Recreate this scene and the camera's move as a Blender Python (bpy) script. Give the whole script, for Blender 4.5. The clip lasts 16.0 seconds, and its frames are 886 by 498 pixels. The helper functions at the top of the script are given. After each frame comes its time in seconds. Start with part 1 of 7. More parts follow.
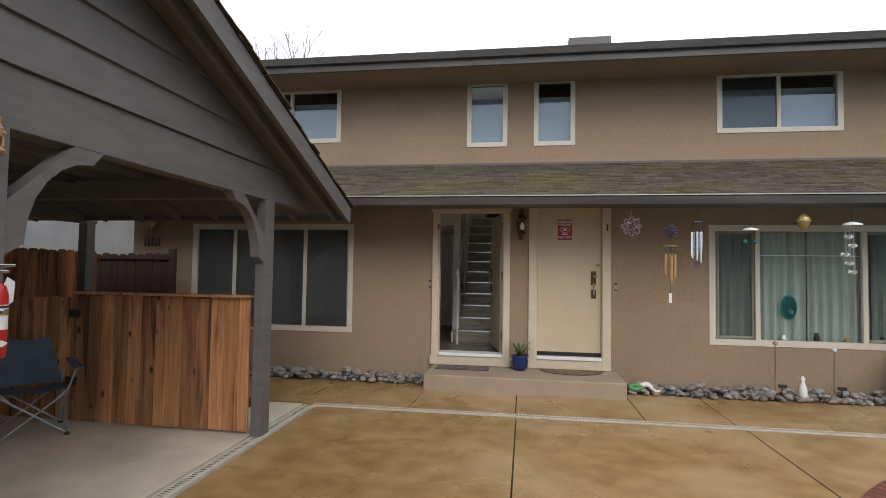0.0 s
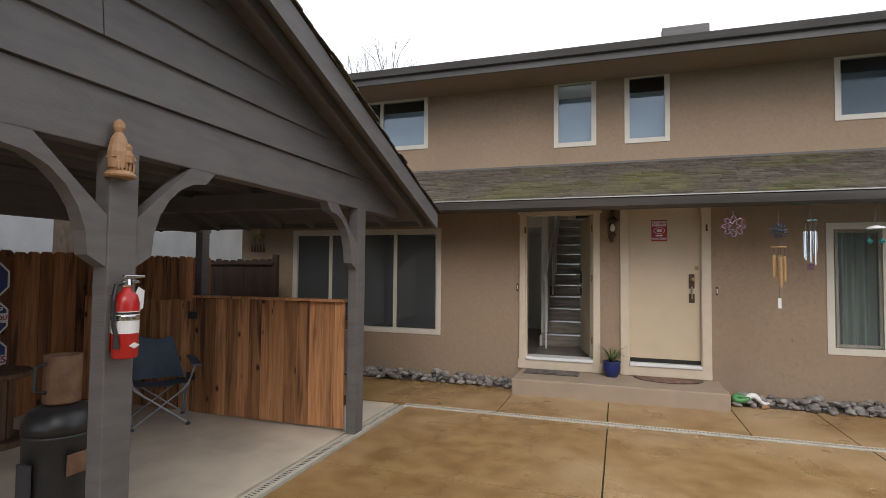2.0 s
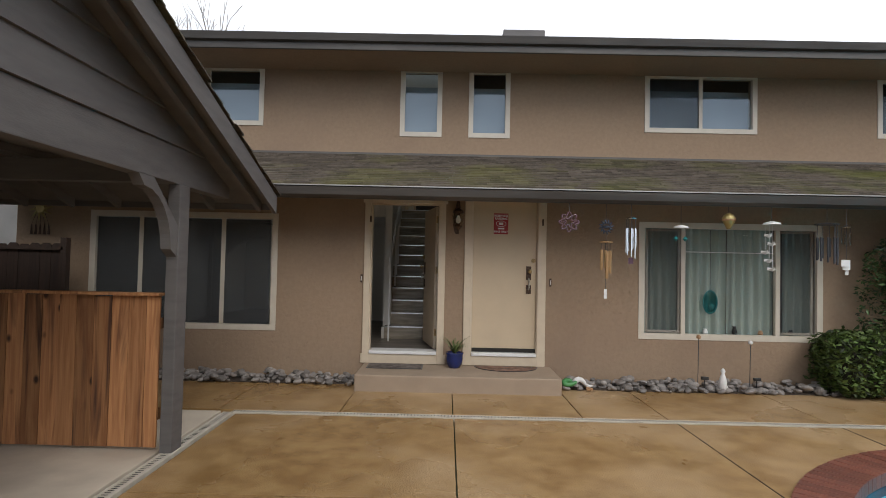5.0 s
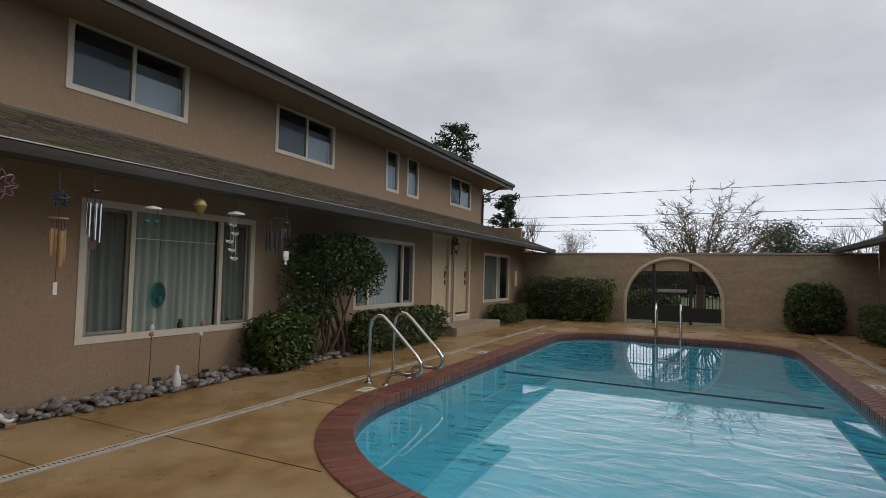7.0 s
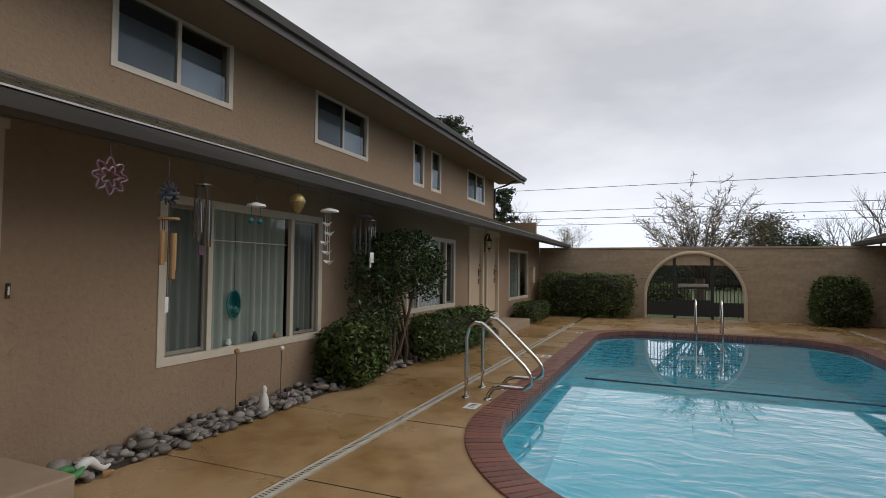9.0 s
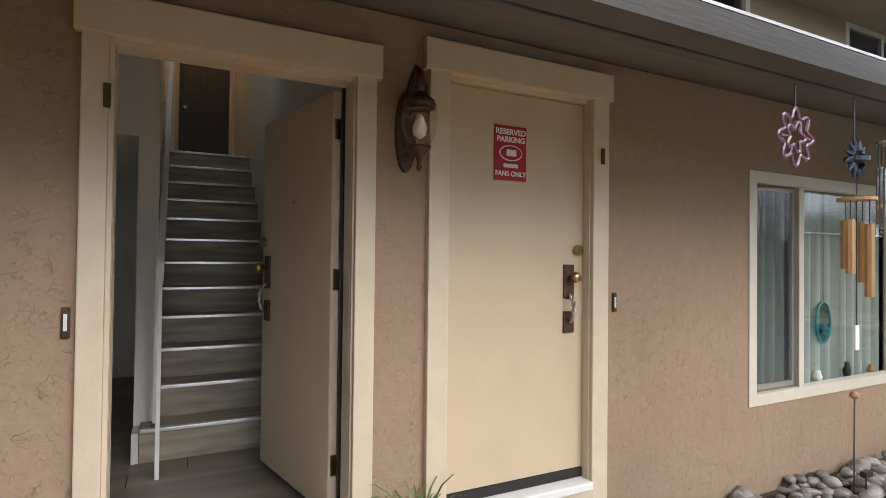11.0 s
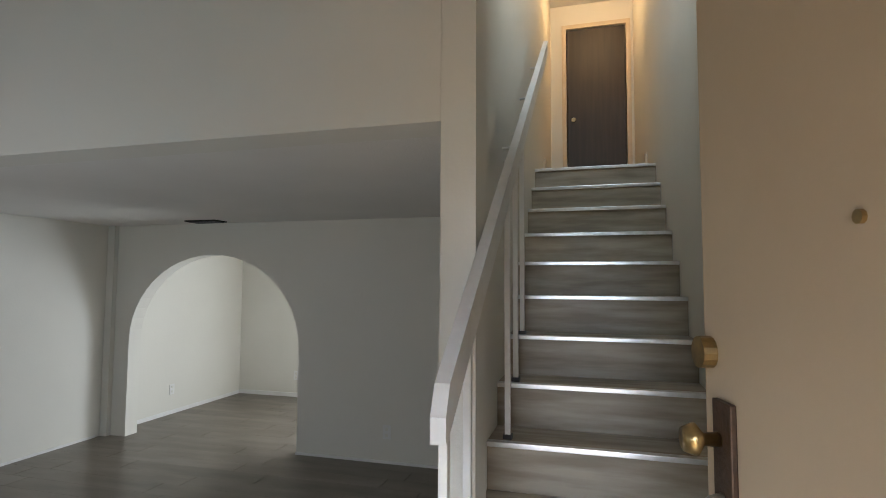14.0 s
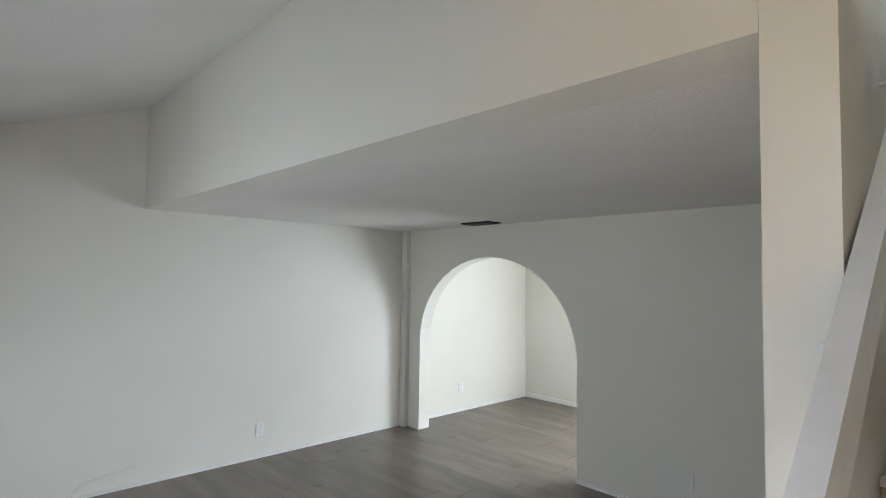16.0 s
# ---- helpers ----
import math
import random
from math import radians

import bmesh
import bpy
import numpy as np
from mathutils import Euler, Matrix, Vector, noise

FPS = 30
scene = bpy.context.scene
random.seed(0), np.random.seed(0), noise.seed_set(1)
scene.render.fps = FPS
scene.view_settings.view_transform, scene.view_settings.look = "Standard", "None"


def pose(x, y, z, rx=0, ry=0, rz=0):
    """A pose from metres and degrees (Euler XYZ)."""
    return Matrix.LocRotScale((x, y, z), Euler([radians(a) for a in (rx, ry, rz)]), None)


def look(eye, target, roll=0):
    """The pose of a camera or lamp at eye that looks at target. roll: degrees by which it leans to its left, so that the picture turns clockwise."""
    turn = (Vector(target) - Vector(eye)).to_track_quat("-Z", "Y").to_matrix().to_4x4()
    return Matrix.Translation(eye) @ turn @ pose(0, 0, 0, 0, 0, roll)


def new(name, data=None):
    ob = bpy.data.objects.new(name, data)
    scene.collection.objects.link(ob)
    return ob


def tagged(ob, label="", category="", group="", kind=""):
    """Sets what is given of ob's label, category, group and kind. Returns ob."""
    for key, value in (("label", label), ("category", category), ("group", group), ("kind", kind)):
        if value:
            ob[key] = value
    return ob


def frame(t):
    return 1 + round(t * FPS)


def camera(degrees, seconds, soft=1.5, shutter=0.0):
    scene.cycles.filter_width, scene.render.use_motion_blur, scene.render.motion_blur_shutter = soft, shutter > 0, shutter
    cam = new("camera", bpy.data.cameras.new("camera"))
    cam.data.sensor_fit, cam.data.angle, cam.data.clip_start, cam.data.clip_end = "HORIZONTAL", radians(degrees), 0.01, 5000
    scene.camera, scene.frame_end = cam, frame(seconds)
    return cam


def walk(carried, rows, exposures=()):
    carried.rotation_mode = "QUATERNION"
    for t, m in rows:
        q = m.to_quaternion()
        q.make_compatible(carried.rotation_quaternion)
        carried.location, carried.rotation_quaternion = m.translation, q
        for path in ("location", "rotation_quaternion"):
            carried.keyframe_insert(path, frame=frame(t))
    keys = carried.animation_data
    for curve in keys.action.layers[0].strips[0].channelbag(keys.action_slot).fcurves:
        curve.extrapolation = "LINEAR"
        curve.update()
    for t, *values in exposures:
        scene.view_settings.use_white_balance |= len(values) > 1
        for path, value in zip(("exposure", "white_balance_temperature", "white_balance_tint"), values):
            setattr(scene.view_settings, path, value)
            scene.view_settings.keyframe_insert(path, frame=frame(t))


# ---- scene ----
cam = camera(79.33, 16.0, soft=0.85)
PATH = [
    (0.0, pose(0.603, -7.696, 1.560, 92.31, -0.86, 8.74)),
    (0.5, pose(0.598, -7.698, 1.608, 92.12, -1.04, 7.97)),
    (1.0, pose(0.601, -7.710, 1.607, 92.28, -1.06, 7.66)),
    (1.5, pose(0.603, -7.719, 1.597, 92.35, -0.92, 11.18)),
    (2.0, pose(0.644, -7.732, 1.601, 92.27, -0.57, 18.28)),
    (2.5, pose(0.665, -7.731, 1.575, 92.31, -0.51, 27.01)),
    (3.0, pose(0.668, -7.714, 1.575, 92.03, -0.78, 33.72)),
    (3.2, pose(0.662, -7.673, 1.544, 92.13, -1.01, 35.19)),
    (5.3, pose(0.284, -7.298, 1.594, 91.70, -1.71, -10.53)),
    (5.5, pose(0.166, -7.203, 1.572, 92.13, -2.08, -18.51)),
    (6.0, pose(-0.182, -6.820, 1.500, 93.50, -2.52, -38.66)),
    (6.5, pose(-0.338, -6.518, 1.471, 93.24, -1.98, -53.43)),
    (7.0, pose(-0.406, -6.124, 1.473, 92.74, -1.27, -63.85)),
    (7.5, pose(-0.437, -5.678, 1.483, 92.35, -0.92, -71.68)),
    (8.0, pose(-0.408, -5.246, 1.472, 91.94, -0.49, -74.79)),
    (8.5, pose(-0.420, -4.797, 1.521, 91.82, -0.50, -72.86)),
    (9.0, pose(-0.464, -4.307, 1.545, 92.20, -0.54, -67.32)),
    (9.5, pose(-0.470, -3.805, 1.540, 92.20, -0.45, -58.30)),
    (10.0, pose(-0.474, -3.325, 1.560, 92.14, -0.27, -46.57)),
    (10.2, pose(-0.484, -3.115, 1.611, 91.58, -0.76, -42.38)),
    (12.3, pose(-0.211, -1.206, 1.616, 92.49, 1.15, -3.88)),
    (12.5, pose(-0.196, -1.046, 1.639, 92.67, 1.03, -1.11)),
    (13.0, pose(-0.186, -0.649, 1.675, 93.07, 0.30, 3.90)),
    (13.5, pose(-0.207, -0.348, 1.782, 93.56, -0.24, 8.55)),
    (14.0, pose(-0.160, -0.129, 1.819, 93.66, -0.31, 15.53)),
    (14.5, pose(-0.175, 0.029, 1.806, 93.47, -0.86, 26.02)),
    (15.0, pose(-0.303, 0.202, 1.816, 92.80, -1.64, 35.48)),
    (15.5, pose(-0.360, 0.275, 1.911, 92.58, -1.56, 42.82)),
    (16.0, pose(-0.332, 0.474, 1.901, 92.83, -0.83, 46.67)),
]
# seconds, stops of exposure, kelvin, tint
EXPOSURES = [(0.0, 0.75, 6500, 10), (1.5, 0.65, 6500, 10), (3.2, 1.28, 6500, 10), (5.3, 0.4, 6500, 10), (6.0, 0.08, 6600, 10), (7.0, -0.22, 6750, 10),
             (8.5, -0.17, 6800, 10), (9.2, -0.02, 6750, 10), (10.2, 0.68, 6600, 10), (12.3, 2.52, 6050, 9), (12.6, 2.66, 6000, 9), (13.0, 2.85, 5950, 8),
             (13.5, 2.97, 5900, 7), (14.0, 3.35, 5950, 6), (14.5, 3.65, 5850, 6), (15.0, 3.85, 5800, 5), (16.0, 4.08, 5750, 5)]
walk(cam, PATH, EXPOSURES)

# ---- light: an overcast sky and a very soft sun ----
world = bpy.data.worlds.new("overcast_sky")
scene.world = world
world.use_nodes = True
wn, wl = world.node_tree.nodes, world.node_tree.links
wn.clear()
w_out = wn.new("ShaderNodeOutputWorld")
w_bg = wn.new("ShaderNodeBackground")
w_sky = wn.new("ShaderNodeTexSky")
w_sky.sky_type = "NISHITA"
w_sky.sun_disc = False
w_sky.air_density, w_sky.dust_density = 0.3, 0.0
w_sky.sun_elevation = radians(36)
w_sky.sun_rotation = radians(157)
w_skybg = wn.new("ShaderNodeBackground")
w_skybg.inputs["Strength"].default_value = 0.05
wl.new(w_sky.outputs[0], w_skybg.inputs["Color"])
w_tc = wn.new("ShaderNodeTexCoord")
w_map = wn.new("ShaderNodeMapping")
w_map.inputs["Scale"].default_value = (1.0, 1.0, 2.6)
wl.new(w_tc.outputs["Generated"], w_map.inputs[0])
w_noise = wn.new("ShaderNodeTexNoise")
w_noise.inputs["Scale"].default_value = 1.7
w_noise.inputs["Detail"].default_value = 6
w_noise.inputs["Roughness"].default_value = 0.52
wl.new(w_map.outputs[0], w_noise.inputs["Vector"])
w_ramp = wn.new("ShaderNodeValToRGB")
w_ramp.color_ramp.elements[0].position = 0.34
w_ramp.color_ramp.elements[0].color = (0.50, 0.51, 0.53, 1)
w_ramp.color_ramp.elements[1].position = 0.68
w_ramp.color_ramp.elements[1].color = (0.80, 0.81, 0.83, 1)
wl.new(w_noise.outputs[0], w_ramp.inputs[0])
wl.new(w_ramp.outputs[0], w_bg.inputs["Color"])
w_bg.inputs["Strength"].default_value = 1.12
w_add = wn.new("ShaderNodeAddShader")
wl.new(w_bg.outputs[0], w_add.inputs[0])
wl.new(w_skybg.outputs[0], w_add.inputs[1])
wl.new(w_add.outputs[0], w_out.inputs["Surface"])

sun = new("sun", bpy.data.lights.new("sun", "SUN"))
sun.data.energy, sun.data.angle, sun.data.color = 0.88, radians(32), (1.0, 0.97, 0.92)
sun.matrix_world = look((8, -19, 15), (0, 0, 0))


# ---- materials ----
def mat(name, base, rough=0.7, metal=0.0, second=None, scale=6.0, stretch=(1, 1, 1), bump=0.0, bump_scale=60.0,
        stain=None, stain_scale=0.7, stain_at=(0.5, 0.75), each=0.0, island=0.0, spec=0.5, rough_var=0.0, emit=0.0):
    """Painted, mineral or wooden surface: base colour mixed with a second one by fine noise, broad stains, relief."""
    m = bpy.data.materials.new(name)
    m.use_nodes = True
    n, l = m.node_tree.nodes, m.node_tree.links
    p = n["Principled BSDF"]
    p.inputs["Roughness"].default_value = rough
    p.inputs["Metallic"].default_value = metal
    p.inputs["Specular IOR Level"].default_value = spec
    tc = n.new("ShaderNodeTexCoord")
    mp = n.new("ShaderNodeMapping")
    mp.inputs["Scale"].default_value = stretch
    l.new(tc.outputs["Object"], mp.inputs[0])
    rgb = n.new("ShaderNodeRGB")
    rgb.outputs[0].default_value = (*base, 1)
    col = rgb.outputs[0]

    def mixed(fac, a, colour):
        mx = n.new("ShaderNodeMix")
        mx.data_type = "RGBA"
        l.new(fac, mx.inputs[0])
        l.new(a, mx.inputs[6])
        mx.inputs[7].default_value = (*colour, 1)
        return mx.outputs[2]

    def noise_ramp(sc, lo, hi, detail=6):
        t = n.new("ShaderNodeTexNoise")
        t.inputs["Scale"].default_value = sc
        t.inputs["Detail"].default_value = detail
        l.new(mp.outputs[0], t.inputs["Vector"])
        r = n.new("ShaderNodeMapRange")
        r.inputs[1].default_value, r.inputs[2].default_value = lo, hi
        l.new(t.outputs[0], r.inputs[0])
        return r.outputs[0]

    if second:
        col = mixed(noise_ramp(scale, 0.35, 0.65), col, second)
    if stain:
        col = mixed(noise_ramp(stain_scale, *stain_at), col, stain)
    if each or island:
        src = n.new("ShaderNodeObjectInfo").outputs["Random"] if each else n.new("ShaderNodeNewGeometry").outputs["Random Per Island"]
        r = n.new("ShaderNodeMapRange")
        k = each or island
        r.inputs[3].default_value, r.inputs[4].default_value = 1 - k, 1 + k
        l.new(src, r.inputs[0])
        hs = n.new("ShaderNodeHueSaturation")
        l.new(r.outputs[0], hs.inputs["Value"])
        l.new(col, hs.inputs["Color"])
        col = hs.outputs[0]
    l.new(col, p.inputs["Base Color"])
    if rough_var:
        r = n.new("ShaderNodeMapRange")
        r.inputs[3].default_value, r.inputs[4].default_value = rough - rough_var, rough + rough_var
        l.new(noise_ramp(stain_scale * 1.3, 0.38, 0.62), r.inputs[0])
        l.new(r.outputs[0], p.inputs["Roughness"])
    if bump:
        b = n.new("ShaderNodeBump")
        b.inputs["Strength"].default_value = bump
        b.inputs["Distance"].default_value = 0.01
        t = n.new("ShaderNodeTexNoise")
        t.inputs["Scale"].default_value = bump_scale
        t.inputs["Detail"].default_value = 5
        l.new(mp.outputs[0], t.inputs["Vector"])
        l.new(t.outputs[0], b.inputs["Height"])
        l.new(b.outputs[0], p.inputs["Normal"])
    if emit:
        l.new(col, p.inputs["Emission Color"])
        p.inputs["Emission Strength"].default_value = emit
    return m


def glass(name, tint=(1, 1, 1), rough=0.0, f0=0.04, sheen=(1, 1, 1)):
    """Clear sheet: see-through, with a mirror reflection that grows towards grazing angles."""
    m = bpy.data.materials.new(name)
    m.use_nodes = True
    n, l = m.node_tree.nodes, m.node_tree.links
    n.clear()
    out = n.new("ShaderNodeOutputMaterial")
    tr = n.new("ShaderNodeBsdfTransparent")
    tr.inputs[0].default_value = (*tint, 1)
    gl = n.new("ShaderNodeBsdfGlossy")
    gl.inputs["Roughness"].default_value = rough
    gl.inputs["Color"].default_value = (*sheen, 1)
    lw = n.new("ShaderNodeLayerWeight")
    lw.inputs["Blend"].default_value = 0.5
    pw = n.new("ShaderNodeMath")
    pw.operation = "POWER"
    pw.inputs[1].default_value = 4.5
    l.new(lw.outputs["Facing"], pw.inputs[0])
    mr = n.new("ShaderNodeMapRange")
    mr.inputs[3].default_value, mr.inputs[4].default_value = f0, 1.0
    l.new(pw.outputs[0], mr.inputs[0])
    mx = n.new("ShaderNodeMixShader")
    l.new(mr.outputs[0], mx.inputs[0])
    l.new(tr.outputs[0], mx.inputs[1])
    l.new(gl.outputs[0], mx.inputs[2])
    l.new(mx.outputs[0], out.inputs[0])
    return m


STUCCO = mat("tan_stucco", (0.335, 0.24, 0.163), 0.9, second=(0.312, 0.223, 0.152), scale=16.0, bump=0.9, bump_scale=24,
             stain=(0.27, 0.19, 0.135), stain_scale=0.8, stain_at=(0.5, 0.85), spec=0.2)


def trowelled(m, cell=20.0, depth=0.0035):
    """Skip-trowel stucco: wandering shallow grooves in patches, over the fine relief of the surface."""
    n, l = m.node_tree.nodes, m.node_tree.links
    p = n["Principled BSDF"]
    tc = n.new("ShaderNodeTexCoord")
    warp = n.new("ShaderNodeTexNoise")
    warp.inputs["Scale"].default_value = 9.0
    warp.inputs["Detail"].default_value = 4
    l.new(tc.outputs["Object"], warp.inputs["Vector"])
    mv = n.new("ShaderNodeVectorMath")
    mv.operation = "MULTIPLY_ADD"
    l.new(warp.outputs["Color"], mv.inputs[0])
    mv.inputs[1].default_value = (0.24, 0.24, 0.24)
    l.new(tc.outputs["Object"], mv.inputs[2])
    vo = n.new("ShaderNodeTexVoronoi")
    vo.feature = "DISTANCE_TO_EDGE"
    vo.inputs["Scale"].default_value = cell
    flat = n.new("ShaderNodeMapping")
    flat.inputs["Scale"].default_value = (0.75, 0.75, 1.5)
    l.new(mv.outputs[0], flat.inputs[0])
    l.new(flat.outputs[0], vo.inputs["Vector"])
    edge = n.new("ShaderNodeMapRange")
    edge.inputs[1].default_value, edge.inputs[2].default_value = 0.0, 0.03
    edge.inputs[3].default_value, edge.inputs[4].default_value = 1.0, 0.0
    l.new(vo.outputs["Distance"], edge.inputs[0])
    patch = n.new("ShaderNodeTexNoise")
    patch.inputs["Scale"].default_value = 14.0
    patch.inputs["Detail"].default_value = 6
    l.new(tc.outputs["Object"], patch.inputs["Vector"])
    pr = n.new("ShaderNodeMapRange")
    pr.inputs[1].default_value, pr.inputs[2].default_value = 0.47, 0.60
    l.new(patch.outputs[0], pr.inputs[0])
    groove = n.new("ShaderNodeMath")
    groove.operation = "MULTIPLY"
    l.new(edge.outputs[0], groove.inputs[0])
    l.new(pr.outputs[0], groove.inputs[1])
    b = n.new("ShaderNodeBump")
    b.invert = True
    b.inputs["Strength"].default_value = 0.9
    b.inputs["Distance"].default_value = depth
    l.new(groove.outputs[0], b.inputs["Height"])
    was = p.inputs["Normal"].links[0].from_socket
    l.new(was, b.inputs["Normal"])
    l.new(b.outputs[0], p.inputs["Normal"])


trowelled(STUCCO)
CREAM = mat("cream_paint", (0.60, 0.50, 0.37), 0.55, second=(0.56, 0.46, 0.34), scale=9, bump=0.12, bump_scale=90)
DOOR_PAINT = mat("cream_door_paint", (0.56, 0.44, 0.30), 0.5, second=(0.52, 0.41, 0.28), scale=3, bump=0.06, bump_scale=40)
VINYL = mat("almond_vinyl", (0.62, 0.56, 0.46), 0.4, second=(0.58, 0.52, 0.43), scale=8)
CHARCOAL = mat("charcoal_wood_paint", (0.130, 0.119, 0.113), 0.65, second=(0.108, 0.099, 0.094), scale=4, stretch=(1, 1, 5),
               bump=0.2, bump_scale=25, stain=(0.14, 0.128, 0.12), stain_scale=1.5)
GUTTER = mat("brown_grey_fascia", (0.050, 0.043, 0.038), 0.5, second=(0.070, 0.061, 0.054), scale=3, stretch=(0.4, 1, 4), stain=(0.10, 0.088, 0.078), stain_scale=1.6, stain_at=(0.56, 0.74), bump=0.15, bump_scale=20)
EDGE_METAL = mat("drip_edge_metal", (0.46, 0.45, 0.44), 0.45, metal=0.6, second=(0.36, 0.35, 0.34), scale=5)
SHINGLE = mat("weathered_shingle", (0.115, 0.095, 0.075), 0.95, second=(0.075, 0.062, 0.05), scale=14, bump=0.5, bump_scale=90,
              stain=(0.115, 0.108, 0.04), stain_scale=0.8, stain_at=(0.46, 0.7), each=0.25, spec=0.15)
SHINGLE_FAR = mat("weathered_shingle_far", (0.115, 0.095, 0.075), 0.95, second=(0.075, 0.062, 0.05), scale=14, bump=0.5, bump_scale=90,
                  stain=(0.10, 0.10, 0.035), stain_scale=0.7, stain_at=(0.5, 0.72), island=0.3, spec=0.15)
CONCRETE_WET = mat("stained_wet_concrete", (0.37, 0.228, 0.094), 0.32, second=(0.25, 0.138, 0.048), scale=4.2, bump=0.5, bump_scale=75,
                   stain=(0.46, 0.31, 0.165), stain_scale=0.6, stain_at=(0.46, 0.66), rough_var=0.12)
CONCRETE = mat("dry_grey_concrete", (0.61, 0.52, 0.405), 0.65, second=(0.50, 0.42, 0.325), scale=2.2, bump=0.15, bump_scale=100,
               stain=(0.36, 0.295, 0.23), stain_scale=0.9, stain_at=(0.52, 0.75), rough_var=0.1)
STEP_CONCRETE = mat("tan_step_concrete", (0.37, 0.28, 0.20), 0.75, second=(0.33, 0.25, 0.18), scale=4, bump=0.25, bump_scale=90)
DRAIN = mat("white_drain_grating", (0.62, 0.56, 0.46), 0.5, second=(0.5, 0.44, 0.36), scale=8)
SLOT = mat("dark_slot", (0.02, 0.018, 0.015), 0.9)
BRICK = mat("red_coping_brick", (0.21, 0.070, 0.042), 0.42, second=(0.16, 0.055, 0.036), scale=20, bump=0.25, bump_scale=80, each=0.22)
PLASTER = mat("pool_plaster", (0.15, 0.60, 0.72), 0.7, second=(0.13, 0.56, 0.69), scale=2, stain=(0.20, 0.65, 0.75), stain_scale=0.5)
TILE_BLUE = mat("navy_waterline_tile", (0.012, 0.035, 0.075), 0.2, second=(0.02, 0.06, 0.11), scale=30)
STEEL = mat("polished_stainless", (0.62, 0.62, 0.60), 0.14, metal=1.0)
BLOCK = mat("tan_slump_block", (0.45, 0.345, 0.24), 0.85, second=(0.39, 0.295, 0.20), scale=8, bump=0.3, bump_scale=60, each=0.08, spec=0.2)
BLOCK_FAR = mat("tan_slump_block_far", (0.45, 0.345, 0.24), 0.85, second=(0.39, 0.295, 0.20), scale=8, bump=0.3, bump_scale=60, island=0.08, spec=0.2)
IRON = mat("black_iron", (0.012, 0.012, 0.013), 0.45, second=(0.02, 0.02, 0.02), scale=20)


def plank_wood(name, light, dark, knot, stain, each, rough=0.65):
    """Rough-sawn fence boards: wandering grain, knots and water streaks, each board of its own tone."""
    m = bpy.data.materials.new(name)
    m.use_nodes = True
    n, l = m.node_tree.nodes, m.node_tree.links
    p = n["Principled BSDF"]
    p.inputs["Roughness"].default_value = rough
    p.inputs["Specular IOR Level"].default_value = 0.3
    tc, info = n.new("ShaderNodeTexCoord"), n.new("ShaderNodeObjectInfo")
    off = n.new("ShaderNodeMath")
    off.operation = "MULTIPLY"
    off.inputs[1].default_value = 53.0
    l.new(info.outputs["Random"], off.inputs[0])
    add = n.new("ShaderNodeVectorMath")
    add.operation = "ADD"
    l.new(tc.outputs["Object"], add.inputs[0])
    l.new(off.outputs[0], add.inputs[1])

    def field(kind, stretch, scale, lo, hi, warp=0.0):
        mp = n.new("ShaderNodeMapping")
        mp.inputs["Scale"].default_value = stretch
        l.new(add.outputs[0], mp.inputs[0])
        t = n.new("ShaderNodeTexNoise" if kind == "noise" else "ShaderNodeTexVoronoi")
        t.inputs["Scale"].default_value = scale
        if kind == "noise":
            t.inputs["Detail"].default_value = 7
            t.inputs["Distortion"].default_value = warp
        l.new(mp.outputs[0], t.inputs["Vector"])
        r = n.new("ShaderNodeMapRange")
        r.inputs[1].default_value, r.inputs[2].default_value = lo, hi
        l.new(t.outputs[0], r.inputs[0])
        return r.outputs[0]

    def mixed(fac, a, colour):
        mx = n.new("ShaderNodeMix")
        mx.data_type = "RGBA"
        l.new(fac, mx.inputs[0])
        l.new(a, mx.inputs[6])
        mx.inputs[7].default_value = (*colour, 1)
        return mx.outputs[2]

    rgb = n.new("ShaderNodeRGB")
    rgb.outputs[0].default_value = (*light, 1)
    grain = field("noise", (9, 9, 0.5), 3.0, 0.32, 0.72, 0.9)
    col = mixed(grain, rgb.outputs[0], dark)
    col = mixed(field("noise", (6, 6, 0.5), 1.5, 0.54, 0.68, 0.6), col, stain)
    col = mixed(field("cell", (1, 1, 0.6), 5.2, 0.15, 0.07), col, knot)
    r = n.new("ShaderNodeMapRange")
    r.inputs[3].default_value, r.inputs[4].default_value = 1 - each, 1 + each
    l.new(info.outputs["Random"], r.inputs[0])
    hs = n.new("ShaderNodeHueSaturation")
    l.new(r.outputs[0], hs.inputs["Value"])
    l.new(col, hs.inputs["Color"])
    l.new(hs.outputs[0], p.inputs["Base Color"])
    b = n.new("ShaderNodeBump")
    b.inputs["Strength"].default_value, b.inputs["Distance"].default_value = 0.5, 0.004
    l.new(grain, b.inputs["Height"])
    l.new(b.outputs[0], p.inputs["Normal"])
    return m


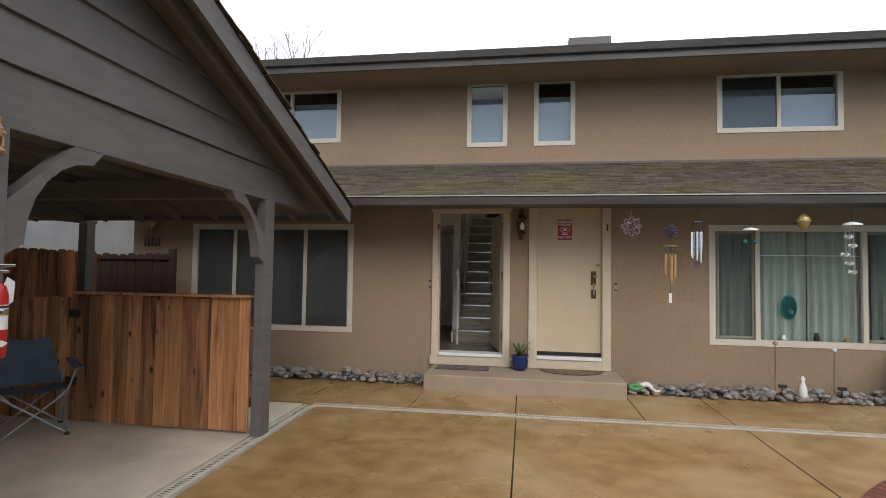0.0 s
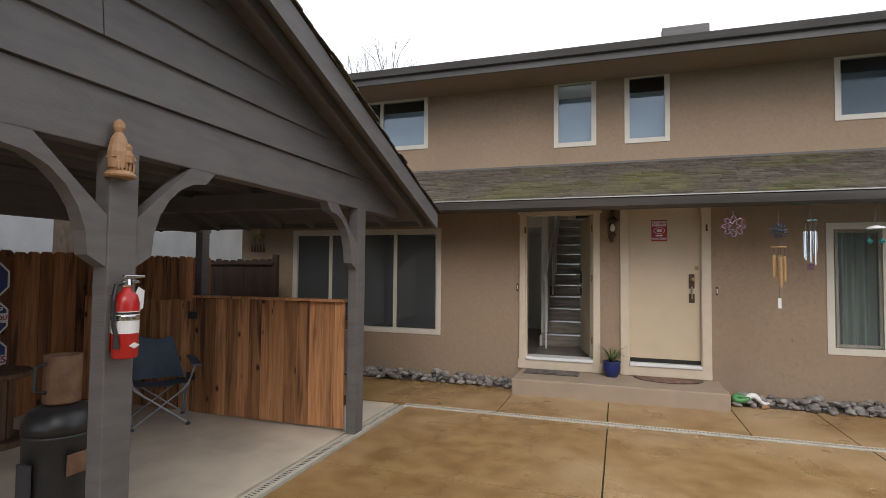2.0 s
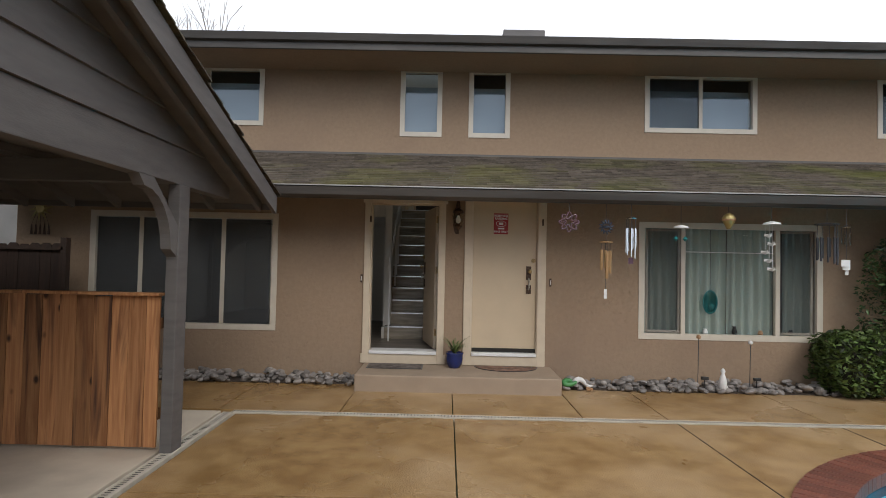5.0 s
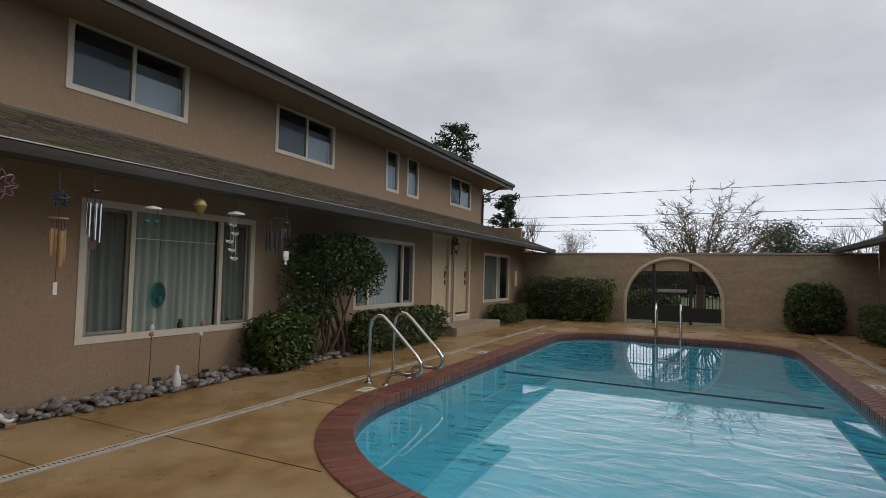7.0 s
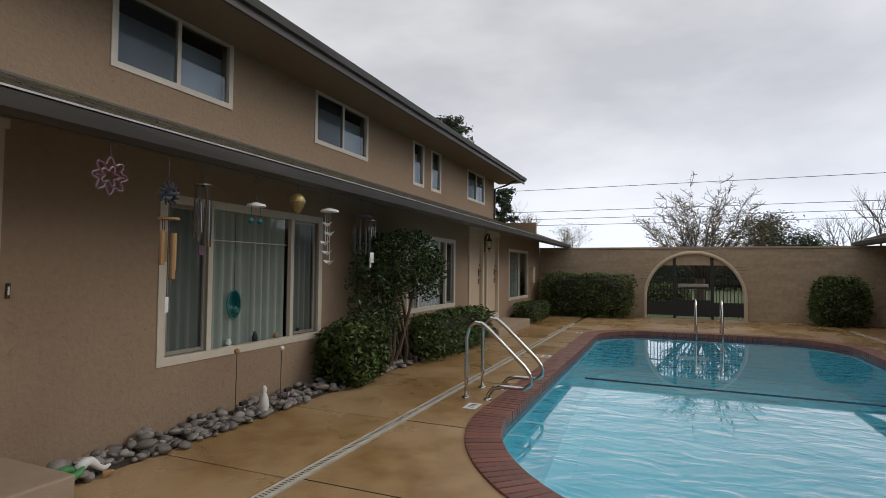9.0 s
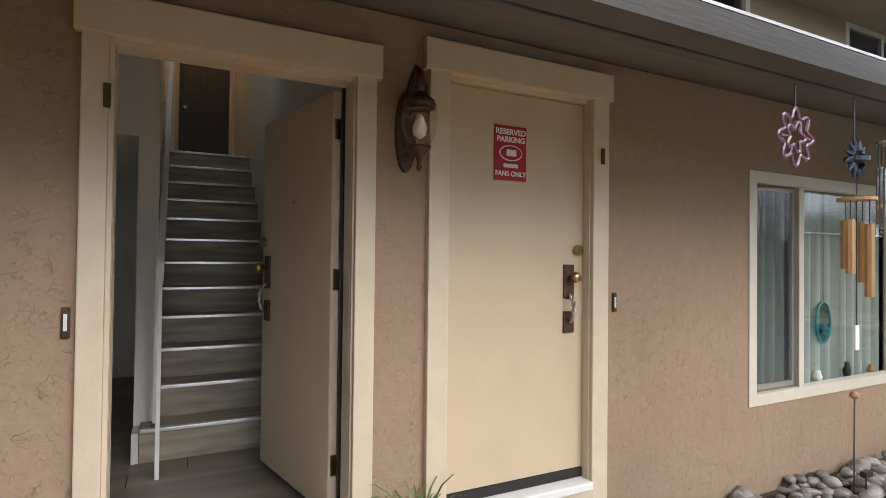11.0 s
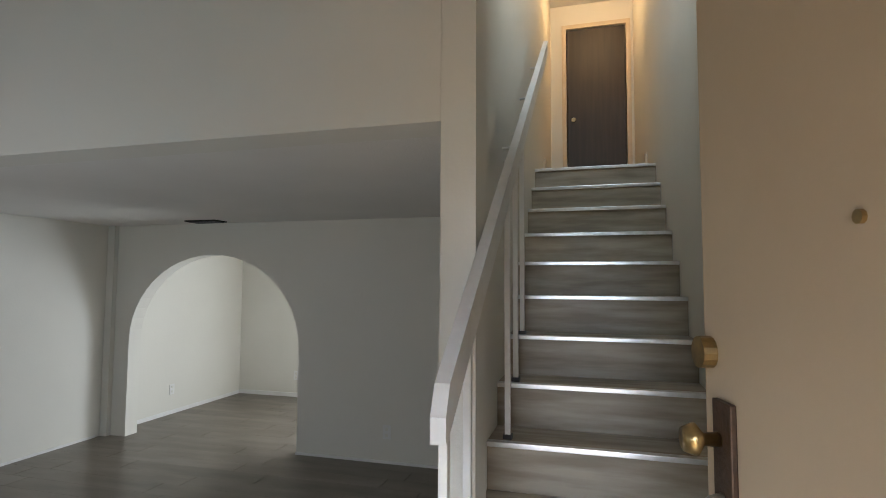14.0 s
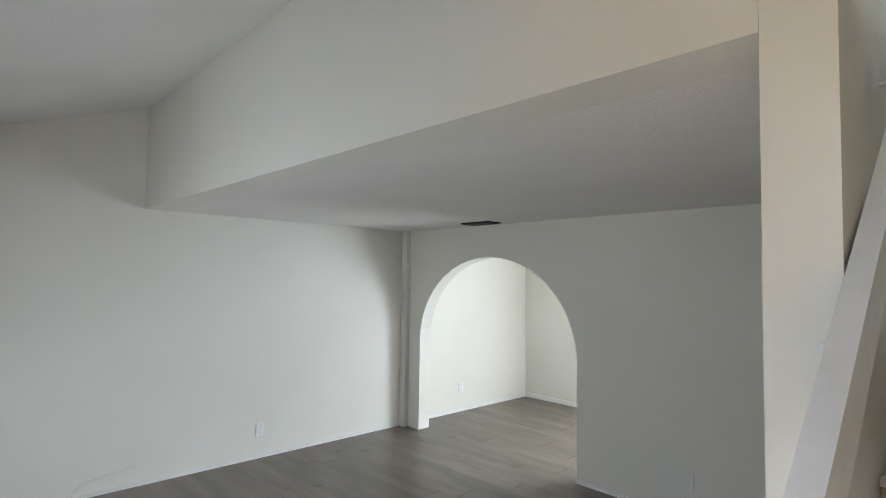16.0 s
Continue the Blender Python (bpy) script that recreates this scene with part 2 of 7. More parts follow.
REDWOOD = plank_wood("new_cedar_plank", (0.45, 0.222, 0.097), (0.25, 0.102, 0.041), (0.045, 0.02, 0.012), (0.085, 0.038, 0.022), 0.42)
OLDWOOD = plank_wood("aged_brown_plank", (0.34, 0.145, 0.06), (0.17, 0.068, 0.03), (0.03, 0.015, 0.01), (0.06, 0.03, 0.018), 0.45)
GREYWOOD = plank_wood("weathered_grey_plank", (0.17, 0.11, 0.075), (0.09, 0.055, 0.037), (0.03, 0.02, 0.015), (0.28, 0.25, 0.22), 0.4, 0.85)
DARKWOOD = mat("dark_brown_plank", (0.045, 0.025, 0.017), 0.8, second=(0.03, 0.018, 0.012), scale=3, stretch=(9, 9, 0.7), bump=0.3, each=0.2)
LEAF = mat("hedge_leaf", (0.062, 0.100, 0.022), 0.5, island=0.8, second=(0.075, 0.105, 0.028), scale=3, spec=0.3)
# near-black: the shade between the leaves is put into this colour
LEAF_CORE = mat("shrub_inner_shade", (0.016, 0.018, 0.009), 0.9, second=(0.03, 0.026, 0.016), scale=14, bump=0.6, bump_scale=30)
LEAF_DARK = mat("dark_shrub_leaf", (0.032, 0.064, 0.017), 0.45, island=0.8, second=(0.045, 0.075, 0.022), scale=3, spec=0.35)
PINE = mat("pine_needles", (0.042, 0.066, 0.032), 0.7, island=0.6)
TWIG = mat("grey_twig_bark", (0.13, 0.10, 0.08), 0.9, second=(0.09, 0.07, 0.055), scale=20)
BUDS = mat("budding_twig", (0.21, 0.20, 0.055), 0.8, island=0.4)
BARK = mat("brown_bark", (0.10, 0.07, 0.05), 0.9, second=(0.06, 0.042, 0.03), scale=25, stretch=(1, 1, 0.3), bump=0.5, bump_scale=30)
STONE = mat("grey_river_stone", (0.28, 0.25, 0.225), 0.5, second=(0.18, 0.165, 0.155), scale=7, bump=0.2, bump_scale=50, each=0.45)
STONE_FAR = mat("grey_river_stone_far", (0.28, 0.25, 0.225), 0.5, second=(0.18, 0.165, 0.155), scale=7, island=0.45)
SOIL = mat("damp_soil", (0.075, 0.055, 0.04), 0.95, second=(0.05, 0.038, 0.03), scale=15, bump=0.6, bump_scale=40)
GRASS = mat("lawn", (0.06, 0.10, 0.03), 0.9, second=(0.09, 0.11, 0.04), scale=1.2, stain=(0.13, 0.12, 0.07), stain_scale=0.12)
GLASS = glass("window_glass")
GLASS_REFL = glass("coated_window_glass", (0.66, 0.72, 0.75), f0=0.13, sheen=(0.62, 0.71, 0.78))
LAMP_GLASS = glass("seeded_lamp_glass", (0.95, 0.93, 0.88), 0.1)
# near-black sheet behind far panes, painting the unlit rooms inside
DARK_BACKING = mat("dark_window_backing", (0.018, 0.019, 0.02), 0.6, second=(0.024, 0.026, 0.027), scale=40)
CURTAIN = mat("pale_green_curtain", (0.33, 0.385, 0.34), 0.85, second=(0.27, 0.325, 0.285), scale=3, stretch=(4, 4, 0.3))


def mesh_screen(name, cover):
    """Woven insect mesh, seen through by the share that its threads leave open."""
    m = mat(name, (0.045, 0.05, 0.055), 0.8)
    nt = m.node_tree
    mix, clear = nt.nodes.new("ShaderNodeMixShader"), nt.nodes.new("ShaderNodeBsdfTransparent")
    mix.inputs[0].default_value = cover
    nt.links.new(clear.outputs[0], mix.inputs[1])
    nt.links.new(nt.nodes["Principled BSDF"].outputs[0], mix.inputs[2])
    nt.links.new(mix.outputs[0], nt.nodes["Material Output"].inputs["Surface"])
    return m


SCREEN_MESH = mesh_screen("dense_screen_mesh", 0.55)
SCREEN_FINE = mesh_screen("fine_screen_mesh", 0.22)
BLIND_DIM = mat("dim_blind", (0.42, 0.47, 0.50), 0.7, second=(0.37, 0.42, 0.45), scale=2)
BLIND = mat("white_blind", (0.37, 0.42, 0.41), 0.7, second=(0.36, 0.40, 0.42), scale=2)
# one dark tone that paints the rooms behind the windows as unlit
ROOM_DARK = mat("unlit_room_tone", (0.20, 0.19, 0.18), 0.9, second=(0.17, 0.16, 0.15), scale=1)
WALL_IN = mat("white_interior_paint", (0.70, 0.675, 0.615), 0.65, second=(0.675, 0.65, 0.59), scale=1.5, bump=0.08, bump_scale=70, spec=0.3)
CEIL_IN = mat("white_ceiling_paint", (0.75, 0.725, 0.69), 0.9, second=(0.72, 0.695, 0.66), scale=2, bump=0.25, bump_scale=90, spec=0.2)
LVP = mat("grey_oak_vinyl_plank", (0.185, 0.157, 0.126), 0.38, second=(0.125, 0.104, 0.082), scale=1.6, stretch=(1, 5, 5), bump=0.05, bump_scale=30, each=0.12)
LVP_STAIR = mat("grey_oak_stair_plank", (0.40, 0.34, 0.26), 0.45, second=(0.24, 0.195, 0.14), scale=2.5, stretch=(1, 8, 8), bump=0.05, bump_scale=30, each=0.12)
ALU = mat("brushed_aluminium_nosing", (0.72, 0.72, 0.72), 0.3, metal=1.0, second=(0.6, 0.6, 0.6), scale=20)
DARK_DOOR = mat("dark_walnut_door", (0.035, 0.024, 0.019), 0.5, second=(0.022, 0.016, 0.013), scale=3, stretch=(8, 8, 0.5), bump=0.08)
BRASS = mat("worn_brass", (0.50, 0.36, 0.16), 0.32, metal=1.0, second=(0.28, 0.21, 0.12), scale=25)
BRONZE = mat("aged_bronze", (0.10, 0.058, 0.036), 0.5, metal=0.5, second=(0.06, 0.036, 0.025), scale=30, bump=0.2)
WHITE = mat("white_plastic", (0.75, 0.74, 0.72), 0.4, second=(0.70, 0.69, 0.67), scale=12)
RED = mat("red_enamel", (0.45, 0.018, 0.014), 0.3, second=(0.40, 0.015, 0.012), scale=8)
RED_CLOTH = mat("red_canvas", (0.46, 0.045, 0.035), 0.8, second=(0.38, 0.035, 0.028), scale=6, bump=0.3, bump_scale=70)
BLUE_CLOTH = mat("slate_blue_canvas", (0.085, 0.115, 0.155), 0.8, second=(0.065, 0.09, 0.125), scale=6, bump=0.3, bump_scale=70)
NAVY = mat("navy_sign_blue", (0.022, 0.045, 0.16), 0.45, second=(0.03, 0.055, 0.18), scale=6)
SIGN_WHITE = mat("sign_white", (0.80, 0.80, 0.80), 0.45, second=(0.74, 0.74, 0.74), scale=7)
SIGN_RED = mat("sign_red", (0.38, 0.02, 0.026), 0.4, second=(0.31, 0.02, 0.026), scale=7)
BLACK = mat("black_enamel", (0.016, 0.016, 0.017), 0.4, second=(0.025, 0.024, 0.023), scale=10)
CHAIR_TUBE = mat("silver_chair_tube", (0.30, 0.31, 0.33), 0.4, metal=0.3, second=(0.25, 0.26, 0.28), scale=20)
SILVER = mat("tarnished_silver", (0.50, 0.47, 0.41), 0.38, metal=0.8, second=(0.30, 0.27, 0.22), scale=30)
GREY_TUBE = mat("grey_powder_tube", (0.07, 0.07, 0.075), 0.4, metal=0.4)
SPOOL = mat("weathered_spool_wood", (0.16, 0.09, 0.05), 0.8, second=(0.10, 0.055, 0.03), scale=4, stretch=(6, 6, 0.6), bump=0.3, each=0.2)
RUST = mat("rusty_steel", (0.20, 0.11, 0.06), 0.8, second=(0.12, 0.06, 0.035), scale=9, bump=0.3)
COBALT = mat("cobalt_glaze", (0.012, 0.024, 0.14), 0.15, second=(0.02, 0.03, 0.10), scale=6)
SPIKY = mat("spider_plant_leaf", (0.11, 0.15, 0.05), 0.5, island=0.4)
MAT_DARK = mat("dark_coir_mat", (0.075, 0.055, 0.05), 0.95, second=(0.20, 0.17, 0.15), scale=16, bump=0.5)
MAT_STONE = mat("terracotta_mat_stone", (0.25, 0.15, 0.105), 0.9, each=0.35, second=(0.19, 0.105, 0.075), scale=12)
TEAL = mat("teal_glass", (0.02, 0.16, 0.17), 0.2, second=(0.03, 0.2, 0.2), scale=5)
BAMBOO = mat("bamboo", (0.42, 0.26, 0.12), 0.6, second=(0.33, 0.19, 0.08), scale=12, stretch=(1, 1, 0.3))
PINKISH = mat("violet_glass", (0.17, 0.08, 0.105), 0.3, second=(0.10, 0.06, 0.09), scale=10)
GREEN_GLAZE = mat("green_glaze", (0.05, 0.20, 0.06), 0.35, second=(0.08, 0.28, 0.09), scale=9)
TERRA = mat("painted_resin", (0.42, 0.25, 0.13), 0.6, second=(0.34, 0.18, 0.09), scale=25)
SLATE = mat("dark_slate_blue_metal", (0.045, 0.06, 0.10), 0.45, metal=0.3, second=(0.03, 0.04, 0.06), scale=12)
GOLD = mat("gold_painted_metal", (0.40, 0.32, 0.13), 0.4, metal=0.5, second=(0.30, 0.22, 0.08), scale=12)
HOUSE_WHITE = mat("grey_white_siding", (0.50, 0.51, 0.52), 0.8, second=(0.42, 0.43, 0.44), scale=2)
BULB = mat("warm_lamp_glass", (1.0, 0.62, 0.25), 0.4, emit=0.5)
COOL_BULB = mat("frosted_bulb", (0.85, 0.83, 0.78), 0.3)

# water: clear, reflecting at grazing angles, gently rippled
WATER = glass("pool_water", (0.86, 0.98, 1.0), 0.02, 0.025)
wnodes, wlinks = WATER.node_tree.nodes, WATER.node_tree.links
wt = wnodes.new("ShaderNodeTexNoise")
wt.inputs["Scale"].default_value, wt.inputs["Detail"].default_value, wt.inputs["Distortion"].default_value = 2.4, 5, 0.6
wc = wnodes.new("ShaderNodeTexCoord")
wm = wnodes.new("ShaderNodeMapping")
wm.inputs["Scale"].default_value = (1.5, 0.9, 1.0)
wlinks.new(wc.outputs["Object"], wm.inputs[0])
wlinks.new(wm.outputs[0], wt.inputs["Vector"])
wb = wnodes.new("ShaderNodeBump")
wb.inputs["Strength"].default_value, wb.inputs["Distance"].default_value = 0.7, 0.08
wlinks.new(wt.outputs[0], wb.inputs["Height"])
for nd in wnodes:
    if nd.bl_idname in ("ShaderNodeBsdfGlossy", "ShaderNodeLayerWeight"):
        wlinks.new(wb.outputs[0], nd.inputs["Normal"])

# ---- builders ----
XF = Matrix.Identity(4)
RNG = random.Random(7)


def part(name, bm, material, parent=None, label="", smooth=False):
    """Links a bmesh as one mesh object, under a thing or a part where one is given."""
    bm.transform(XF)
    bmesh.ops.recalc_face_normals(bm, faces=bm.faces)
    me = bpy.data.meshes.new(name)
    bm.to_mesh(me)
    bm.free()
    me.materials.append(material)
    if smooth:
        me.shade_smooth()
    ob = new(name, me)
    ob.parent = parent
    return tagged(ob, label)


def raw(name, verts, faces, material, parent=None, label=""):
    me = bpy.data.meshes.new(name)
    me.from_pydata([tuple(XF @ Vector(v)) for v in verts], [], faces)
    me.materials.append(material)
    ob = new(name, me)
    ob.parent = parent
    return tagged(ob, label)


def thing(name, label, category, group="", kind=""):
    return tagged(new(name), label, category, group, kind)


def structure(ob, label, category="wall"):
    return tagged(ob, label, category, "", "structure")


def box(bm, x0, x1, y0, y1, z0, z1, bevel=0.0):
    m = Matrix.LocRotScale(((x0 + x1) / 2, (y0 + y1) / 2, (z0 + z1) / 2), None, (abs(x1 - x0), abs(y1 - y0), abs(z1 - z0)))
    r = bmesh.ops.create_cube(bm, size=1, matrix=m)
    if bevel:
        es = {e for v in r["verts"] for e in v.link_edges}
        bmesh.ops.bevel(bm, geom=list(es), offset=bevel, segments=2, affect="EDGES", profile=0.6)
    return bm


def boxed(x0, x1, y0, y1, z0, z1, bevel=0.0):
    return box(bmesh.new(), x0, x1, y0, y1, z0, z1, bevel)


def tube(bm, pts, r, sides=8, cap=True):
    """A round bar along a polyline; r is one radius or one for each point."""
    pts = [Vector(p) for p in pts]
    rs = r if isinstance(r, (list, tuple)) else [r] * len(pts)
    rings, up = [], None
    for i, p in enumerate(pts):
        d = (pts[min(i + 1, len(pts) - 1)] - pts[max(i - 1, 0)]).normalized()
        if up is None:
            up = d.orthogonal().normalized()
        else:
            up = (up - d * up.dot(d)).normalized()
        side = d.cross(up)
        rings.append([bm.verts.new(p + (up * math.cos(a) + side * math.sin(a)) * rs[i])
                      for a in (2 * math.pi * k / sides for k in range(sides))])
    for a, b in zip(rings, rings[1:]):
        for k in range(sides):
            bm.faces.new((a[k], a[(k + 1) % sides], b[(k + 1) % sides], b[k]))
    if cap:
        bm.faces.new(rings[0][::-1])
        bm.faces.new(rings[-1])
    return bm


def tubed(pts, r, sides=8):
    return tube(bmesh.new(), pts, r, sides)


def lathe(bm, profile, centre, sides=20):
    """A turned body: profile of (radius, height) round a vertical axis."""
    cx, cy, cz = centre
    rings = [[bm.verts.new((cx + r * math.cos(2 * math.pi * k / sides), cy + r * math.sin(2 * math.pi * k / sides), cz + h))
              for k in range(sides)] for r, h in profile]
    for a, b in zip(rings, rings[1:]):
        for k in range(sides):
            bm.faces.new((a[k], a[(k + 1) % sides], b[(k + 1) % sides], b[k]))
    if profile[0][0] > 1e-4:
        bm.faces.new(rings[0][::-1])
    if profile[-1][0] > 1e-4:
        bm.faces.new(rings[-1])
    return bm


def prism(bm, outline, axis, a, b):
    """An outline (list of 2D points) drawn out along an axis from a to b."""
    def at(p, w):
        return {"x": (w, p[0], p[1]), "y": (p[0], w, p[1]), "z": (p[0], p[1], w)}[axis]
    lo = [bm.verts.new(at(p, a)) for p in outline]
    hi = [bm.verts.new(at(p, b)) for p in outline]
    bm.faces.new(lo)
    bm.faces.new(hi[::-1])
    n = len(outline)
    for i in range(n):
        bm.faces.new((lo[i], lo[(i + 1) % n], hi[(i + 1) % n], hi[i]))
    return bm


def pierced(u0, u1, z0, z1, holes, a, b, axis="y"):
    """A wall slab from a to b along axis, in the plane (u, z), with rectangular holes (u0, u1, z0, z1) that go through it."""
    us = sorted({u0, u1, *[h[i] for h in holes for i in (0, 1) if u0 < h[i] < u1]})
    zs = sorted({z0, z1, *[h[i] for h in holes for i in (2, 3) if z0 < h[i] < z1]})
    bm = bmesh.new()

    def solid(i, j):
        if not (0 <= i < len(us) - 1 and 0 <= j < len(zs) - 1):
            return False
        u, z = (us[i] + us[i + 1]) / 2, (zs[j] + zs[j + 1]) / 2
        return not any(h[0] < u < h[1] and h[2] < z < h[3] for h in holes)
    cache = {}

    def v(i, j, w):
        k = (i, j, w)
        if k not in cache:
            cache[k] = bm.verts.new((us[i], w, zs[j]) if axis == "y" else (w, us[i], zs[j]))
        return cache[k]
    for i in range(len(us) - 1):
        for j in range(len(zs) - 1):
            if not solid(i, j):
                continue
            for w in (a, b):
                bm.faces.new((v(i, j, w), v(i + 1, j, w), v(i + 1, j + 1, w), v(i, j + 1, w)))
            for di, dj, p, q in ((-1, 0, (i, j), (i, j + 1)), (1, 0, (i + 1, j), (i + 1, j + 1)), (0, -1, (i, j), (i + 1, j)), (0, 1, (i, j + 1), (i + 1, j + 1))):
                if not solid(i + di, j + dj):
                    bm.faces.new((v(*p, a), v(*q, a), v(*q, b), v(*p, b)))
    return bm


def leaves(centres, size, rng, spread=0.0):
    """Small folded leaves at the centres, turned at random: vertices and faces."""
    vs, fs = [], []
    for c in centres:
        s = size * rng.uniform(0.6, 1.3)
        e = Euler((rng.uniform(-1.2, 1.2), rng.uniform(-1.2, 1.2), rng.uniform(0, 6.283)))
        m = e.to_matrix()
        k = len(vs)
        for p in ((0, -s, 0), (s * 0.42, 0, s * 0.12), (0, s, 0), (-s * 0.42, 0, s * 0.12)):
            q = m @ Vector(p)
            vs.append((c[0] + q.x, c[1] + q.y, c[2] + q.z))
        fs += [(k, k + 1, k + 2), (k, k + 2, k + 3)]
    return vs, fs

# ---- ground, deck and pool ----
POOL = dict(x0=2.30, x1=14.60, y0=-8.20, y1=-2.42)
MIRROR_Y = -10.62


def pool_outline(inset, step=0.1):
    """Points round the pool: a half-round near end and a far end with rounded corners."""
    cy, hw, r2 = (POOL["y0"] + POOL["y1"]) / 2, (POOL["y1"] - POOL["y0"]) / 2, 1.75
    cx, xe = POOL["x0"] + hw, POOL["x1"]
    segs = [("a", cx, cy, hw, 90, 270), ("l", cx, POOL["y0"], xe - r2, POOL["y0"]), ("a", xe - r2, POOL["y0"] + r2, r2, 270, 360),
            ("l", xe, POOL["y0"] + r2, xe, POOL["y1"] - r2), ("a", xe - r2, POOL["y1"] - r2, r2, 0, 90), ("l", xe - r2, POOL["y1"], cx, POOL["y1"])]
    out = []
    for s in segs:
        if s[0] == "a":
            n = max(4, round(radians(s[5] - s[4]) * s[3] / step))
            for k in range(n):
                a = radians(s[4] + (s[5] - s[4]) * k / n)
                out.append((s[1] + (s[3] - inset) * math.cos(a), s[2] + (s[3] - inset) * math.sin(a)))
        else:
            dx, dy = s[3] - s[1], s[4] - s[2]
            ln = math.hypot(dx, dy)
            n = max(1, round(ln / step))
            for k in range(n):
                out.append((s[1] + dx * k / n - dy / ln * inset, s[2] + dy * k / n + dx / ln * inset))
    return out


bm = bmesh.new()
for x0, x1, y0, y1 in ((-600, POOL["x0"], -600, 600), (POOL["x1"], 600, -600, 600), (POOL["x0"], POOL["x1"], -600, POOL["y0"]), (POOL["x0"], POOL["x1"], POOL["y1"], 600)):
    bm.faces.new([bm.verts.new((x, y, -0.04)) for x, y in ((x0, y0), (x1, y0), (x1, y1), (x0, y1))])
structure(part("ground", bm, GRASS), "damp green lawn and earth round the buildings", "ground")

deck = structure(new("pavement"), "wet tan-stained concrete pool deck with control joints", "pavement")


def slab(x0, x1, y0, y1, material=CONCRETE_WET, z=0.0):
    g = 0.006
    part("slab", boxed(x0 + g, x1 - g, y0 + g, y1 - g, -0.06, z, 0.006), material, deck)


XS = [-6.6, -4.2, -1.98, -0.69, 0.51, 1.88, 2.78, 4.48, 6.6, 8.9, 11.2, 13.6, 16.2, 18.98]
for a, b in zip(XS, XS[1:]):
    slab(a, b, -1.70, -0.42)
    if a > 2:
        slab(a, b, MIRROR_Y + 0.42, MIRROR_Y + 1.70)
slab(-1.74, 0.52, -3.75, -1.84)
slab(-1.74, 0.52, -6.2, -3.75)
slab(-1.74, 0.52, -9.0, -6.2)
slab(0.52, 2.34, -9.0, -8.78)
for a, b in ((14.6, 18.98), ):
    slab(a, b, -2.42, -1.84)
    slab(a, b, MIRROR_Y + 1.84, -8.20)
slab(14.6, 18.98, -5.3, -2.42)
slab(14.6, 18.98, -8.2, -5.3)
slab(-6.6, 2.3, -14, -9.0)
for a, b in ((-5.5, -1.92),):
    for c, d in ((-9.2, -5.6), (-5.6, -1.75)):
        slab(a, b, c, d, CONCRETE)

# poured deck between the pool's outline and the joints round it
DX0, DX1, DY0, DY1 = 0.526, 14.594, MIRROR_Y + 1.846, -1.846
outer = pool_outline(0.0)
bm = bmesh.new()
cx, cy = (POOL["x0"] + POOL["x1"]) / 2, (POOL["y0"] + POOL["y1"]) / 2
rim, edge = [], []
for x, y in outer:
    dx, dy = x - cx, y - cy
    k = min(((DX1 - cx) if dx > 0 else (cx - DX0)) / abs(dx) if abs(dx) > 1e-6 else 9e9, (DY1 - cy) / abs(dy) if abs(dy) > 1e-6 else 9e9)
    rim.append(bm.verts.new((x, y, -0.002)))
    edge.append(bm.verts.new((cx + dx * k, cy + dy * k, -0.002)))
for i in range(len(rim)):
    j = (i + 1) % len(rim)
    if (rim[i].co - edge[i].co).length > 1e-3 or (rim[j].co - edge[j].co).length > 1e-3:
        try:
            bm.faces.new((rim[i], rim[j], edge[j], edge[i]))
        except ValueError:
            pass
part("slab", bm, CONCRETE_WET, deck)
for x in (DX0, DX1 - 0.5):
    for y in (DY0, DY1 - 0.3):
        part("slab", boxed(x, x + 0.5, y, y + 0.3, -0.05, -0.006), CONCRETE_WET, deck)

# slot drains
drain = structure(new("drain"), "white slotted drain channel set in the deck", "drain")
DRAIN_RUNS = [(-1.80, -1.77, 15.6, -1.77), (-1.83, -1.80, -1.83, -9.0), (2.4, MIRROR_Y + 1.77, 17.0, MIRROR_Y + 1.77)]
for x0, y0, x1, y1 in DRAIN_RUNS:
    if x0 != x1:
        part("channel", boxed(x0, x1, y0 - 0.055, y0 + 0.055, -0.05, 0.002), DRAIN, drain)
    else:
        part("channel", boxed(x0 - 0.055, x0 + 0.055, y1, y0, -0.05, 0.002), DRAIN, drain)
vs, fs = [], []
for x0, y0, x1, y1 in DRAIN_RUNS:
    n = int(max(abs(x1 - x0), abs(y1 - y0)) / 0.035)
    for k in range(n):
        if x0 != x1:
            x, y, hx, hy = x0 + 0.02 + k * 0.035, y0, 0.0055, 0.022
        else:
            x, y, hx, hy = x0, y0 - 0.02 - k * 0.035, 0.022, 0.0055
        b = len(vs)
        vs += [(x - hx, y - hy, 0.0045), (x + hx, y - hy, 0.0045), (x + hx, y + hy, 0.0045), (x - hx, y + hy, 0.0045)]
        fs.append((b, b + 1, b + 2, b + 3))
tagged(raw("slots", vs, fs, SLOT, drain), kind="stuff")

# pool basin, tile band, water, coping bricks
pool = thing("swimming_pool", "in-ground pool with pale blue plaster and red brick coping", "pool")
inner = pool_outline(0.33)
bm = bmesh.new()
rings = []
for z, ins in ((-0.17, 0.33), (-1.0, 0.36), (-1.2, 0.62)):
    rings.append([bm.verts.new((x, y, z - (0.5 * max(0, min(1, (9.0 - x) / 4)) if z < -0.9 else 0))) for x, y in pool_outline(ins)])
for a, b in zip(rings, rings[1:]):
    for i in range(len(a)):
        j = (i + 1) % len(a)
        bm.faces.new((a[i], a[j], b[j], b[i]))
bm.faces.new(rings[-1])
bmesh.ops.triangulate(bm, faces=[f for f in bm.faces if len(f.verts) > 4])
